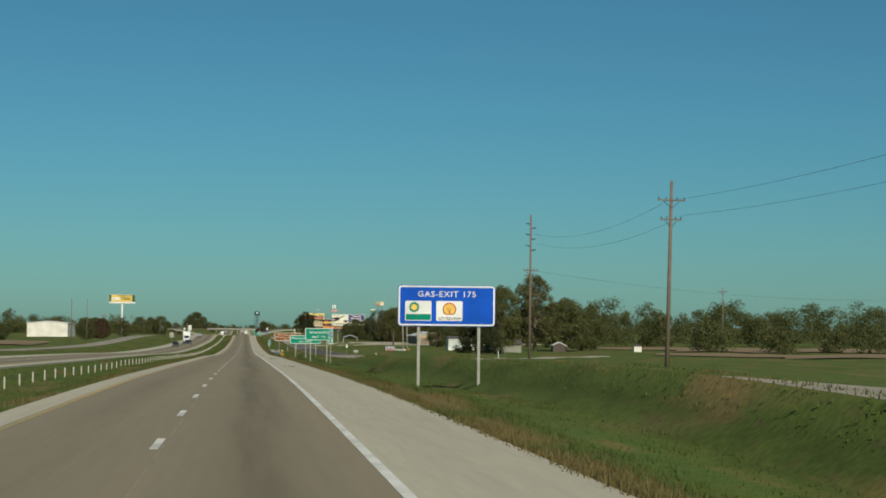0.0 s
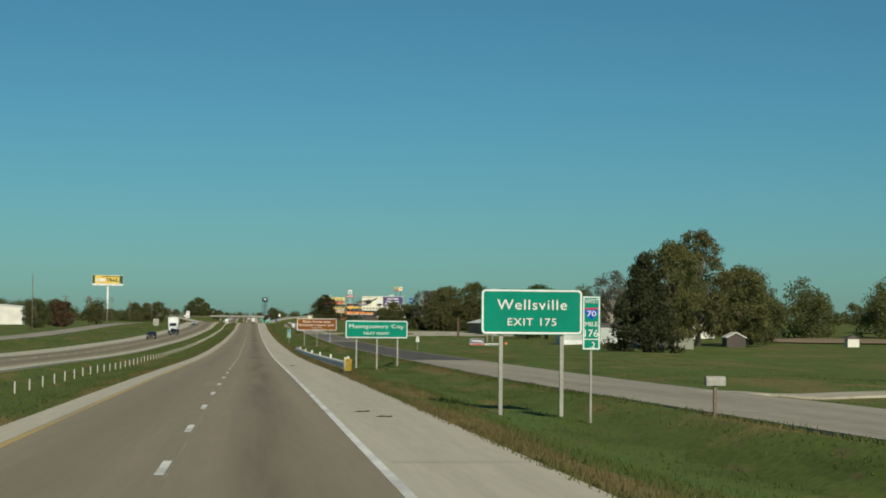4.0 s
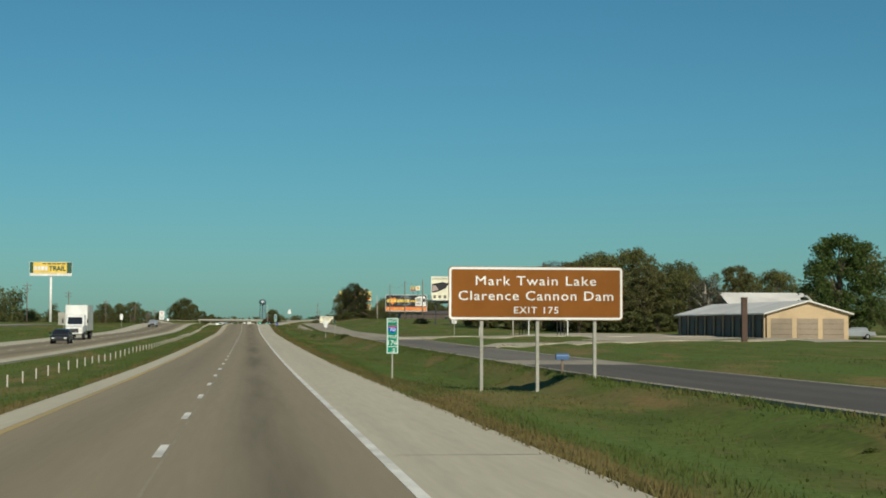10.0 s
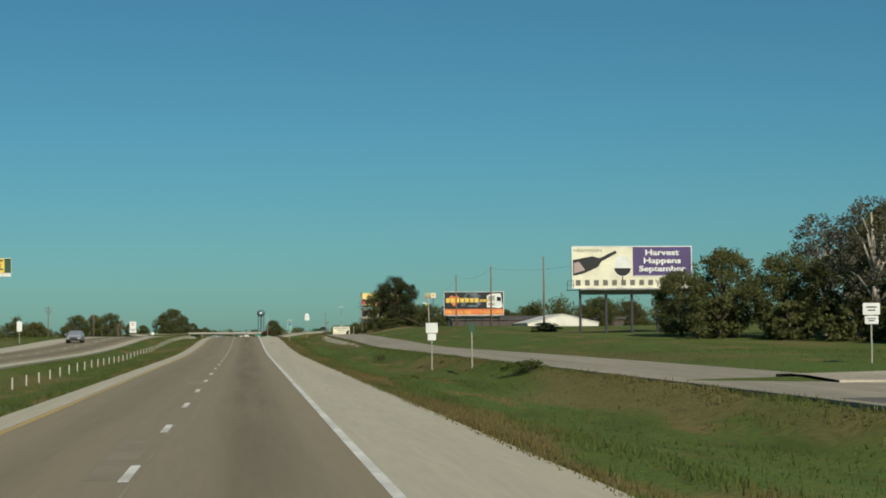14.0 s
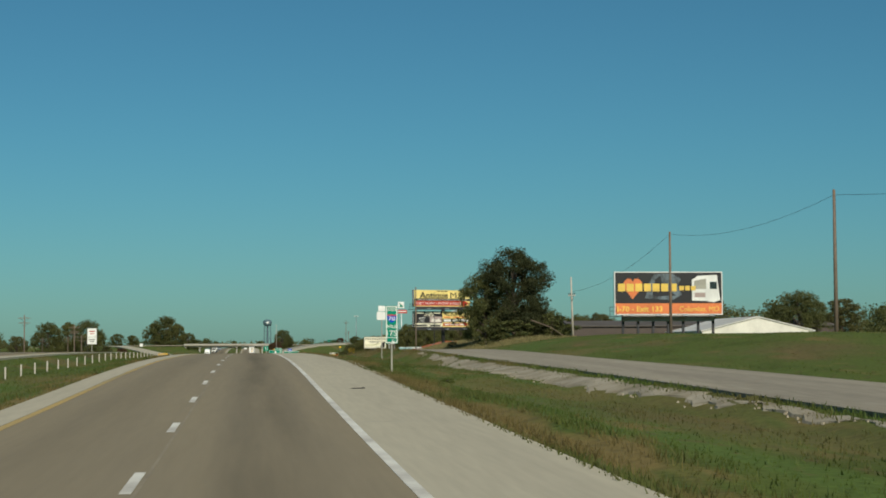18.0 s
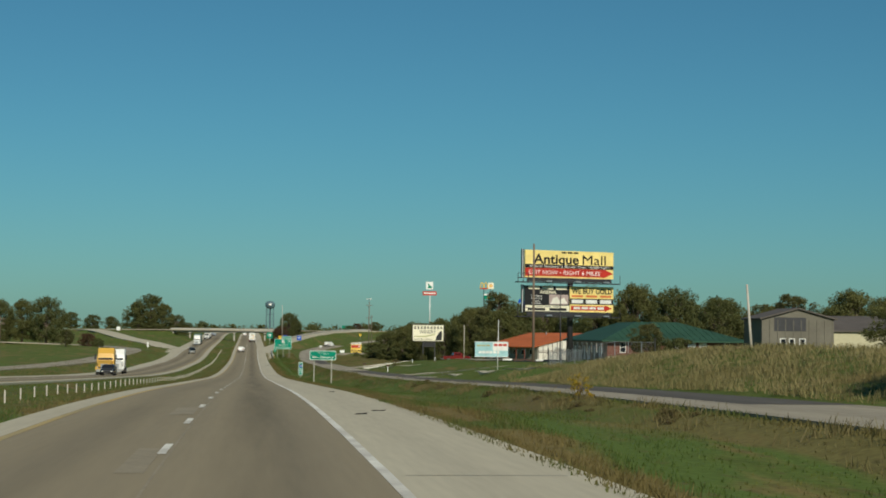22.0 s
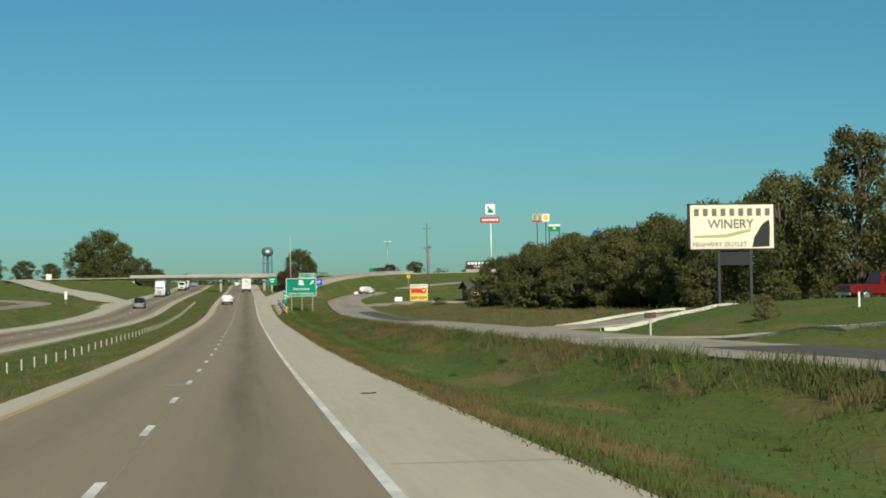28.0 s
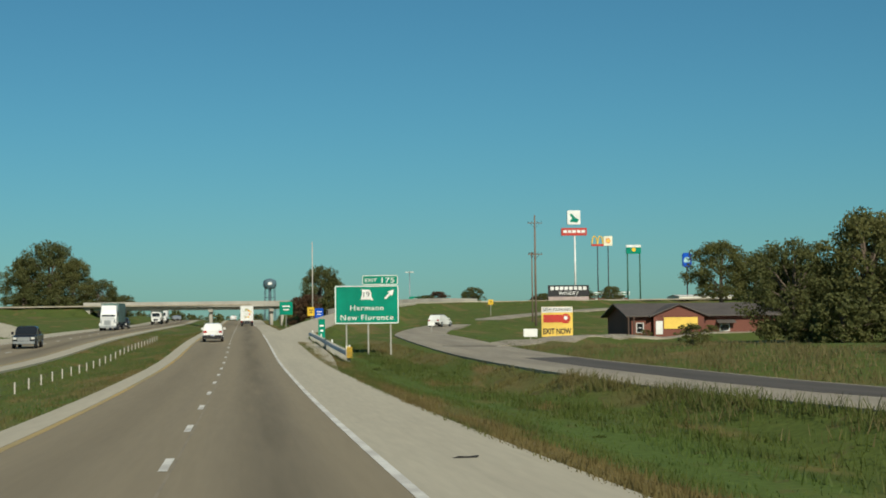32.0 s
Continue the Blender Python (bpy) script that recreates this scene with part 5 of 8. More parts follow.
part("glass_print", Mesh().extrude([(-1.95, 6.5)] + [(-1.1 + 1.0 * math.cos(radians(a)), 6.2 + 1.0 * math.sin(radians(a))) for a in range(180, 361, 20)] + [(-0.1, 6.5), (-0.45, 7.5), (-1.75, 7.5)], "y", -0.02, 0.0), SIGN_W, wine)
part("wine_print", Mesh().extrude([(-1.1 + 0.95 * math.cos(radians(a)), 6.2 + 0.9 * math.sin(radians(a))) for a in range(180, 361, 20)], "y", -0.03, 0.0), BLACK, wine)
part("stem_print", Mesh().box(-1.16, -0.02, 4.7, -1.04, 0.0, 5.4), BLACK, wine)
patch(wine, "purple_field", 0.1, 5.35, 6.85, 8.58, PURPLE, -0.06)
part("purple_border", Mesh().box(0.0, -0.07, 5.25, 6.9, -0.01, 5.35), SIGN_W, wine)
for k, (t, wd) in enumerate((("Harvest", 3.9), ("Happens", 4.3), ("September", 5.4))):
    words(t, SIGN_W, wine, 3.5, 7.98 - 0.92 * k, 0.62, wd, -0.075, bold=0.04)

rv = billboard("billboard", "black and orange billboard with a heart and a white motorhome", 39.38, 51.2, 892, 2.9, 7.4, 7, BLACK)
patch(rv, "orange_band", -5.9, 2.92, 5.9, 4.05, ORANGE, -0.02)
words("I-70 - Exit 133", YELLOW, rv, -3.2, 3.45, 0.55, 5.0, -0.04, bold=0.03)
words("Columbia, MO", YELLOW, rv, 3.4, 3.45, 0.55, 4.4, -0.04, bold=0.03)
part("heart_print", Mesh().extrude([(-4.0, 4.5), (-4.9, 5.7), (-4.95, 6.4), (-4.55, 6.75), (-4.15, 6.7), (-3.95, 6.4), (-3.75, 6.7), (-3.35, 6.75), (-2.95, 6.4), (-3.0, 5.7)], "y", -0.02, 0.0), ORANGE, rv)
bars(rv, -5.6, 0.9, 5.35, 0.85, YELLOW, 7, y=-0.05, gap=0.22, name="yellow_letter_bar")
bars(rv, 1.2, 3.0, 5.45, 0.5, YELLOW, 3, y=-0.05, gap=0.25, name="yellow_letter_bar")
part("swirl_print", Mesh().extrude([(-2.6, 4.6), (-2.2, 6.2), (-1.6, 7.2), (0.4, 7.3), (1.4, 6.7), (1.0, 6.0), (1.5, 5.0), (0.4, 4.4)], "y", -0.018, 0.0), SLATE, rv)
part("swirl_shade", Mesh().extrude([(-1.8, 4.8), (-1.5, 6.6), (-0.9, 7.1), (-0.6, 5.6), (0.9, 4.9)], "y", -0.03, 0.0), BLACK, rv)
part("motorhome_print", Mesh().extrude([(2.6, 4.35), (2.6, 6.6), (3.3, 7.05), (5.4, 7.15), (5.75, 4.4), (5.0, 4.15), (4.2, 4.3)], "y", -0.02, 0.0), SIGN_W, rv)
part("windscreen_print", Mesh().extrude([(2.85, 5.6), (2.85, 6.5), (4.2, 6.75), (4.2, 5.6)], "y", -0.03, 0.0), POSTGREY, rv)
part("window_print", Mesh().extrude([(4.6, 5.6), (4.6, 6.4), (5.4, 6.4), (5.4, 5.6)], "y", -0.03, 0.0), GLASS, rv)
part("grille_print", Mesh().box(2.9, -0.03, 4.7, 4.1, 0.0, 5.2), PINKGREY, rv)


def stacked_board():
    """Two boards one over the other on one dark column."""
    s = thing("billboard", "two stacked antique mall billboards on one dark steel column", "billboard", m=pose(43.1, 1096.5, 0, 0, 0, 20))
    hw = 6.95
    part("column", Mesh().tube((0.6, 0.9, ground_z(43.7, 1097) - 0.6), (0.6, 0.9, 12.0), 0.4, 0.4, 16), STEEL_DARK, s, smooth=True)
    for zb, zt in ((8.75, 12.45), (4.14, 7.65)):
        part("board", Mesh().box(-hw, 0, zb, hw, 0.25, zt), PALEYELLOW if zb > 8 else BLACK, s)
        part("side_flange", Mesh().box(-hw - 0.16, 0.3, zb - 0.1, -hw - 0.02, 0.9, zt + 0.1), BLACK, s)
        part("side_edge", Mesh().box(-hw - 0.24, 0.28, zb - 0.1, -hw - 0.17, 0.5, zt + 0.1), SIGN_W, s)
        part("catwalk", Mesh().box(-hw - 1.7, -1.1, zb - 0.75, hw + 0.4, -0.15, zb - 0.62), STEEL_DARK, s)
        for x in (-hw - 1.7, -hw - 0.9, -hw - 0.1, hw + 0.4):
            part("rail_post", Mesh().tube((x, -1.1, zb - 0.7), (x, -1.1, zb + 0.5), 0.045, n=6), STEEL_DARK, s)
        for z in (-0.1, 0.5):
            part("rail", Mesh().tube((-hw - 1.7, -1.1, zb + z), (-hw - 0.1, -1.1, zb + z), 0.045, n=6), STEEL_DARK, s)
        part("apron", Mesh().box(-hw + 0.3, 0.0, zb - 0.55, hw - 0.3, 0.12, zb - 0.02), STEEL_DARK, s)
        for k in range(3):
            part("lamp", Mesh().box(-4.5 + 4.5 * k, -1.6, zb - 0.6, -3.6 + 4.5 * k, -1.25, zb - 0.42, 0.05), STEEL, s)
    part("fringe", Mesh().box(-1.6, -0.02, 12.02, 1.6, 0, 12.4), PALEYELLOW, s)
    bars(s, -1.3, 1.3, 12.1, 0.22, BLACK, 3)
    words("Antique", BLACK, s, -2.15, 11.3, 1.3, 7.1, -0.03, bold=0.03)
    words("Mall", BLACK, s, 3.85, 11.3, 1.3, 3.7, -0.03)
    patch(s, "dark_band", -hw, 10.05, hw, 10.55, BLACK, -0.02)
    words("100s of Vendors! 3 Floors! Over 10,000 SqFt!", SIGN_W, s, 0, 10.3, 0.3, 12.4, -0.04)
    part("red_arrow", Mesh().extrude([(-hw, 8.95), (5.2, 8.95), (5.2, 8.78), (6.9, 9.5), (5.2, 10.2), (5.2, 10.03), (-hw, 10.03)], "y", -0.02, 0.0), RED, s)
    words("EXIT NOW \u2022 RIGHT 6 MILES", SIGN_W, s, -0.8, 9.48, 0.55, 11.2, -0.04, bold=0.03)
    patch(s, "yellow_field", 0.0, 4.16, hw, 7.63, PALEYELLOW, -0.02)
    words("WE BUY GOLD", BLACK, s, 3.5, 7.05, 0.72, 6.4, -0.04, bold=0.03)
    bars(s, 0.3, 6.6, 6.2, 0.28, ORANGE, 3, y=-0.035)
    patch(s, "black_band", 0.02, 5.2, hw, 6.0, BLACK, -0.03)
    bars(s, 0.3, 6.6, 5.35, 0.5, SIGN_W, 3, y=-0.045)
    part("small_arrow", Mesh().extrude([(0.2, 4.4), (5.6, 4.4), (5.6, 4.25), (6.7, 4.72), (5.6, 5.15), (5.6, 5.0), (0.2, 5.0)], "y", -0.035, 0.0), RED, s)
    bars(s, 0.6, 5.4, 4.56, 0.3, SIGN_W, 4, y=-0.05)
    bars(s, -6.4, -0.5, 7.15, 0.42, CREAM, 3, y=-0.02)
    words("ARENA", CREAM, s, -3.4, 6.8, 0.42, 2.6, -0.02, bold=0.03)
    for k, t in enumerate(("Team Roping", "Barrel Racing", "Lessons", "Horse Sales")):
        words(t, SIGN_W, s, -5.2, 6.28 - 0.33 * k, 0.22, 0, -0.02)
    part("photo_print", Mesh().box(-3.2, -0.02, 5.15, -0.2, 0, 6.5), PINKGREY, s)
    part("photo_shape", Mesh().extrude([(-3.0, 5.2), (-2.6, 6.0), (-2.0, 6.2), (-1.6, 5.7), (-0.9, 6.1), (-0.4, 5.3)], "y", -0.03, 0), WALL_WHITE, s)
    patch(s, "cream_band", -hw + 0.05, 4.2, -0.05, 5.0, CREAM, -0.02)
    bars(s, -6.5, -0.5, 4.3, 0.34, BLACK, 2, y=-0.035)
    bars(s, -5.2, -1.6, 4.75, 0.16, POSTGREY, 3, y=-0.035)


stacked_board()

trail = billboard("billboard", "yellow trail billboard on one tall white column", -81.2, -65.8, 1050.8, 17.7, 21.8, face=YELLOW, single=True, apron=1.0, catwalk=False)
patch(trail, "green_end", 5.9, 17.7, 7.7, 21.8, DKGREEN, -0.03)
patch(trail, "green_end", -7.7, 17.7, -6.4, 21.8, DKGREEN, -0.03)
words("TRAIL", DKGREEN, trail, 2.4, 19.5, 1.7, 6.2, -0.04, bold=0.05)
bars(trail, -6.0, -1.2, 18.7, 1.6, SIGN_W, 4, y=-0.03)
bars(trail, -3.0, 5.4, 21.0, 0.45, DKGREEN, 5, y=-0.03)
part("apron_face", Mesh().box(-7.7, -0.03, 16.7, 7.7, 0.0, 17.55), SIGN_W, trail)

outlet = thing("winery_sign", "cream winery highway outlet sign on two dark posts", "business sign", m=pose(37.25, 1228.5, 0))
part("board", Mesh().box(-3.25, 0, -0.5, 3.25, 0.3, 2.84), CREAM, outlet)
part("frame", Mesh().box(-3.4, 0.05, -0.62, -3.25, 0.34, 2.95).box(3.25, 0.05, -0.62, 3.4, 0.34, 2.95).box(-3.4, 0.05, 2.84, 3.4, 0.34, 2.95).box(-3.4, 0.05, -0.62, 3.4, 0.34, -0.5), BLACK, outlet)
bars(outlet, -2.95, 2.95, 2.0, 0.55, DULLGREY, 9, gap=0.9, name="grey_letter_bar")
words("WINERY", DULLGREY, outlet, -0.1, 1.4, 0.68, 3.6, -0.02, bold=0.01)
words("HIGHWAY OUTLET", DULLGREY, outlet, -0.95, -0.15, 0.32, 4.2, -0.02)
part("bottle_print", Mesh().extrude([(1.55, -0.4), (1.7, 0.3), (2.35, 1.35), (2.9, 1.7), (2.95, 1.3), (2.9, -0.35)], "y", -0.02, 0), BLACK, outlet)
part("swoosh_print", Mesh().extrude([(-3.0, 0.5), (-0.5, 0.6), (1.4, 1.0), (1.5, 0.8), (-0.5, 0.35), (-3.0, 0.35)], "y", -0.015, 0), OLIVE, outlet)
for x in (-1.05, 1.45):
    part("post", Mesh().box(x - 0.11, 0.05, ground_z(37.25 + x, 1228.5) - 0.4, x + 0.11, 0.3, -0.5, 0.02), STEEL_DARK, outlet)
part("lower_panel", Mesh().box(-0.94, 0.08, -1.75, 1.34, 0.2, -0.75), BLACK, outlet)

rent = thing("board_sign", "faded pale blue advertising board on short posts", "business sign", m=pose(42.4, 1168, 0))
zt = -0.35
part("board", Mesh().box(-2.95, 0, zt - 2.55, 2.95, 0.2, zt), PALEBLUE, rent)
part("frame", Mesh().box(-3.02, -0.03, zt, 3.02, 0.22, zt + 0.08).box(-3.02, -0.03, zt - 2.63, 3.02, 0.22, zt - 2.55), SIGN_W, rent)
patch(rent, "white_field", 0.2, zt - 1.5, 2.9, zt - 0.05, SIGN_W, -0.02)
bars(rent, 0.4, 2.7, zt - 0.7, 0.4, RED, 3)
bars(rent, -2.6, -0.3, zt - 0.75, 0.3, OLIVE, 3)
bars(rent, -2.3, 1.4, zt - 2.0, 0.42, SIGN_W, 6)
for x in (-2.4, 0.0, 2.4):
    part("post", Mesh().box(x - 0.09, 0.03, ground_z(42.4 + x, 1168) - 0.3, x + 0.09, 0.19, zt - 2.55), WOODPOLE, rent)

semi = thing("parking_sign", "yellow and red semi parking sign standing on the verge", "business sign", m=pose(35.65, 1454, 0))
part("board", Mesh().box(-1.82, 0, -5.62, 1.82, 0.12, -2.2), YELLOW, semi)
patch(semi, "white_band", -1.8, -2.85, 1.8, -2.22, SIGN_W, -0.02)
words("SEMI PARKING", BLACK, semi, 0, -2.52, 0.36, 3.3, -0.04, bold=0.03)
part("truck_print", Mesh().box(-1.6, -0.02, -4.0, 0.6, 0, -3.1).box(0.6, -0.02, -4.1, 1.4, 0, -3.4), RED, semi)
part("wheel_print", Mesh().disc(1.0, -3.55, 0.55, -0.03, 0.0), RED, semi)
part("wheel_heart", Mesh().disc(1.0, -3.5, 0.22, -0.04, 0.0), SIGN_W, semi)
words("EXIT NOW", BLACK, semi, 0, -5.0, 0.62, 3.3, -0.03, bold=0.04)
for x in (-1.4, 1.4):
    part("post", Mesh().box(x - 0.07, 0.13, ground_z(35.65 + x, 1454) - 0.4, x + 0.07, 0.27, -2.3), WOODPOLE, semi)
small_sign("notice_sign", "low white notice board in the grass", 30.2, 1440, -4.7, ((1.5, 0.85, SIGN_W, None),), 0.1)
small_sign("notice_sign", "small white notice plate on a stake", 25.0, 1490, -3.6, ((0.9, 0.5, SIGN_W, None),), 0.08)

cellar = thing("winery_sign", "black winery sign above a pinkish panel", "business sign", m=pose(78.1, 1671.0, 0))
part("board", Mesh().box(-5.03, 0, 3.21, 5.03, 0.3, 5.85), BLACK, cellar)
part("lower_board", Mesh().box(-4.93, 0, 0.73, 4.93, 0.3, 3.06), PINKGREY, cellar)
bars(cellar, -4.43, 4.43, 4.66, 0.85, SIGN_W, 8, gap=0.35)
words("WINERY", SIGN_W, cellar, 0, 3.90, 0.85, 4.95, -0.03)
bars(cellar, -4.07, 3.92, 1.58, 0.51, SIGN_W, 4)
for x in (-4.43, 4.43):
    part("post", Mesh().box(x - 0.15, 0.32, ground_z(78.1 + x, 1671) - 0.4, x + 0.15, 0.6, 5.75), STEEL_DARK, cellar)


# ---- tall roadside business signs ----
def tall_sign(label, x, y, pieces, columns, mat=SIGN_W):
    """A sign high on columns: pieces of (x0, z0, x1, z1, material, corner, name)."""
    s = thing("pylon_sign", label, "business sign", "tall business signs", pose(x, y, 0))
    low = min(p[1] for p in pieces)
    for x0, z0, x1, z1, m, r, name in pieces:
        part(name, Mesh().extrude(rounded(x0, z0, x1, z1, r), "y", -0.4, 0.4), m, s)
    for c in columns:
        part("column", Mesh().tube((c, 0, ground_z(x + c, y) - 0.5), (c, 0, low + 1.0), 0.28, 0.22, 10), mat, s, smooth=True)
    return s


sinc = tall_sign("white and red filling station sign on a tall white column", 86.4, 1706, ((-1.75, 22.7, 1.75, 26.4, SIGN_W, 0.3, "white_panel"), (-3.4, 19.8, 3.4, 21.8, RED, 0.2, "red_panel")), (0.2,))
part("green_shape", Mesh().extrude([(-1.2, 23.4), (0.9, 23.2), (1.3, 24.0), (0.3, 24.5), (-0.6, 25.6), (-1.1, 25.3), (-0.5, 24.4)], "y", -0.45, -0.38), SIGN_G, sinc)
bars(sinc, -2.9, 2.9, 20.5, 0.7, SIGN_W, 5, y=-0.43)
arch = tall_sign("yellow double-arch sign on a dark column", 151, 1988, ((-2.6, 30.6, 2.6, 31.5, RED, 0.1, "red_band"),), (0.0,), STEEL_DARK)
for c in (-1.25, 1.25):
    pts = [Vector((c + 1.15 * math.cos(radians(a)), 0, 31.3 + 3.6 * math.sin(radians(a)))) for a in range(0, 181, 15)]
    m = Mesh()
    for p, q in zip(pts, pts[1:]):
        m.tube(p, q, 0.3, n=6)
    part("arch", m, YELLOW, arch)
shell = tall_sign("cream square sign with a yellow shell shape on a dark column", 155.6, 1988, ((-1.9, 30.8, 1.9, 34.9, CREAM, 0.3, "cream_panel"),), (0.0,), STEEL_DARK)
part("shell_shape", Mesh().disc(0, 32.9, 1.1, -0.46, -0.38), ORANGE, shell)
part("shell_heart", Mesh().disc(0, 32.9, 0.75, -0.5, -0.4), YELLOW, shell)
grn = tall_sign("green and white sign on two dark columns", 135.2, 1850, ((-2.6, 21.2, 2.6, 23.4, SIGN_G, 0.3, "green_panel"), (-2.7, 23.4, 2.7, 24.3, SIGN_W, 0.4, "white_cap")), (-2.2, 2.2), DKGREEN)
part("emblem", Mesh().disc(0, 22.6, 0.7, -0.46, -0.38), SIGN_Y, grn)
blu = tall_sign("rounded blue sign with a white shape on a dark column", 154.2, 1850, ((-1.6, 16.4, 1.6, 21.4, SIGN_B, 0.9, "blue_panel"),), (0.0,), STEEL_DARK)
part("white_shape", Mesh().extrude([(-1.1, 18.0), (1.1, 18.0), (1.2, 19.0), (0.5, 19.9), (-0.5, 19.9), (-1.2, 19.0)], "y", -0.46, -0.38), PALEBLUE, blu)


# ---- buildings ----
def gable_house(name, label, x0, x1, y0, y1, base, eave, apex, wall, roof, ridge="y", over=0.4, gable_wall=None, category="building"):
    """Walls, gable ends and a thick two-sided roof; ridge: the axis along which it runs."""
    s = thing(name, label, category)
    lo = min(base, min(ground_z(x, y) for x in (x0, x1) for y in (y0, y1))) - 0.3
    t = 0.2
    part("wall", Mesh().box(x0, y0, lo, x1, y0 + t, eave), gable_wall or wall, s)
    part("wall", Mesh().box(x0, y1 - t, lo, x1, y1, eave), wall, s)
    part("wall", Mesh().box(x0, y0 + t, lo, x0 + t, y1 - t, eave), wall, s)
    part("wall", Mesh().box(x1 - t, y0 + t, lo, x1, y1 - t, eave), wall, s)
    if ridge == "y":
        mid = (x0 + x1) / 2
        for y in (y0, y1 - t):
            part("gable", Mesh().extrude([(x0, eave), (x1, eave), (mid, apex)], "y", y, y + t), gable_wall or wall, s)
        sl = (apex - eave) / (mid - x0)
        for sx in (-1, 1):
            a, b = (mid, apex + 0.03), (mid + sx * (mid - x0 + over), eave + 0.03 - over * sl)
            part("roof_slope", Mesh().extrude([a, b, (b[0], b[1] + 0.16), (a[0], a[1] + 0.16)], "y", y0 - over, y1 + over), roof, s)
    else:
        mid = (y0 + y1) / 2
        for x in (x0, x1 - t):
            part("gable", Mesh().extrude([(y0, eave), (y1, eave), (mid, apex)], "x", x, x + t), gable_wall or wall, s)
        sl = (apex - eave) / (mid - y0)
        for sy in (-1, 1):
            a, b = (mid, apex + 0.03), (mid + sy * (mid - y0 + over), eave + 0.03 - over * sl)
            part("roof_slope", Mesh().extrude([a, b, (b[0], b[1] + 0.16), (a[0], a[1] + 0.16)], "x", x0 - over, x1 + over), roof, s)
    return s


def window(s, x, z0, w, h, y, frame=SIGN_W, glass=GLASS, bar=True):
    """A window in a wall that faces -y."""
    win = part("window", Mesh().box(x - w / 2, y - 0.05, z0, x - w / 2 + 0.09, y + 0.02, z0 + h).box(x + w / 2 - 0.09, y - 0.05, z0, x + w / 2, y + 0.02, z0 + h)
               .box(x - w / 2 + 0.09, y - 0.05, z0, x + w / 2 - 0.09, y + 0.02, z0 + 0.09).box(x - w / 2 + 0.09, y - 0.05, z0 + h - 0.09, x + w / 2 - 0.09, y + 0.02, z0 + h), frame, s)
    part("pane", Mesh().box(x - w / 2 + 0.09, y - 0.02, z0 + 0.09, x + w / 2 - 0.09, y - 0.005, z0 + h - 0.09), glass, win)
    if bar:
        part("sash_bar", Mesh().box(x - w / 2 + 0.09, y - 0.04, z0 + h / 2 - 0.03, x + w / 2 - 0.09, y - 0.021, z0 + h / 2 + 0.03), frame, win)
    return win


def door(s, x, z0, w, h, y, mat, name="door"):
    return part(name, Mesh().box(x - w / 2, y - 0.04, z0, x + w / 2, y + 0.01, z0 + h), mat, s)


# tan on the sunlit front; shade of the other walls is put into their brown
storage = gable_house("storage_building", "tan metal storage building with white roof and garage doors", 58.7, 68.3, 585, 626, -2.75, 0.25, 1.6, WALL_BROWN_SHADE, ROOF_WHITE, "y", 0.5, WALL_TAN)
for k in range(3):
    d = door(storage, 60.4 + 3.05 * k, -2.75, 2.5, 2.45, 585, DOOR_TAN, "garage_door")
    for j in range(1, 4):
        part("door_seam", Mesh().box(60.4 + 3.05 * k - 1.25, 584.945, -2.75 + 0.61 * j, 60.4 + 3.05 * k + 1.25, 584.962, -2.72 + 0.61 * j), WALL_BROWN_SHADE, d)
for k in range(9):
    part("bay_door", Mesh().box(58.64, 587 + 4.3 * k, -2.75, 58.705, 590.2 + 4.3 * k, -0.35), BLACK, storage)
for k in range(10):
    part("post", Mesh().box(58.45, 585.4 + 4.3 * k, -2.9, 58.62, 585.6 + 4.3 * k, 0.1), WALL_TAN, storage)
gable_house("farm_building", "white-roofed farm building behind the storage", 78, 92, 668, 680, -2, 2.2, 4.2, WALL_WHITE, ROOF_WHITE, "x")

home = gable_house("mobile_home", "pale sage mobile home with white skirting and grey roof", 53.3, 69.6, 454, 459, -3.0, -0.05, 0.5, WALL_SAGE, ROOF_GREY, "x", 0.15)
part("skirting", Mesh().box(53.25, 453.94, -3.35, 69.65, 453.99, -2.25), SIGN_W, home)
part("fascia", Mesh().box(53.2, 453.9, -0.18, 69.7, 453.985, -0.02), SIGN_W, home)
for x in (58.3, 62.4, 66.5):
    window(home, x, -1.6, 0.75, 1.15, 453.995, WALL_SAGE if x > 66 else SIGN_W)
gable_house("garden_shed", "small brown garden shed with a white roof", 78.4, 81.6, 438, 441, -3, -1.5, -0.7, WALL_BROWN_SHADE, ROOF_WHITE, "y", 0.15, category="shed")
gable_house("house", "low cream house among the trees", 96.8, 104.1, 540, 547, -2.4, 1.2, 2.6, WALL_WHITE, ROOF_GREY, "x")
gable_house("house", "pale grey house behind the big tree", 58, 66, 412, 419, -3.0, -1.0, -0.1, WALL_GREY, ROOF_GREY, "x")
gable_house("warehouse", "long cream metal warehouse with a low roof", -84.6, -69, 690, 720, -2.0, 3.6, 4.4, WALL_WHITE, ROOF_WHITE, "y", 0.2)
gable_house("roadside_office", "low tan office half hidden by trees", -104, -90, 640, 650, -2.0, 1.2, 2.6, WALL_GREY, ROOF_GREY, "x")

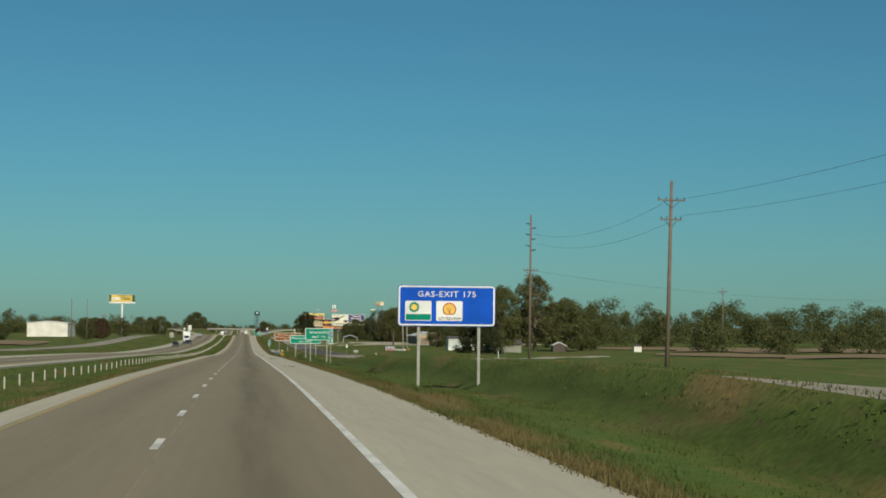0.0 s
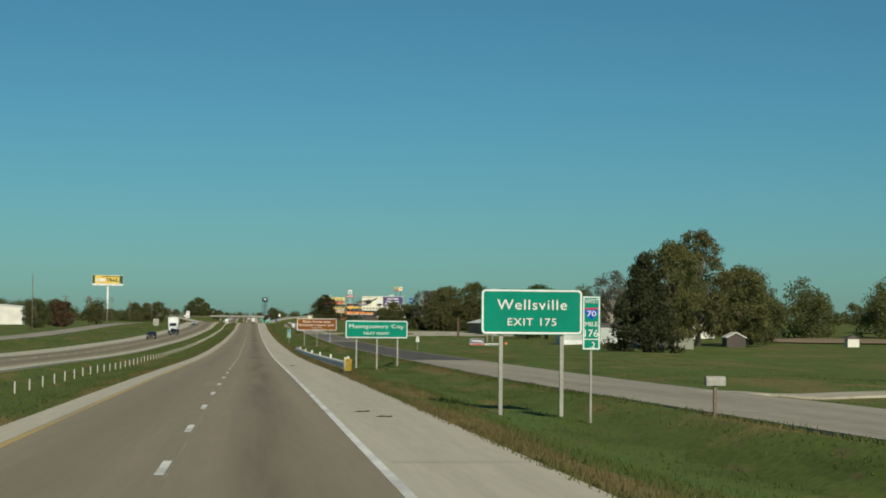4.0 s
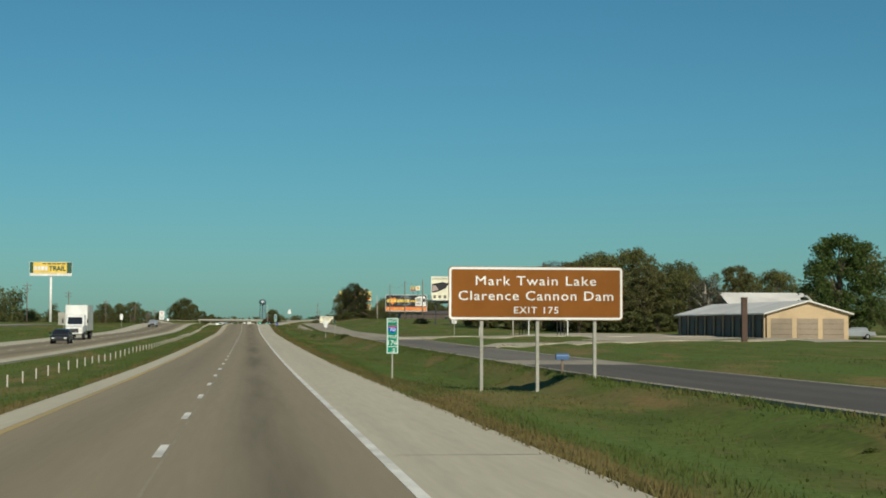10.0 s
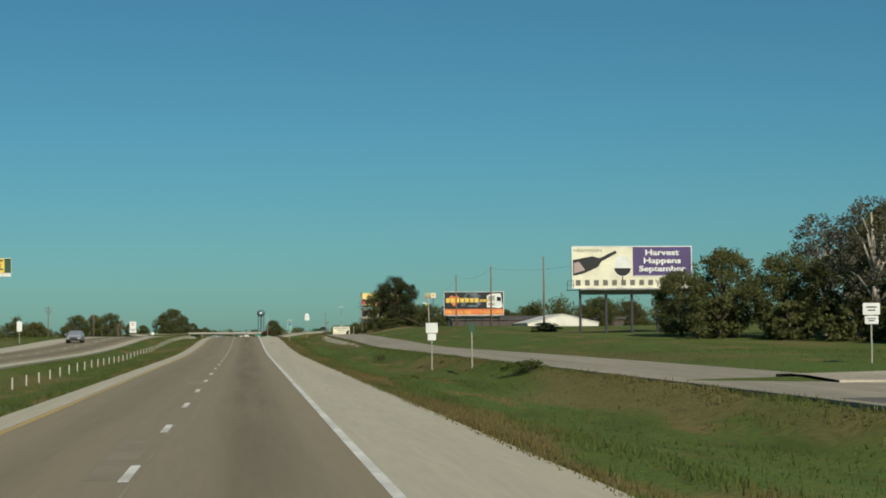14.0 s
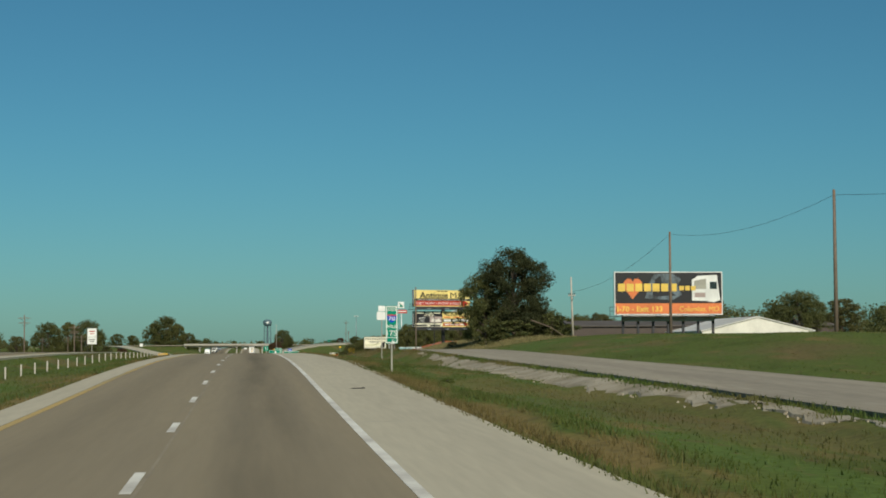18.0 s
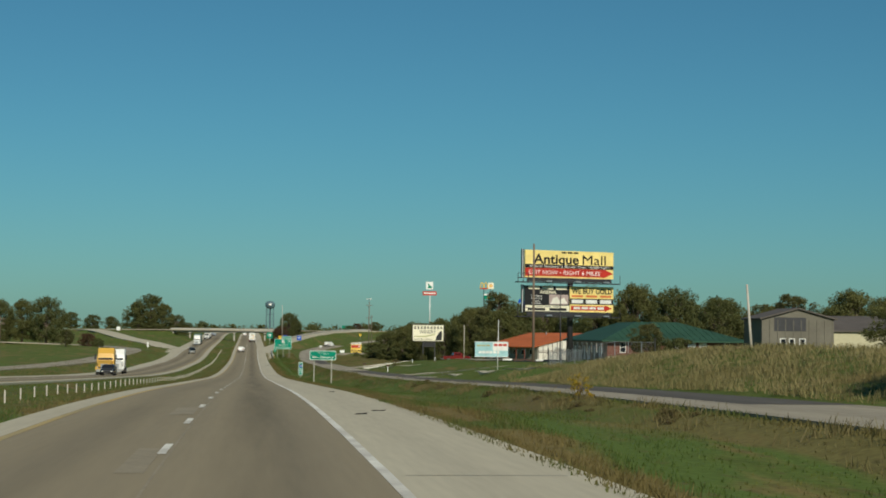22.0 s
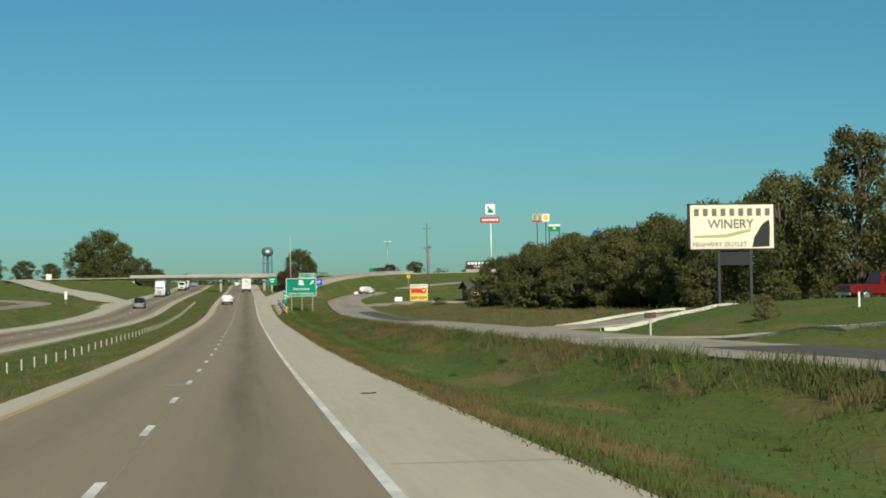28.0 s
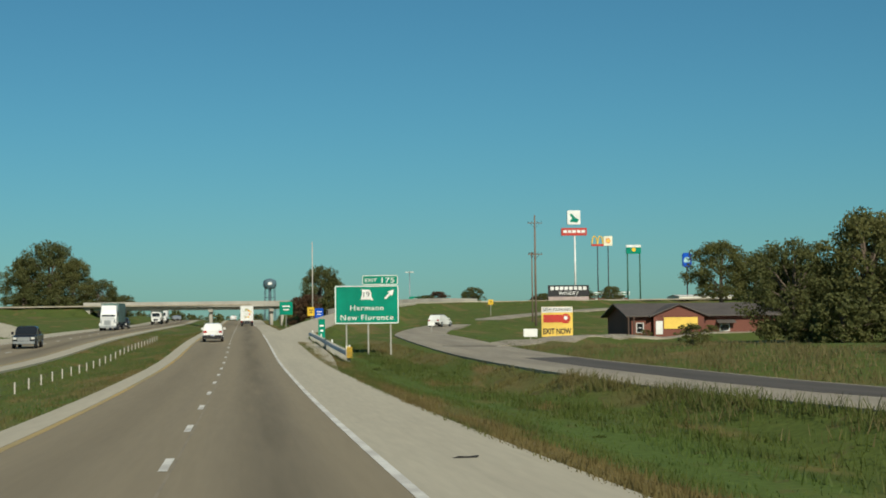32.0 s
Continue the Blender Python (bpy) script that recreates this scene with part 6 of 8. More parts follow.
carport = thing("carport", "open carport of white tube frames with a dark teal tin roof", "carport")
cx, cy, cz = 36.2, 600.8, ground_z(36.2, 600.8)
for k, y in enumerate((600.8, 603.2, 605.6, 608)):
    pts = [(-2.4, 0), (-2.4, 1.75), (-2.15, 2.05), (0, 2.75), (2.15, 2.05), (2.4, 1.75), (2.4, 0)]
    m = Mesh()
    for (a, b), (c, d) in zip(pts, pts[1:]):
        m.tube((cx + a, y, cz + b), (cx + c, y, cz + d), 0.07 if k == 0 else 0.05, n=6)
    part("frame_hoop", m, SIGN_W if k == 0 else STEEL_DARK, carport)
m = Mesh()
m.extrude([(cx - 2.3, cz + 2.1), (cx, cz + 2.83), (cx, cz + 2.88), (cx - 2.35, cz + 2.15)], "y", 600.95, 608.2)
m.extrude([(cx + 2.3, cz + 2.1), (cx, cz + 2.83), (cx, cz + 2.88), (cx + 2.35, cz + 2.15)], "y", 600.95, 608.2)
part("tin_roof", m, TEALTIN, carport)
utility_pole(31.9, 601, 4.4, ((0.15, 0.9),), PALEPOLE, 0, 0.1, "short white yard light pole", False)

gable_house("long_building", "low dark-roofed building behind the billboard", 52, 96, 985, 1000, 0.6, 2.7, 3.6, WALL_BROWN_SHADE, ROOF_GREY, "x")
gable_house("quonset_building", "low white metal building behind the billboard", 67.5, 84.8, 962, 986, 0.9, 1.6, 3.7, WALL_WHITE, ROOF_WHITE, "y", 0.2)

shed = gable_house("workshop", "grey-green metal workshop with a dark roof", 56, 64.2, 1050, 1057, -0.1, 3.0, 4.1, WALL_DRAB, ROOF_GREY, "y", 0.3)
door(shed, 59.2, 1.7, 3.6, 1.5, 1050, STEEL_DARK, "sign_panel")
for x in (58.4, 59.4, 60.6):
    window(shed, x, -0.1, 0.7, 1.0, 1049.99, SIGN_W, GLASS, False)
gable_house("workshop_annex", "pale annex with brown roof beside the workshop", 64.3, 73, 1052, 1070, -0.1, 1.7, 3.4, WALL_CREAM, ROOF_GREY, "x", 0.3)

shop = thing("restaurant", "long brick building with a dark green metal roof", "building")
sx0, sx1, sy0, sy1, sb, se, sa = 53.2, 74.0, 1120.0, 1151.0, -2.45, 0.3, 3.2
part("front_wall", Mesh().box(sx0, sy0, sb - 0.6, sx1, sy0 + 0.2, se), WALL_BRICK, shop)
part("back_wall", Mesh().box(sx0, sy1 - 0.2, sb - 0.6, sx1, sy1, se), WALL_BRICK, shop)
part("end_wall", Mesh().box(sx0, sy0 + 0.2, sb - 0.9, sx0 + 0.2, sy1 - 0.2, se), WALL_STONE, shop)
part("end_wall", Mesh().box(sx1 - 0.2, sy0 + 0.2, sb - 0.6, sx1, sy1 - 0.2, se), WALL_BRICK, shop)
hm = sy0 + 12.0
hip = [(sx0 - 1, sy0 - 1, se), (sx1 + 1, sy0 - 1, se), (sx1 + 1, sy1 + 1, se), (sx0 - 1, sy1 + 1, se), (sx0 + 7.0, hm, sa), (sx1 - 7.0, hm, sa), (sx0 + 7.0, sy1 - 6, sa), (sx1 - 7.0, sy1 - 6, sa)]
part("hip_roof", Mesh().add(hip + [(a, b, se - 0.2) for a, b, _ in hip[:4]], [(0, 1, 5, 4), (1, 2, 7, 5), (2, 3, 6, 7), (3, 0, 4, 6), (4, 5, 7, 6), (0, 8, 9, 1), (1, 9, 10, 2), (2, 10, 11, 3), (3, 11, 8, 0), (8, 11, 10, 9)]), ROOF_GREEN, shop)
for k in range(22):
    x = sx0 - 0.6 + k
    lo, hi = (x, sy0 - 0.98, se + 0.03), (min(max(x, sx0 + 7.0), sx1 - 7.0), hm, sa + 0.03)
    u = min(1.0, (x - sx0 + 1) / 8.0, (sx1 + 1 - x) / 8.0)
    top = (x, lo[1] + (hi[1] - lo[1]) * u, lo[2] + (hi[2] - lo[2]) * u)
    part("roof_seam", Mesh().tube(lo, top, 0.025, n=4), ROOF_GREEN, shop)
for x in (55.6, 63.6, 71.6):
    window(shop, x, -1.55, 0.95, 1.65, sy0 - 0.01)
for x in (66.2, 67.9):
    door(shop, x, -2.0, 1.15, 2.05, sy0 - 0.01, SIGN_W, "white_door")
part("plinth", Mesh().box(sx0, sy0 - 0.06, sb - 0.6, sx1, sy0 - 0.003, sb + 0.35), CONCRETE, shop)
for k in range(7):
    y = 1123.0 + 4.0 * k
    win = part("end_window", Mesh().box(sx0 - 0.06, y, -1.7, sx0 - 0.003, y + 1.2, -0.1), SIGN_W, shop)
    part("pane", Mesh().box(sx0 - 0.08, y + 0.12, -1.58, sx0 - 0.061, y + 1.08, -0.22), GLASS, win)
    part("end_door", Mesh().box(sx0 - 0.07, y + 2.1, -2.75, sx0 - 0.003, y + 2.75, -0.65, 0.01), SIGN_W, shop, "white door in the end wall")
for k in range(10):
    part("wall_rib", Mesh().box(55.98 + 0.89 * k, 1049.94, -0.3, 56.05 + 0.89 * k, 1049.992, 2.95), WALL_DRAB, shed)
part("roof_vent", Mesh().extrude([(61.0, 2.4), (63.2, 2.4), (62.1, 3.2)], "y", 1127.5, 1131), ROOF_GREEN, shop)

barn = thing("half_timbered_hall", "white half-timbered hall with an orange shingle roof", "building", m=pose(53.2, 1183, 0, 0, 0, 30))
bw, bd, bz = 15.0, 15.5, -3.35
ze, za, ax = -1.1, 1.25, 11.2
zr_end = 0.95
part("front_wall", Mesh().extrude([(0, bz - 0.7), (bw, bz - 0.7), (bw, zr_end), (ax, za), (0, ze)], "y", 0, 0.2), WALL_WHITE, barn)
part("end_wall", Mesh().box(bw - 0.2, 0.2, bz - 0.7, bw, bd, zr_end), WALL_WHITE, barn)
part("back_wall", Mesh().extrude([(0, bz - 0.7), (bw, bz - 0.7), (bw, zr_end), (ax, za), (0, ze)], "y", bd - 0.2, bd), WALL_GREY, barn)
part("side_wall", Mesh().box(0, 0.2, bz - 0.7, 0.2, bd - 0.2, ze - 0.02), WALL_GREY, barn)
slope = (za - ze) / ax
part("roof_slope", Mesh().extrude([(-1.3, ze - 1.3 * slope + 0.03), (ax, za + 0.03), (ax, za + 0.2), (-1.3, ze - 1.3 * slope + 0.18)], "y", -0.35, bd + 0.6), ROOF_ORANGE, barn)
part("roof_slope", Mesh().extrude([(bw + 0.3, zr_end + 0.0), (ax, za + 0.03), (ax, za + 0.2), (bw + 0.3, zr_end + 0.17)], "y", -0.35, bd + 0.6), ROOF_ORANGE, barn)
for k in range(15):
    x = -1.1 + 0.85 * k
    z = ze + slope * x + 0.2
    part("shingle_course", Mesh().box(x, -0.33, z - 0.015, x + 0.06, bd + 0.58, z + 0.02), ROOF_ORANGE, barn)
zm = bz + 1.05
for z in (zm, zm + 0.3):
    part("timber", Mesh().box(0, -0.05, z, bw, -0.005, z + 0.1), TIMBER, barn)
for k in range(14):
    x = 0.02 + (bw - 0.14) * k / 13
    top = ze + slope * x - 0.08 if x < ax else zr_end + (za - zr_end) * (bw - x) / (bw - ax) - 0.06
    part("timber", Mesh().box(x, -0.045, bz - 0.3, x + 0.1, -0.004, top), TIMBER, barn)
for k, sgn in ((1, 1), (4, -1), (7, 1), (10, -1)):
    x = 0.02 + (bw - 0.14) * k / 13
    part("brace_timber", Mesh().tube((x if sgn > 0 else x + 1.1, -0.03, bz - 0.2), (x + 1.1 if sgn > 0 else x, -0.03, zm), 0.05, n=4), TIMBER, barn)
for k in range(6):
    y = 1.2 + 2.4 * k
    win = part("side_window", Mesh().box(-0.06, y, bz + 0.55, -0.003, y + 1.3, bz + 1.75), SIGN_W, barn)
    part("pane", Mesh().box(-0.08, y + 0.1, bz + 0.65, -0.061, y + 1.2, bz + 1.65), GLASS, win)
for k in range(7):
    part("porch_post", Mesh().box(-1.15, 0.1 + 2.5 * k, bz - 0.8, -1.0, 0.25 + 2.5 * k, ze - 0.22), WALL_RED, barn)
for x, y in ((8.0, 3.0), (9.4, 9.0)):
    part("roof_vent", Mesh().tube((x, y, ze + slope * x), (x, y, ze + slope * x + 0.75), 0.12, n=8), STEEL, barn)

lodge = gable_house("roadside_lodge", "red-brown wooden roadside lodge with grey shingle roof", 49.0, 68, 1475, 1489, -6.0, -3.2, -1.7, WALL_RED, ROOF_GREY, "x", 0.8)
part("porch_gable", Mesh().extrude([(51.6, -3.3), (58.6, -3.3), (55.1, -1.9)], "y", 1474.0, 1474.3), WALL_RED, lodge)
for sx in (-1, 1):
    part("porch_roof", Mesh().extrude([(55.1, -1.85), (55.1 + sx * 3.9, -3.4), (55.1 + sx * 3.9, -3.25), (55.1, -1.7)], "y", 1473.6, 1480), ROOF_GREY, lodge)
part("porch_wall", Mesh().box(51.8, 1474.05, -6.3, 58.4, 1474.25, -3.3), WALL_RED, lodge)
part("yellow_panel", Mesh().box(53.1, 1473.94, -4.9, 57.5, 1474.04, -3.45), YELLOW, lodge, "plain yellow sign panel")
door(lodge, 52.5, -5.6, 0.9, 1.7, 1474.04, SIGN_W, "white_door")
window(lodge, 50.2, -5.4, 1.0, 1.3, 1474.99, SIGN_W)
window(lodge, 61.3, -5.3, 1.3, 0.95, 1474.99, SIGN_W, GLASS, False)
part("window_awning", Mesh().extrude([(1473.9, -4.25), (1475.0, -3.9), (1475.0, -3.8), (1473.9, -4.15)], "x", 60.2, 62.6), ROOF_GREY, lodge)
for x in (48.5, 49.2):
    part("porch_post", Mesh().box(x - 0.08, 1473.9, -6.4, x + 0.08, 1474.06, -3.3), TIMBER, lodge)

station = thing("filling_station", "white filling station canopy on columns with a kiosk", "building", m=pose(128, 1855, 0))
gz = ground_z(128, 1855)
part("canopy", Mesh().box(-7, -4, gz + 4.6, 6, 5, gz + 5.6), SIGN_W, station)
part("canopy_stripe", Mesh().box(-7.04, -4.05, gz + 4.9, 6.04, -4.003, gz + 5.2), SIGN_G, station)
for x in (-5.5, -1, 4):
    part("column", Mesh().box(x - 0.3, -2, gz - 0.5, x + 0.3, -1.4, gz + 4.6), SIGN_W, station)
    part("pump", Mesh().box(x + 0.6, -2.1, gz - 0.3, x + 1.3, -1.4, gz + 1.8, 0.1), RED, station)
part("kiosk", Mesh().box(-6, 9, gz - 0.5, 8, 16, gz + 3.8), WALL_BRICK, station)
part("kiosk_glass", Mesh().box(-5, 8.94, gz + 0.6, 5, 8.99, gz + 2.8), GLASS, station)
gable_house("flat_store", "low white store near the filling station", 150, 176, 1845, 1862, 2.0, 6.0, 6.6, WALL_WHITE, ROOF_WHITE, "x", 0.2)
gable_house("brown_store", "low brown store with a pale fascia", 100, 116, 1846, 1858, 2.0, 5.4, 6.6, WALL_BRICK, ROOF_GREY, "x", 0.4)

# ---- overpass ----
over = thing("overpass", "low concrete girder overpass across both carriageways", "bridge")
zt = 1.85
part("deck", Mesh().box(-35, 1655, zt - 0.55, 9.5, 1665, zt), CONCRETE, over)
for y in (1654.7, 1664.98):
    part("parapet", Mesh().box(-36, y, zt - 0.55, 10.5, y + 0.3, zt + 0.68), CONCRETE, over)
for k in range(5):
    part("girder", Mesh().box(-34, 1655.6 + 2.1 * k, zt - 1.15, 8.6, 1656.1 + 2.1 * k, zt - 0.552), CONCRETE, over)
for x in (-27.5, -7.6, 6.2):
    g = ground_z(x, 1660)
    bent = part("bent_cap", Mesh().box(x - 0.5, 1655.4, zt - 1.7, x + 0.5, 1664.6, zt - 1.152), CONCRETE, over)
    for y in (1656.6, 1660, 1663.4):
        part("column", Mesh().tube((x, y, g - 1.5), (x, y, zt - 1.7), 0.42, 0.42, 12), CONCRETE, bent, smooth=True)
for x in (-36, 8.7):
    part("abutment", Mesh().box(x - 0.4, 1655.02, ground_z(x, 1660) - 2.5, x + 1.4, 1664.9, zt - 0.56), CONCRETE, over)

# ---- water tower ----
tower = thing("water_tower", "blue-grey water tower with a rounded tank on slender legs", "water tower", m=pose(14.5, 2232, 0))
g = ground_z(14.5, 2232)
prof = [(0.0, 25.6), (1.3, 25.45), (2.5, 25.0), (3.4, 24.3), (3.75, 23.4), (3.75, 22.0), (3.4, 20.9), (2.6, 20.1), (1.2, 19.6), (0.0, 19.5)]
m = Mesh()
n = 24
v = [(r * math.cos(2 * math.pi * i / n), r * math.sin(2 * math.pi * i / n), z) for r, z in prof for i in range(n)]
m.add(v, [(a * n + i, a * n + (i + 1) % n, (a + 1) * n + (i + 1) % n, (a + 1) * n + i) for a in range(len(prof) - 1) for i in range(n)])
part("tank", m, TEALPAINT, tower, smooth=True)
for k in range(6):
    a = 2 * math.pi * k / 6 + 0.3
    part("leg", Mesh().tube((3.5 * math.cos(a), 3.5 * math.sin(a), g - 0.5), (3.0 * math.cos(a), 3.0 * math.sin(a), 21.6), 0.22, 0.2, 8), TEALPAINT, tower)
part("riser", Mesh().tube((0, 0, g - 0.5), (0, 0, 19.8), 0.4, 0.4, 12), TEALPAINT, tower)
for z in (9, 15):
    pts = [(3.25 * math.cos(2 * math.pi * k / 6 + 0.3), 3.25 * math.sin(2 * math.pi * k / 6 + 0.3), z) for k in range(7)]
    for p, q in zip(pts, pts[1:]):
        part("strut", Mesh().tube(p, q, 0.12, n=5), TEALPAINT, tower)
part("tank_emblem", Mesh().disc(0, 22.7, 0.8, -3.9, -3.4, sx=1.6), SIGN_W, tower)


# ---- trees ----
tree_kind("oak", "broadleaf_tree", "broad green roadside tree with uneven rounded crown", "tree", LEAF_A, 3, 12, 11, 0.14, "round", 78, 16123, 0.207)
tree_kind("dark", "broadleaf_tree", "dense dark green tree with a rounded crown", "tree", LEAF_B, 5, 12, 11, 0.10, "round", 84, 17363, 0.207)
tree_kind("cedar", "cedar_tree", "broad dark brownish-green cedar with foliage to the ground", "tree", LEAF_D, 8, 12, 11, 0.02, "cone", 105, 18604, 0.207)
tree_kind("bright", "maple_tree", "bright green maple with a full rounded crown", "tree", LEAF_E, 11, 12, 10, 0.08, "round", 81, 16123, 0.207)
tree_kind("autumn", "broadleaf_tree", "tall tree with thin olive and yellowing foliage", "tree", LEAF_C, 13, 14, 9, 0.12, "tall", 69, 12899, 0.207)
tree_kind("grey", "sycamore_tree", "sparse grey-leaved tree with pale bare branches", "tree", LEAF_G, 17, 14, 9, 0.25, "tall", 54, 5705, 0.185, PALEBARK)
tree_kind("russet", "broadleaf_tree", "small russet brown autumn tree", "tree", LEAF_F, 19, 9, 8, 0.06, "round", 60, 10417, 0.2)
tree_kind("pine", "pine_tree", "large dark pine with open layered crown and visible limbs", "tree", LEAF_D, 23, 11, 10, 0.16, "round", 70, 30000, 0.145)
tree_kind("bush", "shrub", "dense dark green roadside shrub", "shrub", LEAF_B, 29, 3.5, 4.0, 0.0, "round", 39, 4216, 0.155)
tree_kind("weed", "shrub", "olive green roadside shrub", "shrub", LEAF_A, 31, 2.2, 2.6, 0.0, "round", 30, 2800, 0.085)

for key, x, y, h, w in (
        ("cedar", 51.5, 381, 13.6, 10.6), ("oak", 59, 398, 15.5, 9.5), ("autumn", 74, 440, 20, 11), ("oak", 83, 446, 14, 12), ("dark", 92, 470, 12, 11),
        ("grey", 66, 472, 14, 9), ("dark", 58, 520, 7.0, 8), ("autumn", 63, 526, 9.2, 9.5), ("oak", 70, 522, 9.8, 10), ("dark", 77, 530, 10, 10), ("oak", 85, 520, 12, 11), ("autumn", 93, 530, 13, 10),
        ("bright", 74.3, 605, 13.2, 11), ("oak", 86, 612, 9, 9), ("dark", 95, 606, 10, 10), ("oak", 104, 625, 11, 11), ("autumn", 108, 660, 11, 10),
        ("oak", 70.5, 705, 15.0, 12), ("autumn", 62, 712, 13, 9), ("grey", 57, 716, 12.5, 9), ("dark", 80, 710, 13, 11), ("autumn", 88, 700, 12, 9), ("oak", 97, 705, 11, 10),
        ("grey", 52.5, 690, 12.6, 9), ("oak", 59.5, 684, 13.4, 12), ("autumn", 54, 674, 9.5, 8), ("autumn", 66, 678, 11.5, 8.5), ("oak", 72, 676, 10, 9), ("grey", 75, 672, 9.5, 7),
        ("dark", 42.0, 714, 6.6, 6), ("oak", 44.5, 708, 8.3, 7), ("dark", 48.5, 702, 8.0, 7), ("bush", 43, 704, 4.0, 5), ("bush", 47, 696, 3.6, 5), ("bush", 50.5, 690, 4.0, 5), ("dark", 52, 700, 7.6, 7),
        ("bush", 54, 686, 3.8, 6), ("bush", 58, 676, 3.4, 6), ("bush", 62, 672, 3.6, 6), ("bush", 66, 669, 3.2, 6), ("bush", 70, 668, 3.4, 6), ("dark", 63, 690, 8.5, 8), ("dark", 68, 695, 9.5, 9), ("autumn", 57, 698, 12.5, 8), ("bush", 75, 666, 3.4, 6),
        ("bush", 36.2, 757, 1.3, 3.4),
        ("pine", 31.7, 914.6, 11.2, 9.0), ("cedar", 34.4, 917, 5.0, 6.0), ("dark", 28.4, 916, 9.0, 6.6), ("bush", 36.5, 916, 3.0, 5), ("bush", 31.0, 911, 2.4, 5),
        ("dark", 47, 975, 3.6, 6), ("oak", 58, 1010, 5.5, 8), ("dark", 90, 985, 9, 9), ("autumn", 99, 990, 8, 8),
        ("bush", 62.2, 1112, 3.6, 5.0), ("autumn", 51.2, 1084, 5.4, 4.8),
        ("oak", 52, 1225, 11, 9), ("dark", 57, 1232, 13, 10), ("oak", 64, 1240, 15, 11), ("dark", 68.3, 1258, 18.5, 13), ("autumn", 75, 1235, 12, 9), ("oak", 82, 1225, 14.5, 12), ("dark", 90, 1222, 14.5, 12),
        ("oak", 98, 1220, 14, 12), ("autumn", 106, 1216, 13, 9), ("dark", 114, 1214, 12, 10), ("dark", 72, 1227, 17, 12), ("oak", 79, 1217, 16.5, 12), ("dark", 86, 1211, 16, 12), ("oak", 122, 1210, 13, 11), ("dark", 131, 1205, 13, 11), ("autumn", 88, 1180, 11, 8), ("oak", 96, 1172, 11, 9),
        ("dark", 104, 1165, 11, 9), ("oak", 112, 1160, 12, 10), ("autumn", 88, 1140, 11.5, 9), ("oak", 96, 1134, 11.8, 10), ("dark", 81, 1160, 11.8, 10),
        ("dark", 44.5, 1262, 9.5, 8), ("oak", 49.5, 1255, 12.5, 9.5), ("autumn", 55, 1250, 16.5, 10),
        ("bush", 32.6, 1330, 4.6, 6), ("dark", 36, 1320, 7.6, 7), ("oak", 39.5, 1308, 9.0, 7.5), ("dark", 43, 1298, 9.8, 8.5), ("oak", 46.5, 1290, 10.6, 9), ("dark", 51, 1284, 12, 10), ("bush", 38, 1298, 4, 6), ("bush", 42, 1288, 4.2, 6),
        ("bush", 35, 1310, 4.2, 5.5), ("dark", 38.5, 1316, 7.4, 7), ("oak", 42, 1310, 8.8, 8), ("dark", 46, 1306, 10.4, 8), ("autumn", 37.6, 1322, 7.2, 6), ("oak", 44.6, 1318, 9.4, 8), ("autumn", 48, 1278, 9, 7), ("oak", 58, 1290, 13, 11), ("dark", 45, 1276, 9, 9), ("oak", 41, 1287, 8, 8), ("dark", 48.5, 1302, 10.6, 9), ("bush", 44, 1270, 4.5, 6), ("dark", 66, 1300, 12, 10),
        ("dark", 43.6, 1392, 8.6, 7.8), ("oak", 48.6, 1389, 10.4, 9), ("oak", 96.1, 1600, 12.8, 14), ("dark", 105.1, 1606, 10.8, 12), ("dark", 52, 1392, 9.8, 9), ("oak", 58, 1398, 11, 9), ("bush", 43.0, 1386, 2.4, 4), ("bush", 44, 1382, 4, 5), ("bush", 49, 1381, 4, 5), ("dark", 66, 1420, 10, 9),
        ("oak", 71, 1478, 9.5, 9), ("dark", 78, 1490, 10, 10), ("oak", 84, 1500, 9, 9),
        ("dark", 16.8, 1641, 11.9, 9.5), ("cedar", 19.6, 1644, 9.6, 7.5), ("russet", 12.0, 1638, 6.6, 6), ("russet", 14.2, 1634, 5.4, 5.5),
        ("dark", -47.5, 1690, 18.4, 16), ("oak", -41, 1684, 14.0, 11), ("dark", -34.5, 1690, 9.5, 9), ("oak", -54, 1694, 13.5, 11), ("bush", -31, 1688, 4.5, 6), ("dark", -30, 1700, 6.0, 6), ("oak", -85, 1700, 8.5, 9), ("dark", -95, 1690, 7.5, 9), ("dark", -76, 1712, 7.5, 8), ("oak", -68, 1722, 6.5, 8), ("bush", -52, 1677, 4.5, 8), ("bush", -44, 1676, 5.0, 8), ("bush", -37, 1678, 4.2, 7),
        ("dark", -53.5, 594, 7.8, 6.5), ("russet", -52, 640, 7.4, 7), ("dark", -55.5, 655, 8, 7), ("dark", -76, 548, 6, 7), ("autumn", -47, 690, 7, 7),
        ("dark", -71, 1480, 17, 13), ("oak", -80, 1486, 15.5, 12), ("dark", -89, 1490, 16.5, 13), ("autumn", -60, 1440, 6, 6), ("russet", -54, 1450, 4.5, 6), ("bush", -50, 1445, 3.0, 4),
        ("oak", -98, 1380, 11, 10), ("dark", -108, 1370, 12, 11), ("autumn", -70, 1240, 9, 8), ("dark", -78, 1235, 9, 8), ("dark", -86, 1080, 9, 9), ("oak", -62, 1075, 8, 8), ("dark", -95, 1060, 10, 10),
        ("dark", 60, 1712, 5, 6), ("russet", 52, 1722, 4, 6), ("bush", 48, 1716, 3, 6), ("dark", 98, 1760, 6, 8), ("oak", 110, 1772, 6, 8), ("bush", 86, 1752, 4, 7)):
    plant(key, x, y, h, w, turn=(x * 37 + y * 11) % 360)
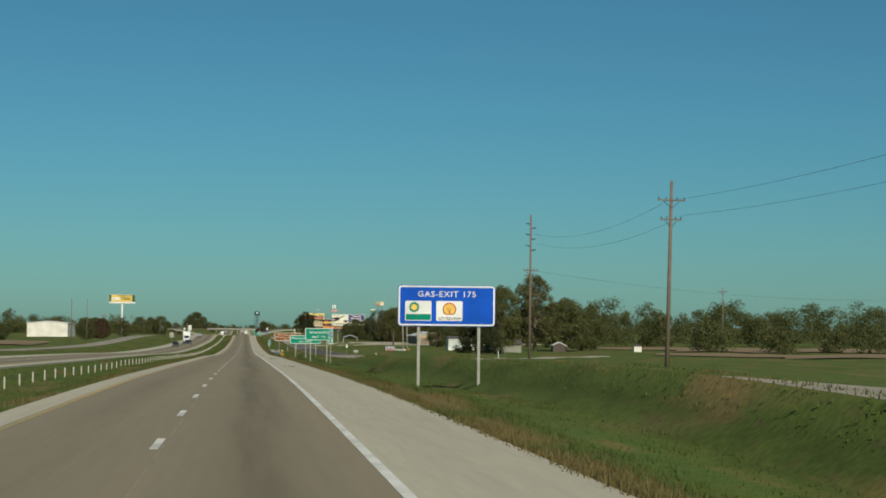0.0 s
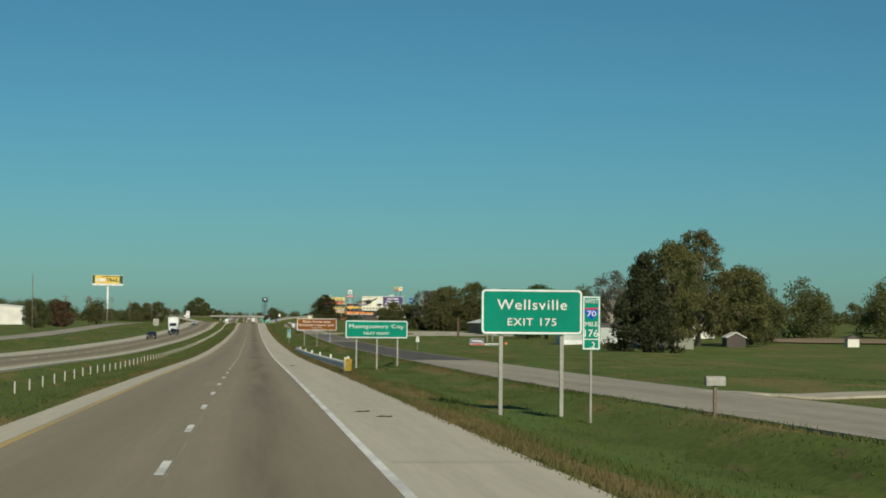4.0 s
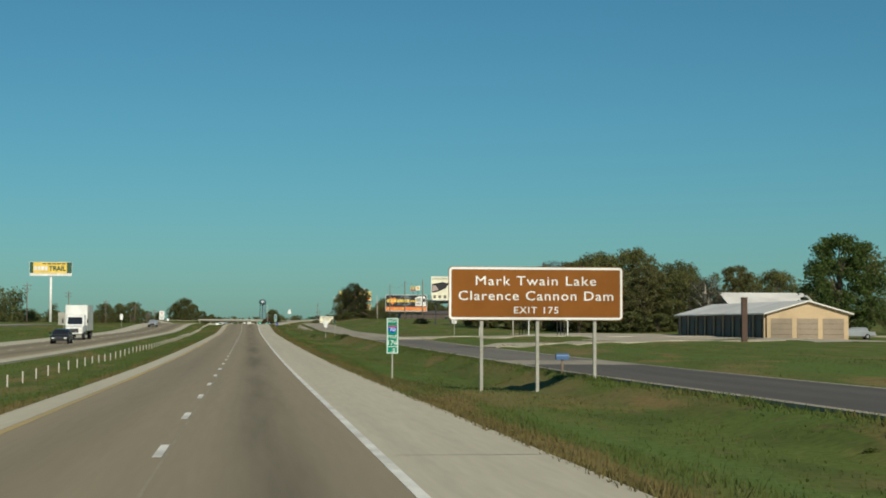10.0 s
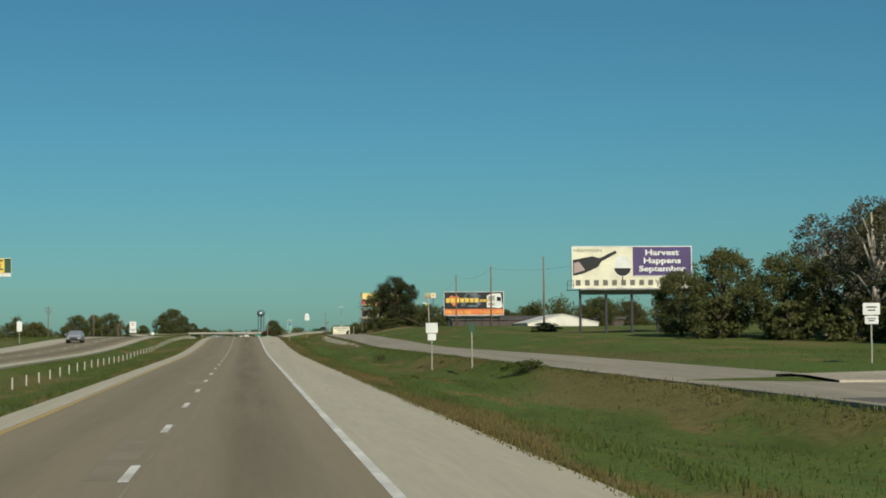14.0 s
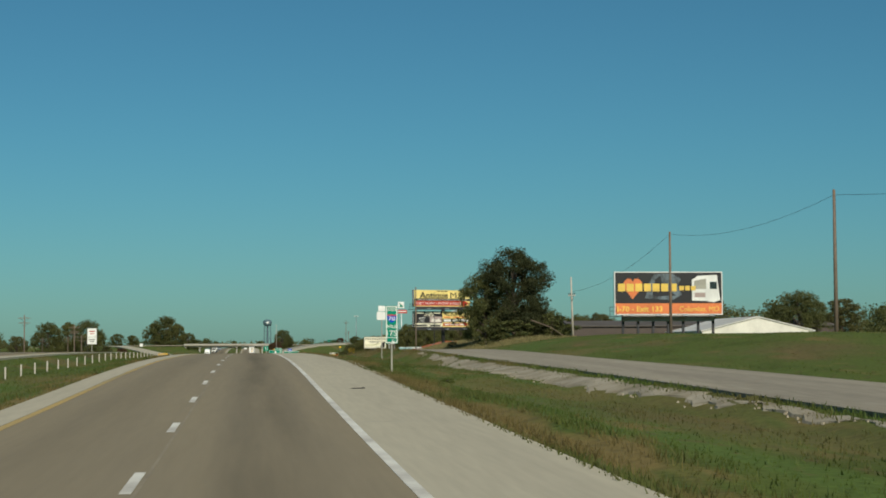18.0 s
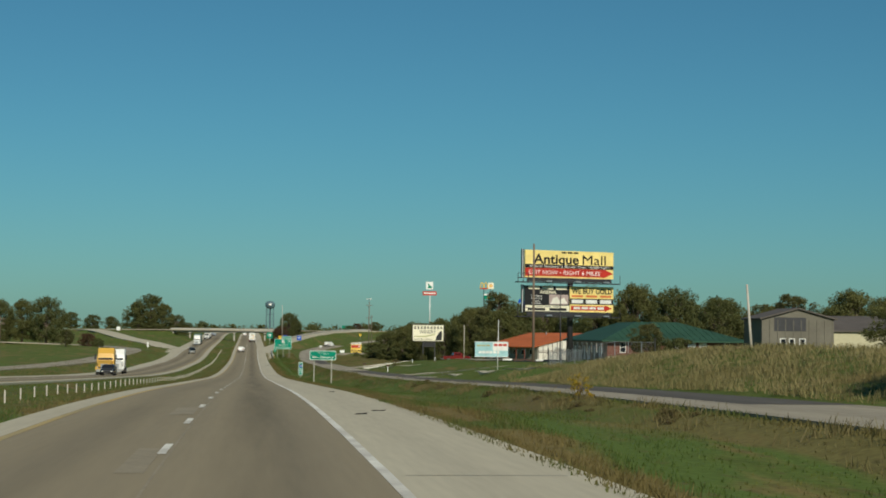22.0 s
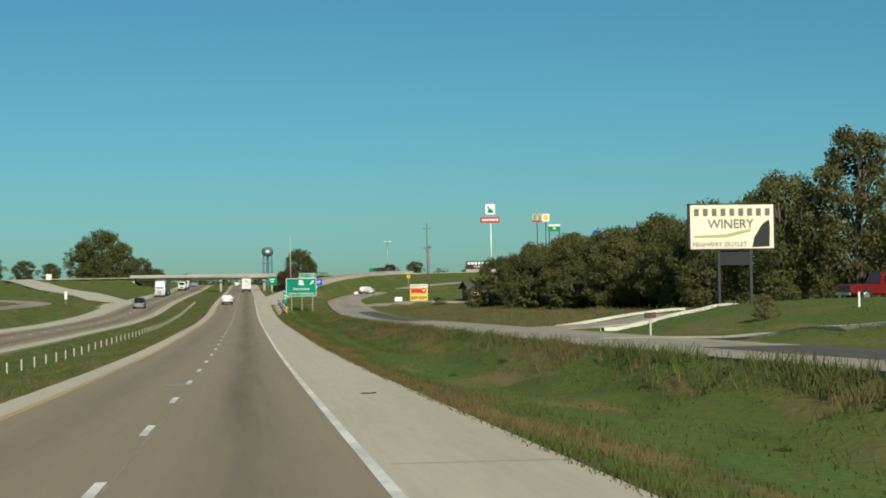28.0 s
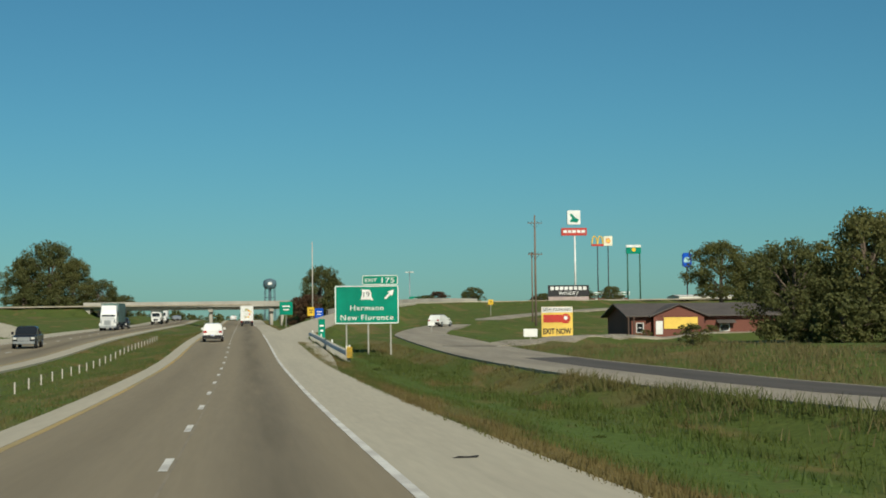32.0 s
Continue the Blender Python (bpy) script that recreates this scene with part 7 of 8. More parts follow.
for x, y, h in ((27, 905, 1.0), (26, 930, 0.9), (33.5, 1205, 1.5), (31, 1376, 1.6), (11, 690, 0.6),
                (10.5, 330, 0.6), (8.8, 118, 0.5), (10.8, 408, 0.5), (50.2, 1472, 1.2), (55, 1471, 1.0), (58.4, 1471, 1.6)):
    plant("weed", x, y, h, h * 1.7, turn=(x * 53 + y * 7) % 360, group="roadside shrubs")

tree_kind("brush", "dry_weed", "clump of tall brown seeding weeds beside the road", "weed", TAWNY, 41, 1.0, 1.3, 0.0, "round", 26, 2600, 0.042)
tree_kind("herb", "leafy_weed", "clump of rough dark green weeds in the ditch", "weed", BLADE, 43, 0.7, 1.2, 0.0, "round", 22, 1100, 0.055)
plant("brush", 27, 1187, 1.4, 1.6, group="roadside weeds")
plant("herb", 12.9, 627.5, 0.65, 1.9, group="roadside weeds")
strewn = np.random.default_rng(91)
for k in range(36):
    y = float(strewn.uniform(850, 1330)) if k % 3 else float(strewn.uniform(850, 960))
    h = float(strewn.uniform(0.2, 0.42))
    plant("brush", float(strewn.uniform(11.9, 13.1)), y, h, h * 1.9, turn=k * 47 % 360, group="roadside weeds")
for k in range(26):
    h = float(strewn.uniform(0.16, 0.3))
    plant("herb", float(strewn.uniform(7.6, 12.6)), float(strewn.uniform(1080, 1410) if k % 2 else strewn.uniform(60, 1080)), h, h * 2.4, turn=k * 71 % 360, group="roadside weeds")
tree_kind("gold", "goldenrod", "clump of yellow goldenrod in bloom on the verge", "wildflower", GOLD, 37, 1.2, 1.4, 0.0, "round", 12, 700, 0.06)
plant("gold", 13.0, 931.6, 1.1, 1.3, group="roadside shrubs")
rng = np.random.default_rng(77)


def belt(x0, y0, x1, y1, n, h, w, depth=18):
    """Spots for a wood along a line."""
    t = np.linspace(0, 1, n)
    return [(x0 + (x1 - x0) * a + rng.uniform(-depth, depth) * 0.3, y0 + (y1 - y0) * a + rng.uniform(-depth, depth), h * rng.uniform(0.72, 1.15), w * rng.uniform(0.8, 1.25)) for a in t]


woods("tree_belt", "distant belt of mixed green trees beyond the fields", belt(112, 575, 420, 640, 60, 15, 13) + belt(100, 660, 330, 720, 30, 15, 13) + belt(118, 430, 250, 470, 16, 8.5, 12), 41, 0.36, 1900, LEAF_B)
woods("tree_belt", "dark belt of trees behind the buildings", belt(105, 760, 300, 900, 26, 12, 12) + belt(84, 1050, 230, 1120, 34, 10.5, 12) + belt(105, 1130, 330, 1250, 32, 13.5, 13) + belt(70, 1330, 260, 1400, 26, 12, 12), 43, 0.38, 1450, LEAF_B)
woods("tree_belt", "low belt of trees beyond the opposing lanes", belt(-62, 860, -150, 900, 14, 9, 10) + belt(-95, 700, -230, 720, 16, 10, 11) + belt(-110, 980, -300, 1060, 22, 11, 12) + belt(-75, 1180, -240, 1230, 18, 10, 11)
      + belt(-110, 1470, -330, 1540, 22, 12, 12) + belt(-95, 500, -260, 540, 14, 9, 11), 47, 0.38, 1400, LEAF_B)
woods("tree_line", "far tree line on the horizon", belt(-1500, 2500, -30, 2290, 95, 8.5, 20, 40) + belt(30, 2300, 1600, 2500, 105, 9, 20, 40) + belt(-60, 2420, 60, 2420, 14, 7.5, 16, 20) + belt(300, 1500, 1200, 1700, 46, 14, 22, 40)
      + belt(-1000, 1700, -260, 1560, 42, 13, 20, 40) + belt(400, 650, 1300, 900, 44, 15, 24, 40) + belt(-900, 900, -320, 760, 28, 13, 20, 40), 53, 1.0, 420, LEAF_B)
woods("behind_belt", "tree belt behind the start of the drive", belt(-700, -350, 700, -350, 40, 12, 18, 30), 59, 1.2, 120, LEAF_B)


# ---- fields and gravel ----
def draped(name, label, x0, y0, x1, y1, mat, category, lift=0.03, nx=24, ny=24, wob=2.0):
    """A patch laid on the ground, with an uneven edge."""
    m = Mesh()
    us, vs = np.linspace(0, 1, nx), np.linspace(0, 1, ny)
    U, V = np.meshgrid(us, vs)
    x = x0 + (x1 - x0) * U + wob * np.sin(7 * V + 3 * U) * (np.abs(U - 0.5) > 0.45)
    y = y0 + (y1 - y0) * V + wob * np.sin(9 * U + 2 * V) * (np.abs(V - 0.5) > 0.45)
    z = land(x.ravel(), y.ravel()) + lift
    m.add(np.stack([x.ravel(), y.ravel(), z], 1).tolist(), [(j * nx + i, j * nx + i + 1, (j + 1) * nx + i + 1, (j + 1) * nx + i) for j in range(ny - 1) for i in range(nx - 1)])
    return tagged(part(name, m, mat), label, category, kind="structure")


draped("field", "harvested tan field beyond the grass", 95, 300, 340, 400, FIELD, "field", 0.25, 60, 40, 6)
draped("field", "harvested tan field by the woods", 110, 440, 300, 545, FIELD, "field", 0.25, 50, 40, 6)
draped("field", "bare tan field beyond the opposing lanes", -170, 330, -56, 520, FIELD, "field", 0.25, 40, 40, 4)
draped("gravel_lot", "pale gravel lot before the storage building", 38, 578, 58, 650, GRAVEL, "gravel", 0.03, 14, 20, 1.0)
draped("gravel_lot", "pale gravel apron beside the storage doors", 56, 560, 72, 584.5, GRAVEL, "gravel", 0.03, 12, 14, 1.0)
draped("parking_lot", "dark asphalt patch at the edge of the shop parking", 36.5, 1106, 45, 1115, ASPHALT, "parking lot", 0.04, 12, 12, 0.8)
draped("parking_lot", "asphalt parking lot before the shops", 33, 1118, 75, 1146, CHIPSEAL, "parking lot", 0.05, 26, 16, 0.6)
draped("parking_lot", "grey parking lot beside the lodge", 40, 1456, 80, 1472, CHIPSEAL, "parking lot", 0.05, 24, 12, 0.6)

# broken pale rock along the cut bank
ledge = thing("rock_ledge", "strip of broken pale rock below the frontage road", "rock", kind="stuff")
ys = np.arange(738, 842, 0.6)
inner = np.interp(ys, [738, 755, 770, 790, 808, 828, 842], [12.9, 12.6, 11.8, 11.0, 11.5, 12.7, 13.1]) + 0.35 * np.sin(ys * 1.3) * np.sin(ys * 0.37) + rng.normal(size=len(ys)) * 0.12
outer = 13.25 + rng.normal(size=len(ys)) * 0.06
cols = np.linspace(0, 1, 9)
px = (inner[:, None] * (1 - cols) + outer[:, None] * cols).ravel()
py = np.repeat(ys, len(cols)) + rng.normal(size=len(ys) * len(cols)) * 0.08
rise = np.tile(np.where((cols == 0) | (cols == 1), -0.06, 0.04), len(ys))
pz = sheet_z(px, py) + rise + rng.normal(size=len(px)) * 0.004
nc = len(cols)
part("rubble_bed", Mesh().add(np.stack([px, py, pz], 1).tolist(), [(j * nc + i, j * nc + i + 1, (j + 1) * nc + i + 1, (j + 1) * nc + i) for j in range(len(ys) - 1) for i in range(nc - 1)]), ROCK, ledge)
mm = Mesh()
for i in range(320):
    j = int(rng.integers(0, len(ys)))
    y = float(ys[j])
    x = float(rng.uniform(inner[j] - 0.2, outer[j]))
    s = float(rng.uniform(0.02, 0.055))
    z = float(sheet_z(np.array([x]), np.array([y]))[0]) + 0.03
    a = rng.uniform(0, 6.28)
    ring = [(x + s * 1.3 * math.cos(a + k * 1.256) * rng.uniform(0.6, 1.1), y + s * 1.6 * math.sin(a + k * 1.256)) for k in range(5)]
    mm.add([(p, q, z - 0.06) for p, q in ring] + [(x + (p - x) * 0.6, y + (q - y) * 0.6, z + s * rng.uniform(0.2, 0.55)) for p, q in ring],
           [tuple(range(5, 10))] + [(k, (k + 1) % 5, 5 + (k + 1) % 5, 5 + k) for k in range(5)])
part("stones", mm, ROCK, ledge)


# ---- grass ----
def grass(name, label, x0, x1, y0, y1, per_m2, height, width, mat, seed, clump=0.0, keep=None):
    r = np.random.default_rng(seed)
    n = int((x1 - x0) * (y1 - y0) * per_m2)
    x, y = r.uniform(x0, x1, n), r.uniform(y0, y1, n)
    if clump:
        d = np.sin(x * 2.1 + y * 0.9) + np.sin(y * 0.37 - x * 1.3) + np.sin(y * 2.3 + 1.7 * x) * 0.7
        ok = d + r.normal(size=n) * 0.7 > clump
        x, y = x[ok], y[ok]
    if keep is not None:
        ok = keep(x, y)
        x, y = x[ok], y[ok]
    x = x + broader(y) * ((x > 4.3) & (x < 5.7))
    n = len(x)
    z = land(x, y) - 0.03
    h = height * r.uniform(0.45, 1.25, n)
    a = r.uniform(0, np.pi, n)
    w = width * r.uniform(0.6, 1.4, n)
    dx, dy = np.cos(a) * w, np.sin(a) * w
    lx, ly = r.normal(size=n) * 0.3 * h, r.normal(size=n) * 0.3 * h
    v = np.stack([np.stack([x - dx, y - dy, z], 1), np.stack([x + dx, y + dy, z], 1), np.stack([x + lx + dx * 0.2, y + ly + dy * 0.2, z + h], 1), np.stack([x + lx - dx * 0.2, y + ly - dy * 0.2, z + h * 0.96], 1)], 1).reshape(-1, 3)
    return tagged(part(name, cards(v, name, 4), mat), label, "grass", kind="stuff")


free = lambda x, y: (np.abs(x - 17) > 3.5) | (y > 1360)
grass("verge_grass", "ragged brownish grass along the edge of the shoulder", 4.6, 5.5, 15, 1420, 90, 0.18, 0.013, DRYGRASS, 101, 0.2)
grass("verge_grass", "uneven dry and green grass beside the shoulder", 5.1, 6.8, 15, 1420, 40, 0.19, 0.013, DRYGRASS, 112, -0.2)
grass("verge_grass", "rough green grass along the shoulder", 4.9, 7.4, 15, 1420, 34, 0.14, 0.014, BLADE, 102)
grass("verge_grass", "low ragged grass along the frontage road", 12.85, 13.72, 15, 1330, 26, 0.17, 0.02, BLADE, 115)
grass("ditch_grass", "mown green grass in the roadside ditch", 7.0, 13.6, 15, 1420, 14, 0.085, 0.026, BLADE, 103)
grass("ditch_grass", "rough tufts of taller grass in the ditch", 7.2, 13.0, 15, 1420, 14, 0.17, 0.012, BLADE, 113, 1.1)
grass("ditch_grass", "brown seed heads on tufts in the ditch", 7.6, 13.0, 15, 1420, 5, 0.19, 0.010, DRYGRASS, 114, 1.2)
grass("ditch_grass", "dry tawny grass among the green", 9.5, 13.4, 15, 1420, 4.0, 0.12, 0.02, DRYGRASS, 104, 0.8)
grass("median_grass", "green grass of the median", -12.7, -5.85, 15, 1500, 11, 0.11, 0.026, BLADE, 105)
grass("median_grass", "dry grass along the inner shoulder", -6.8, -5.65, 15, 1420, 30, 0.15, 0.02, DRYGRASS, 106, 0.2)
grass("bank_grass", "tall tawny seeding grass on the bank beyond the frontage road", 22, 34, 885, 1018, 34, 0.34, 0.026, STRAW, 107, -0.6)
grass("bank_grass", "green grass beyond the frontage road", 20.8, 36, 40, 1460, 4.0, 0.09, 0.03, BLADE, 108, keep=free)
grass("bank_grass", "tall tawny grass before the shrubs", 21.5, 34, 1225, 1400, 20, 0.30, 0.022, TAWNY, 109, -0.2)
grass("ditch_weeds", "tall dark green weeds in the ditch", 8.6, 13.4, 1200, 1420, 30, 0.25, 0.02, BLADE, 121, -0.4)
grass("verge_grass", "dense brownish fringe at the edge of the shoulder", 4.55, 5.2, 15, 1420, 70, 0.13, 0.03, DRYGRASS, 122, 0.0)
grass("verge_grass", "ragged weeds along the near edge of the frontage road", 13.15, 13.78, 15, 1330, 60, 0.17, 0.022, BLADE, 123, -0.3)
grass("ditch_weeds", "tall brown seeding weeds below the frontage road", 11.6, 13.5, 850, 1330, 30, 0.34, 0.016, TAWNY, 124, 0.7)
grass("ditch_weeds", "dense rough weeds along the edge of the frontage road", 12.4, 13.65, 1080, 1330, 60, 0.42, 0.016, DRYGRASS, 125, -0.4)
grass("rail_grass", "tall brown grass under the guardrail", 5.0, 6.1, 258, 384, 60, 0.42, 0.02, DRYGRASS, 110)
grass("median_grass", "dry tawny grass over the median", -12.6, -6.0, 860, 1500, 12, 0.12, 0.024, TAWNY, 131, -0.1)
grass("bank_grass", "dry tawny grass on the far bank", -36, -25.6, 860, 1400, 5, 0.15, 0.05, TAWNY, 132, 0.0)
grass("bank_grass", "green grass beyond the opposing lanes", -38, -25.4, 60, 1500, 2.0, 0.14, 0.06, BLADE, 111)


# ---- vehicles ----
def loft(rings):
    n = len(rings[0])
    v = [p for r in rings for p in r]
    f = [tuple(range(n))[::-1], tuple(range(len(v) - n, len(v)))]
    f += [(k * n + i, k * n + (i + 1) % n, (k + 1) * n + (i + 1) % n, (k + 1) * n + i) for k in range(len(rings) - 1) for i in range(n)]
    return Mesh().add(v, f)


def wheels(s, places, r, w=0.24, dual=False):
    for x, y in places:
        sg = 1 if x > 0 else -1
        t = part("tyre", Mesh().tube((x - w / 2, y, r), (x + w / 2, y, r), r, n=18), RUBBER, s)
        part("rim", Mesh().tube((x + sg * w * 0.45, y, r), (x + sg * (w / 2 + 0.012), y, r), r * 0.62, r * 0.5, 14), RIM, t)


def section(y, hw, z0, z1, c=0.12, top=None):
    """A cross-section with cut corners; top: half width at the top."""
    t = hw if top is None else top
    return [(-hw, y, z0 + c), (-hw + c, y, z0), (hw - c, y, z0), (hw, y, z0 + c), (hw, y, z1 - (z1 - z0) * 0.3), (t, y, z1 - c * 0.4), (t - c, y, z1), (-t + c, y, z1), (-t, y, z1 - c * 0.4), (-hw, y, z1 - (z1 - z0) * 0.3)]


def passenger_car(name, label, category, x, y, z, turn, paint, suv=True, group="cars on the highway", pitch=0.0):
    """Faces +y: the tail is at -y."""
    s = thing(name, label, category, group, pose(x, y, z, pitch, 0, turn))
    L, hw, belt, top = (2.55, 0.97, 1.12, 1.80) if suv else (2.35, 0.9, 0.92, 1.45)
    part("body", loft([section(-L, hw - 0.1, 0.5, belt - 0.06), section(-L + 0.12, hw, 0.34, belt), section(-0.9, hw, 0.26, belt + 0.02), section(0.9, hw, 0.26, belt - 0.02), section(L - 0.5, hw, 0.3, belt - 0.16), section(L, hw - 0.16, 0.42, belt - 0.32)]), paint, s)
    b = -L + (0.15 if suv else 0.75)
    cab = part("cabin", loft([section(b, hw - 0.07, belt - 0.1, belt + 0.05, 0.05), section(b + 0.32, hw - 0.1, belt - 0.1, top - 0.05, 0.08, hw - 0.24), section(-0.4, hw - 0.08, belt - 0.1, top, 0.08, hw - 0.26), section(0.45, hw - 0.09, belt - 0.1, top - 0.06, 0.08, hw - 0.27),
                              section(1.25, hw - 0.12, belt - 0.1, belt + 0.04, 0.05)]), paint, s)
    zt = top - 0.16
    part("rear_window", loft([[(-hw + 0.2, b + 0.03, belt + 0.1), (hw - 0.2, b + 0.03, belt + 0.1), (hw - 0.34, b + 0.27, zt), (-hw + 0.34, b + 0.27, zt)],
                              [(-hw + 0.2, b + 0.12, belt + 0.1), (hw - 0.2, b + 0.12, belt + 0.1), (hw - 0.34, b + 0.36, zt), (-hw + 0.34, b + 0.36, zt)]]), GLASS, cab)
    part("windscreen", loft([[(-hw + 0.2, 1.2, belt + 0.06), (hw - 0.2, 1.2, belt + 0.06), (hw - 0.36, 0.52, zt), (-hw + 0.36, 0.52, zt)],
                             [(-hw + 0.2, 1.1, belt + 0.06), (hw - 0.2, 1.1, belt + 0.06), (hw - 0.36, 0.42, zt), (-hw + 0.36, 0.42, zt)]]), GLASS, cab)
    for sx in (-1, 1):
        for ya, yb in ((b + 0.35, -0.62), (-0.52, 0.55)):
            part("side_window", loft([[(sx * (hw - 0.105), ya, belt + 0.04), (sx * (hw - 0.105), yb + 0.15, belt + 0.04), (sx * (hw - 0.225), yb, zt), (sx * (hw - 0.225), ya + 0.12, zt)],
                                      [(sx * (hw - 0.15), ya, belt + 0.04), (sx * (hw - 0.15), yb + 0.15, belt + 0.04), (sx * (hw - 0.26), yb, zt), (sx * (hw - 0.26), ya + 0.12, zt)]]), GLASS, cab)
        part("tail_lamp", Mesh().box(sx * (hw - 0.24) - 0.17, -L - 0.015, belt - 0.24, sx * (hw - 0.24) + 0.17, -L + 0.1, belt - 0.05, 0.03), TAIL, s)
        part("headlamp", Mesh().box(sx * (hw - 0.34) - 0.18, L - 0.12, belt - 0.46, sx * (hw - 0.34) + 0.18, L + 0.02, belt - 0.3, 0.04), LENS, s)
        part("mirror", Mesh().box(sx * (hw + 0.1) - 0.11, 0.82, belt + 0.02, sx * (hw + 0.1) + 0.11, 1.0, belt + 0.2, 0.04), paint, s)
        if suv:
            part("roof_rail", Mesh().box(sx * (hw - 0.33) - 0.03, -1.7, top - 0.02, sx * (hw - 0.33) + 0.03, 0.2, top + 0.06), BLACK, s)
    part("rear_bumper", Mesh().box(-hw + 0.02, -L - 0.07, 0.36, hw - 0.02, -L + 0.2, 0.66, 0.06), BLACK if suv else paint, s)
    part("front_bumper", Mesh().box(-hw + 0.1, L - 0.16, 0.3, hw - 0.1, L + 0.05, 0.5, 0.06), BLACK, s)
    part("grille", Mesh().box(-0.45, L - 0.1, 0.52, 0.45, L + 0.03, 0.7), STEEL_DARK, s)
    part("plate", Mesh().box(-0.17, -L - 0.09, 0.58, 0.17, -L - 0.06, 0.74), SIGN_W, s)
    part("plate_bar", Mesh().box(-0.12, -L - 0.1, 0.63, 0.12, -L - 0.091, 0.69), SIGN_B, s)
    wheels(s, [(sx * (hw - 0.1), yy) for sx in (-1, 1) for yy in (-L + 0.95, L - 0.95)], 0.36 if suv else 0.32)
    return s


def pickup(x, y, z, turn, paint, label, group="cars on the highway", pitch=0.0):
    s = thing("pickup_truck", label, "pickup", group, pose(x, y, z, pitch, 0, turn))
    hw = 0.98
    part("body", loft([section(-2.8, hw - 0.05, 0.5, 1.05), section(-2.7, hw, 0.42, 1.1), section(1.2, hw, 0.36, 1.12), section(2.3, hw, 0.42, 1.08), section(2.8, hw - 0.12, 0.5, 0.98)]), paint, s)
    part("cabin", loft([section(-0.75, hw - 0.08, 1.0, 1.2, 0.05), section(-0.6, hw - 0.1, 1.0, 1.82, 0.08, hw - 0.25), section(0.75, hw - 0.1, 1.0, 1.82, 0.08, hw - 0.25), section(1.45, hw - 0.12, 1.0, 1.16, 0.05)]), paint, s)
    part("windscreen", loft([[(-hw + 0.2, 1.42, 1.2), (hw - 0.2, 1.42, 1.2), (hw - 0.34, 0.86, 1.72), (-hw + 0.34, 0.86, 1.72)], [(-hw + 0.2, 1.3, 1.2), (hw - 0.2, 1.3, 1.2), (hw - 0.34, 0.74, 1.72), (-hw + 0.34, 0.74, 1.72)]]), GLASS, s)
    for sx in (-1, 1):
        part("side_window", Mesh().box(sx * (hw - 0.16) - 0.06, -0.45, 1.2, sx * (hw - 0.16) + 0.06, 0.75, 1.62), GLASS, s)
        part("headlamp", Mesh().box(sx * 0.72 - 0.16, 2.7, 0.78, sx * 0.72 + 0.16, 2.83, 0.95, 0.03), LENS, s)
        part("tail_lamp", Mesh().box(sx * 0.88 - 0.08, -2.83, 0.72, sx * 0.88 + 0.08, -2.7, 1.02, 0.02), TAIL, s)
        part("mirror", Mesh().box(sx * 1.12 - 0.1, 0.95, 1.15, sx * 1.12 + 0.1, 1.08, 1.38, 0.03), BLACK, s)
    part("bed_opening", Mesh().box(-hw + 0.16, -2.6, 1.09, hw - 0.16, -0.8, 1.125), BLACK, s)
    part("front_bumper", Mesh().box(-0.9, 2.72, 0.42, 0.9, 2.92, 0.62, 0.05), RIM, s)
    part("rear_bumper", Mesh().box(-0.9, -2.95, 0.42, 0.9, -2.75, 0.6, 0.05), RIM, s)
    part("grille", Mesh().box(-0.5, 2.74, 0.65, 0.5, 2.84, 0.95), RIM, s)
    wheels(s, [(sx * 0.88, yy) for sx in (-1, 1) for yy in (-1.75, 1.85)], 0.39)
    return s


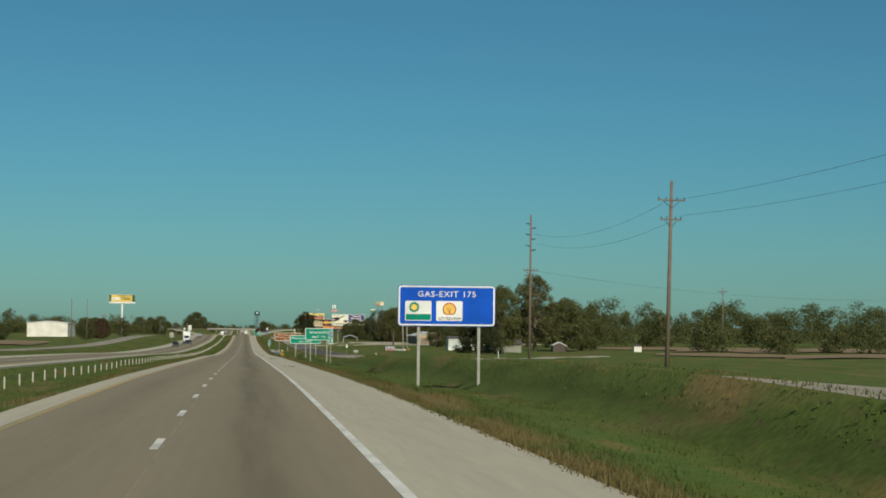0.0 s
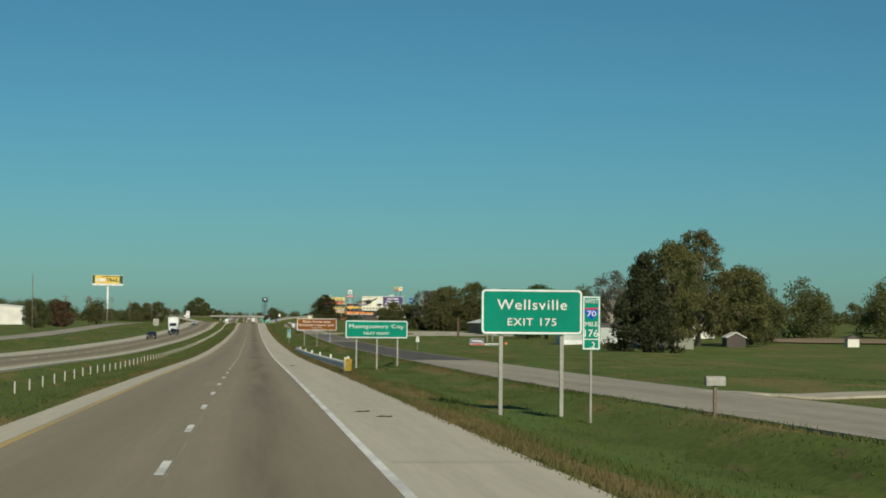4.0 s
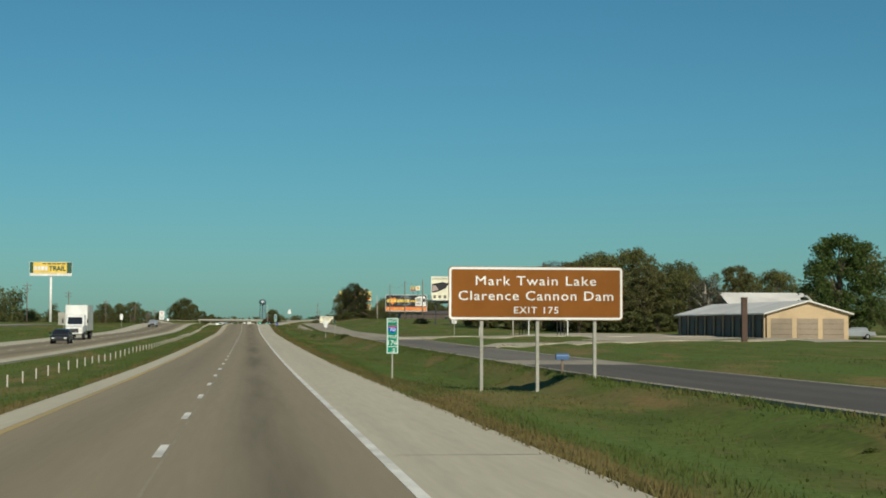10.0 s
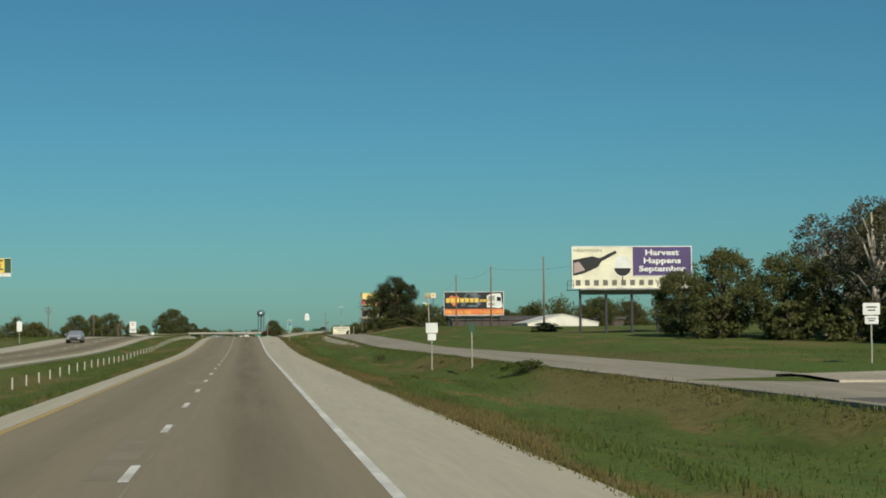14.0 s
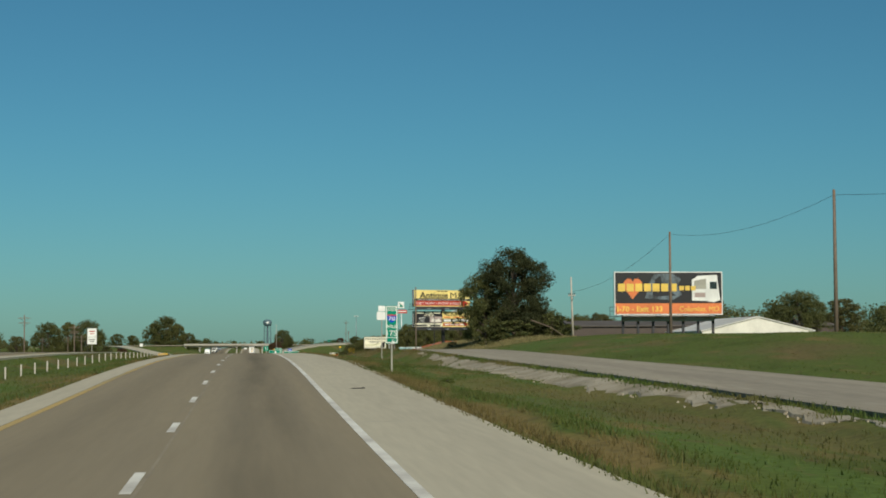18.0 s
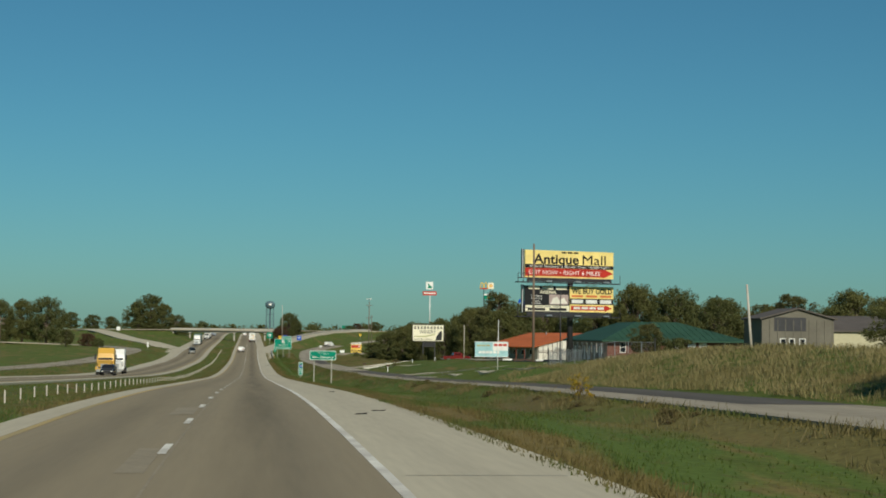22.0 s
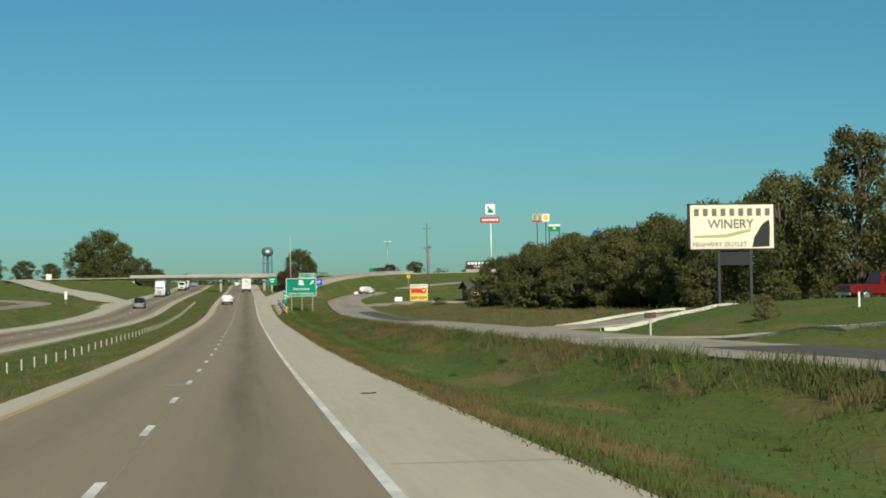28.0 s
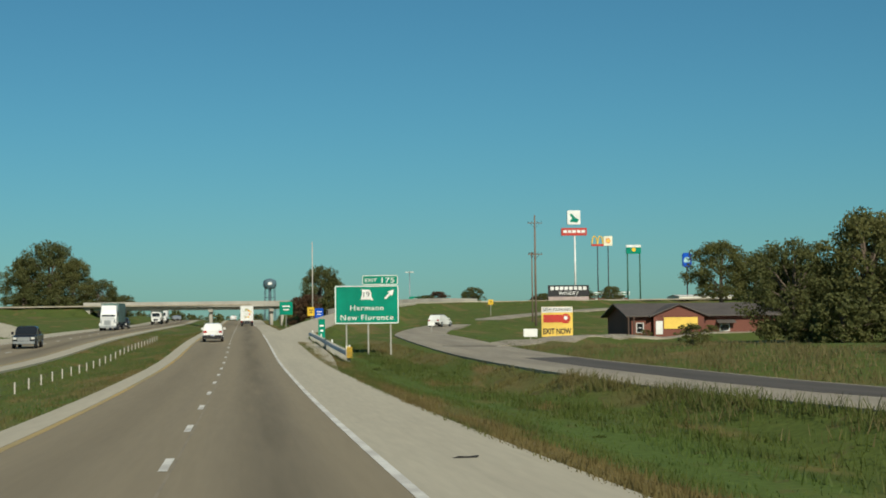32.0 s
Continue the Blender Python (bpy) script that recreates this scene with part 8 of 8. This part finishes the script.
def box_truck(x, y, z, turn, label, blotches=True, paint=CARWHITE, pitch=0.0):
    s = thing("box_truck", label, "truck", "trucks on the highway", pose(x, y, z, pitch, 0, turn))
    part("cargo_box", Mesh().box(-1.27, -4.2, 1.05, 1.27, 3.2, 4.0, 0.05), CARWHITE, s)
    part("cab", loft([section(3.3, 1.1, 0.7, 2.9, 0.12), section(4.2, 1.1, 0.7, 2.85, 0.12, 0.95), section(4.75, 1.05, 0.7, 1.7, 0.12), section(5.7, 0.95, 0.7, 1.45, 0.15)]), paint, s)
    part("windscreen", loft([[(-0.85, 4.74, 1.8), (0.85, 4.74, 1.8), (0.8, 4.32, 2.6), (-0.8, 4.32, 2.6)], [(-0.85, 4.6, 1.8), (0.85, 4.6, 1.8), (0.8, 4.2, 2.6), (-0.8, 4.2, 2.6)]]), GLASS, s)
    part("chassis", Mesh().box(-0.5, -4.1, 0.7, 0.5, 5.2, 1.04), STEEL_DARK, s)
    door_p = part("roll_door", Mesh().box(-1.1, -4.24, 1.2, 1.1, -4.203, 3.75), SIGN_W, s)
    for k in range(5):
        part("door_rib", Mesh().box(-1.1, -4.252, 1.6 + 0.43 * k, 1.1, -4.241, 1.63 + 0.43 * k), POSTGREY, door_p)
    part("underride_bar", Mesh().box(-1.15, -4.3, 0.5, 1.15, -4.2, 0.68), STEEL_DARK, s)
    for sx in (-1, 1):
        part("tail_lamp", Mesh().box(sx * 1.05 - 0.1, -4.27, 0.82, sx * 1.05 + 0.1, -4.2, 1.0), TAIL, s)
        part("mud_flap", Mesh().box(sx * 0.95 - 0.28, -3.5, 0.2, sx * 0.95 + 0.28, -3.46, 0.95), BLACK, s)
        part("headlamp", Mesh().box(sx * 0.75 - 0.15, 5.62, 0.95, sx * 0.75 + 0.15, 5.74, 1.2), LENS, s)
        part("mirror", Mesh().box(sx * 1.4 - 0.08, 4.4, 1.9, sx * 1.4 + 0.08, 4.5, 2.4), BLACK, s)
    part("grille", Mesh().box(-0.5, 5.62, 0.85, 0.5, 5.73, 1.3), STEEL_DARK, s)
    if blotches:
        r = np.random.default_rng(5)
        for k in range(9):
            cx, cz = float(r.uniform(-0.75, 0.75)), float(r.uniform(1.7, 3.3))
            part("printed_spot", Mesh().disc(cx, cz, float(r.uniform(0.12, 0.26)), -4.262, -4.253, 10), (YELLOW, OLIVE, ORANGE)[k % 3], s)
    wheels(s, [(sx * 0.98, yy) for sx in (-1, 1) for yy in (-2.6, 4.6)], 0.48, 0.34)
    return s


def semi_truck(x, y, z, turn, label, paint, trailer=None, name="semi_truck", pitch=0.0):
    s = thing(name, label, "truck", "trucks on the highway", pose(x, y, z, pitch, 0, turn))
    part("cab", loft([section(-0.2, 1.2, 0.9, 3.6, 0.12), section(1.2, 1.2, 0.9, 3.7, 0.12, 1.1), section(2.0, 1.2, 0.9, 2.95, 0.12, 1.05), section(2.35, 1.15, 0.9, 2.0, 0.12)]), paint, s)
    part("hood", loft([section(2.36, 1.0, 0.8, 1.95, 0.15), section(3.4, 0.95, 0.7, 1.8, 0.15), section(4.0, 0.85, 0.6, 1.55, 0.18)]), paint, s)
    part("windscreen", loft([[(-1.0, 2.34, 2.05), (1.0, 2.34, 2.05), (0.95, 2.02, 2.85), (-0.95, 2.02, 2.85)], [(-1.0, 2.2, 2.05), (1.0, 2.2, 2.05), (0.95, 1.9, 2.85), (-0.95, 1.9, 2.85)]]), GLASS, s)
    part("grille", Mesh().box(-0.5, 3.9, 0.8, 0.5, 4.05, 1.5), RIM, s)
    part("front_bumper", Mesh().box(-1.15, 3.7, 0.4, 1.15, 4.1, 0.72, 0.1), RIM, s)
    for sx in (-1, 1):
        part("headlamp", Mesh().box(sx * 0.8 - 0.14, 3.85, 0.9, sx * 0.8 + 0.14, 4.0, 1.15), LENS, s)
        part("fender", loft([section(2.7, 0.3, 0.75, 1.2, 0.08), section(3.9, 0.28, 0.6, 1.1, 0.08)]), paint, s).location = (sx * 0.95, 0, 0)
        part("mirror", Mesh().box(sx * 1.4 - 0.1, 2.1, 2.1, sx * 1.4 + 0.1, 2.25, 2.8), BLACK, s)
        part("stack", Mesh().tube((sx * 1.05, -0.35, 0.9), (sx * 1.05, -0.35, 3.9), 0.08, n=8), RIM, s)
    part("chassis", Mesh().box(-0.5, -4.0, 0.7, 0.5, 3.6, 0.95), STEEL_DARK, s)
    wheels(s, [(sx * 1.0, 3.1) for sx in (-1, 1)] + [(sx * 0.95, yy) for sx in (-1, 1) for yy in (-1.6, -2.9)], 0.5, 0.36)
    if trailer:
        part("trailer", Mesh().box(-1.29, -15.5, 1.2, 1.29, -0.9, 4.05, 0.06), trailer, s)
        part("side_skirt", Mesh().box(-1.2, -12, 0.9, 1.2, -4.5, 1.19), STEEL_DARK, s)
        wheels(s, [(sx * 0.95, yy) for sx in (-1, 1) for yy in (-13.2, -14.5)], 0.5, 0.36)
    return s


def on_road(y, opp=False):
    """Height of the carriageway and its slope in degrees."""
    return float(zr(y)) + (0.22 if opp else 0.0), math.degrees(math.atan2(float(zr(y + 3) - zr(y - 3)), 6))


z, sl = on_road(1606)
box_truck(0.5, 1606, z, 0, "white box truck with printed spots on its rear door", pitch=sl)
z, sl = on_road(1428)
passenger_car("suv", "white sport utility car with dark bumper seen from behind", "car", -3.1, 1428, z, 0, CARWHITE, pitch=sl)
for x, y, kind in ((-18.0, 1405, "pickup"), (-20.0, 1520, "semi"), (-19.9, 1548, "dark"), (-19.9, 1110, "wrecker"), (-19.9, 1130, "bobtail"), (-18.2, 1092, "darkcar"), (-19.8, 600, "box"), (-19.9, 505, "darkcar"), (-18.2, 566, "darkcar"),
                   (-19.9, 1660, "boxw"), (-19.9, 1690, "boxw"), (-18.2, 1740, "silver"), (-19.9, 1770, "silver"), (-19.9, 760, "silver")):
    z, sl = on_road(y, True)
    if kind == "pickup":
        pickup(x, y, z, 180, CARBLACK, "black pickup truck on the opposing lanes", pitch=-sl)
    elif kind == "semi":
        semi_truck(x, y, z, 180, "white semi truck with a dull green trailer", CARWHITE, DARKTRAILER, pitch=-sl)
    elif kind == "wrecker":
        semi_truck(x, y, z, 180, "yellow tow truck without a trailer", CARYELLOW, None, "tow_truck", pitch=-sl)
    elif kind == "bobtail":
        semi_truck(x, y, z, 180, "white truck tractor without a trailer", CARWHITE, None, "truck_tractor", pitch=-sl)
    elif kind in ("box", "boxw"):
        box_truck(x, y, z, 180, "plain white box truck on the opposing lanes", False, pitch=-sl)
    elif kind == "silver":
        passenger_car("sedan", "silver sedan on the opposing lanes", "car", x, y, z, 180, CARSILVER, False, pitch=-sl)
    else:
        passenger_car("sedan" if kind == "darkcar" else "suv", "dark car on the opposing lanes", "car", x, y, z, 180, CARBLACK, kind != "darkcar", pitch=-sl)
z, sl = on_road(1780)
passenger_car("sedan", "white sedan far ahead in the passing lane", "car", -3.2, 1780, z, 0, CARWHITE, False, pitch=sl)
pickup(40.6, 1206, ground_z(40.6, 1206) + 0.06, -82, CARRED, "red pickup truck parked beside the drive", "parked vehicles")
passenger_car("van", "white van on the frontage road", "van", 29.5, 1519, float(np.interp(1519, FRONTAGE[:, 1], FRONTAGE[:, 2])), -30, CARWHITE, True, "parked vehicles")
passenger_car("sedan", "pale car parked by the storage building", "car", 71.5, 592, ground_z(71.5, 592), 80, CARSILVER, False, "parked vehicles")


# ---- small roadside things ----
def mailbox(x, y, turn, mat, post, sink=0.0):
    g = ground_z(x, y) - sink
    s = thing("mailbox", "rural mailbox on a post at the road's edge", "mailbox", "mailboxes", pose(x, y, g, 0, 0, turn))
    part("post", Mesh().box(-0.05, -0.05, -0.3, 0.05, 0.05, 0.95), post, s)
    part("box", Mesh().extrude([(-0.12, 0.95)] + [(0.12 * math.cos(radians(a)), 1.1 + 0.12 * math.sin(radians(a))) for a in range(180, -1, -30)] + [(0.12, 0.95)], "y", -0.28, 0.28), mat, s)
    part("flag", Mesh().box(0.122, -0.1, 1.05, 0.135, 0.05, 1.12), RED, s)


mailbox(13.6, 467.4, 90, BOXBLUE, WOODPOLE, 0.35)
mailbox(22.2, 1145, 90, TIMBER, SIGN_W)
mailbox(21.2, 1188, 90, TIMBER, PALEPOLE)
mailbox(13.1, 205, 90, POSTGREY, WOODPOLE)

# darker new asphalt over stretches of the frontage road
for label, a, b, w, off in (("dark patched asphalt on the frontage road", 61, 79, 5.9, 0.0), ("worn grey asphalt on the frontage road", 79, 90, 5.7, 0.0), ("fresh dark asphalt on half of the frontage road", 122, 147, 3.9, 1.3), ("dark asphalt on the frontage road", 158, 168, 3.2, 1.4)):
    tagged(part("asphalt_overlay", ribbon(FRONTAGE, w, 0.008, 0.006, a, b, off), WORN_ASPHALT if "worn" in label else ASPHALT), label, "road", kind="structure")

# patches, joints and tyre marks on the highway
for k, (x0, x1, y0, y1) in enumerate(((-2.0, -1.45, 330, 343), (-2.1, -1.5, 349, 352), (-1.9, -1.45, 360, 365), (-2.1, -1.5, 231, 236), (-2.0, -1.46, 575, 584), (-2.1, -1.46, 619, 626), (-1.9, -1.46, 890, 897), (-2.1, -1.46, 912, 919),
                                    (-2.0, -1.46, 1225, 1231), (-1.9, -1.46, 95, 98), (-1.9, -1.46, 273, 275), (-2.0, -1.46, 1151, 1156))):
    part("road_patch", strip(x0, x1, y0, y1, 0.004, step=3.0, skirt=0.004), PATCH, highway, "lighter repaired strip beside the lane line")
part("lane_seam", strip(DASH + 0.10, DASH + 0.15, -300, 1500, 0.003, skirt=0.003), PATCH, highway, "pale sealed seam between the lanes")
part("joint_line", strip(-1.3, 1.95, 1216, 1216.25, 0.007, step=0.25, skirt=0.004), ASPHALT, highway, "dark sealed joint across the lane")
for k in range(46):
    y = 40 + 29.3 * k
    part("shoulder_joint", strip(2.4, 4.85, y, y + 0.05, 0.0, step=0.05, skirt=0.003), CONCRETE, highway)

# bits of torn tyre and debris on the shoulder
debris = Mesh().extrude([(-0.22, 0.0), (-0.1, 0.03), (0.08, 0.02), (0.24, 0.035), (0.2, 0.0)], "y", -0.04, 0.04).data("tyre_scrap")
debris.materials.append(RUBBER)
for x, y, t in ((3.4, 126, 20), (3.0, 128, 70), (3.6, 1287, 10), (4.2, 1278, -30), (3.2, 913, 40), (3.9, 916, 0), (3.3, 760, 15), (2.9, 283, 30), (3.6, 1146, 5), (4.0, 948, 60), (3.1, 206, 15), (3.5, 203, -20)):
    ob = tagged(part("tyre_scrap", debris, None), "scrap of torn black tyre on the shoulder", "debris", "tyre scraps")
    ob.matrix_basis = pose(x, y, float(zr(y)) + 0.0, 0, 0, t)

# fence by the stacked billboard and a low rail by the drive
fence = thing("wire_fence", "low wire fence in front of the brick building", "fence")
for k in range(14):
    x = 46 + 2.0 * k
    g = ground_z(x, 1106)
    part("post", Mesh().tube((x, 1106, g - 0.3), (x, 1106, g + 1.2), 0.035, n=6), WOODPOLE, fence)
for h in (0.4, 0.8, 1.15):
    m = Mesh()
    for k in range(13):
        m.tube((46 + 2.0 * k, 1106, ground_z(46 + 2.0 * k, 1106) + h), (48 + 2.0 * k, 1106, ground_z(48 + 2.0 * k, 1106) + h), 0.012, n=4)
    part("wire", m, WIRE, fence)
ramp_rail = thing("ramp_barrier", "low pale concrete barrier along the exit ramp", "barrier")
part("barrier_wall", ribbon(EXIT_RAMP, 0.3, 0.75, 1.0, 24, None, -2.9), CONCRETE, ramp_rail)

# chain-link fence by the gate drive
link = thing("chain_link_fence", "grey chain-link fence with steel posts by the gate", "fence")
line = [(28.9, 1031), (32.5, 1047), (36.5, 1063), (40.5, 1079), (44.5, 1095)]
spots = []
for (xa, ya), (xb, yb) in zip(line, line[1:]):
    spots += [(xa + (xb - xa) * k / 4, ya + (yb - ya) * k / 4) for k in range(4)]
spots = [(40.5 - 1.3 * k, 1029.5 + 0.15 * k) for k in range(1, 9)] + spots + [line[-1]]
for k, (x, y) in enumerate(spots):
    g = ground_z(x, y)
    part("post", Mesh().tube((x, y, g - 0.3), (x, y, g + (2.1 if k in (0, 8) else 1.7)), 0.06 if k in (0, 8) else 0.035, n=6), STEEL_DARK if k in (0, 8) else STEEL, link)
net = Mesh()
for (xa, ya), (xb, yb) in zip(spots, spots[1:]):
    ga, gb = ground_z(xa, ya), ground_z(xb, yb)
    part("top_rail", Mesh().tube((xa, ya, ga + 1.66), (xb, yb, gb + 1.66), 0.022, n=5), STEEL, link)
    n = 7
    for i in range(n):
        for up in (0, 1):
            u, w = i / n, min(1, (i + 2.2) / n)
            p = (xa + (xb - xa) * u, ya + (yb - ya) * u, ga + (gb - ga) * u + (0.05 if up else 1.62))
            q = (xa + (xb - xa) * w, ya + (yb - ya) * w, ga + (gb - ga) * w + (1.62 if up else 0.05))
            net.tube(p, q, 0.004, n=3)
part("wire_netting", net, STEEL, link, "grey woven wire netting")

# low planks at the edge of the parking
planks = thing("plank_barrier", "low broken white plank barrier in the grass", "barrier")
for x0, x1, mat in ((34.7, 36.0, SIGN_W), (36.2, 38.9, TIMBER), (39.3, 40.4, SIGN_W)):
    g = ground_z((x0 + x1) / 2, 1101.5)
    part("plank", Mesh().box(x0, 1101.45, g + 0.2, x1, 1101.5, g + 0.44, 0.01), mat, planks)
    for x in (x0 + 0.1, x1 - 0.2):
        part("stake", Mesh().box(x, 1101.51, g - 0.2, x + 0.09, 1101.6, g + 0.46, 0.01), TIMBER, planks)

# fallen limb by the big pine, an animal hutch, and a yard sign
limb = tagged(part("fallen_limb", Mesh().tube((33.4, 912.5, ground_z(33.4, 912.5) + 2.1), (35.6, 912, ground_z(35.6, 912) + 1.25), 0.10, 0.075, 8).tube((35.6, 912, ground_z(35.6, 912) + 1.25), (37.6, 911.6, ground_z(37.6, 911.6) - 0.1), 0.075, 0.04, 8), BARK), "fallen grey limb leaning out from the pine", "fallen branch")
hutch = thing("hutch", "small white hutch on the lawn", "hutch", m=pose(101.2, 441, ground_z(101.2, 441)))
part("body", Mesh().box(-1.0, 0, -0.2, 1.0, 1.6, 1.5), WALL_WHITE, hutch)
part("roof", Mesh().extrude([(-1.2, 1.45), (1.2, 1.45), (0, 2.1)], "y", -0.15, 1.75), ROOF_GREY, hutch)
yard = thing("yard_sign", "navy and white campaign sign with a red band, on the lawn", "business sign", m=pose(36.53, 438.1, ground_z(36.53, 438.1) - 0.18))
part("board", Mesh().box(-1.16, 0, 0.25, 1.16, 0.06, 1.28), SIGN_W, yard)
part("black_field", Mesh().box(-1.1, -0.03, 0.56, 1.1, -0.004, 1.22), NAVY, yard)
part("red_band", Mesh().box(-1.1, -0.03, 0.3, 1.1, -0.004, 0.5), RED, yard)
bars(yard, -0.9, 0.9, 0.74, 0.3, SIGN_W, 6, y=-0.05)
for x in (-1.0, 1.0):
    part("post", Mesh().box(x - 0.04, 0.065, -0.3, x + 0.06, 0.09, 0.3), POSTGREY, yard)

# kerbs at the mouth of the winery drive, and faded dashes on the fresh asphalt
kerb = thing("kerb", "pale concrete kerb beside the drive", "kerb", kind="structure")
part("kerb_stone", drape_way(way_points([(21.6, 1219, 0), (24, 1221.5, 0), (33, 1226, 0)], 2.0), 0.4, 0.2), KERBSTONE, kerb)
part("kerb_stone", drape_way(way_points([(22.2, 1205, 0), (25, 1206.5, 0), (33, 1211.5, 0)], 2.0), 0.4, 0.2), KERBSTONE, kerb)
for k in range(12):
    y = 950 + 18.0 * k
    zz = np.interp([y, y + 4.0], FRONTAGE[:, 1], FRONTAGE[:, 2]) + 0.014
    part("centre_dash", Mesh().add([(16.55, y, zz[0]), (16.67, y, zz[0]), (16.67, y + 4.0, zz[1]), (16.55, y + 4.0, zz[1])], [(0, 1, 2, 3)]), PAINT_Y, highway, "faded yellow dash on the frontage road")

# low banner and an orange marker beside the lawn sign, a thick brown post before the storage building
banner = thing("lawn_banner", "low white banner with dark bars on short stakes", "banner", m=pose(39.3, 438.6, ground_z(39.3, 438.6) - 0.12))
part("cloth", Mesh().box(-1.35, 0, 0.12, 1.35, 0.03, 0.42), SIGN_W, banner)
bars(banner, -1.1, 1.1, 0.2, 0.12, BLACK, 5, y=-0.03)
for x in (-1.3, 0, 1.3):
    part("stake", Mesh().box(x - 0.025, 0.034, -0.3, x + 0.025, 0.075, 0.46), POSTGREY, banner)
flag = thing("lawn_marker", "small orange marker on a thin stake in the lawn", "marker", m=pose(41.35, 438.2, ground_z(41.35, 438.2)))
part("stake", Mesh().tube((0, 0, -0.2), (0, 0, 0.42), 0.025, n=6), POSTGREY, flag)
part("plate", Mesh().box(-0.22, -0.03, 0.14, 0.22, -0.026, 0.5), ORANGE, flag)
post = thing("timber_post", "thick brown timber post standing before the storage building", "post", m=pose(47.3, 555, ground_z(47.3, 555)))
part("shaft", Mesh().box(-0.27, -0.2, -0.5, 0.27, 0.2, 4.15, 0.03), TIMBER, post)
part("cap", Mesh().box(-0.3, -0.23, 4.15, 0.3, 0.23, 4.24, 0.03), TIMBER, post)
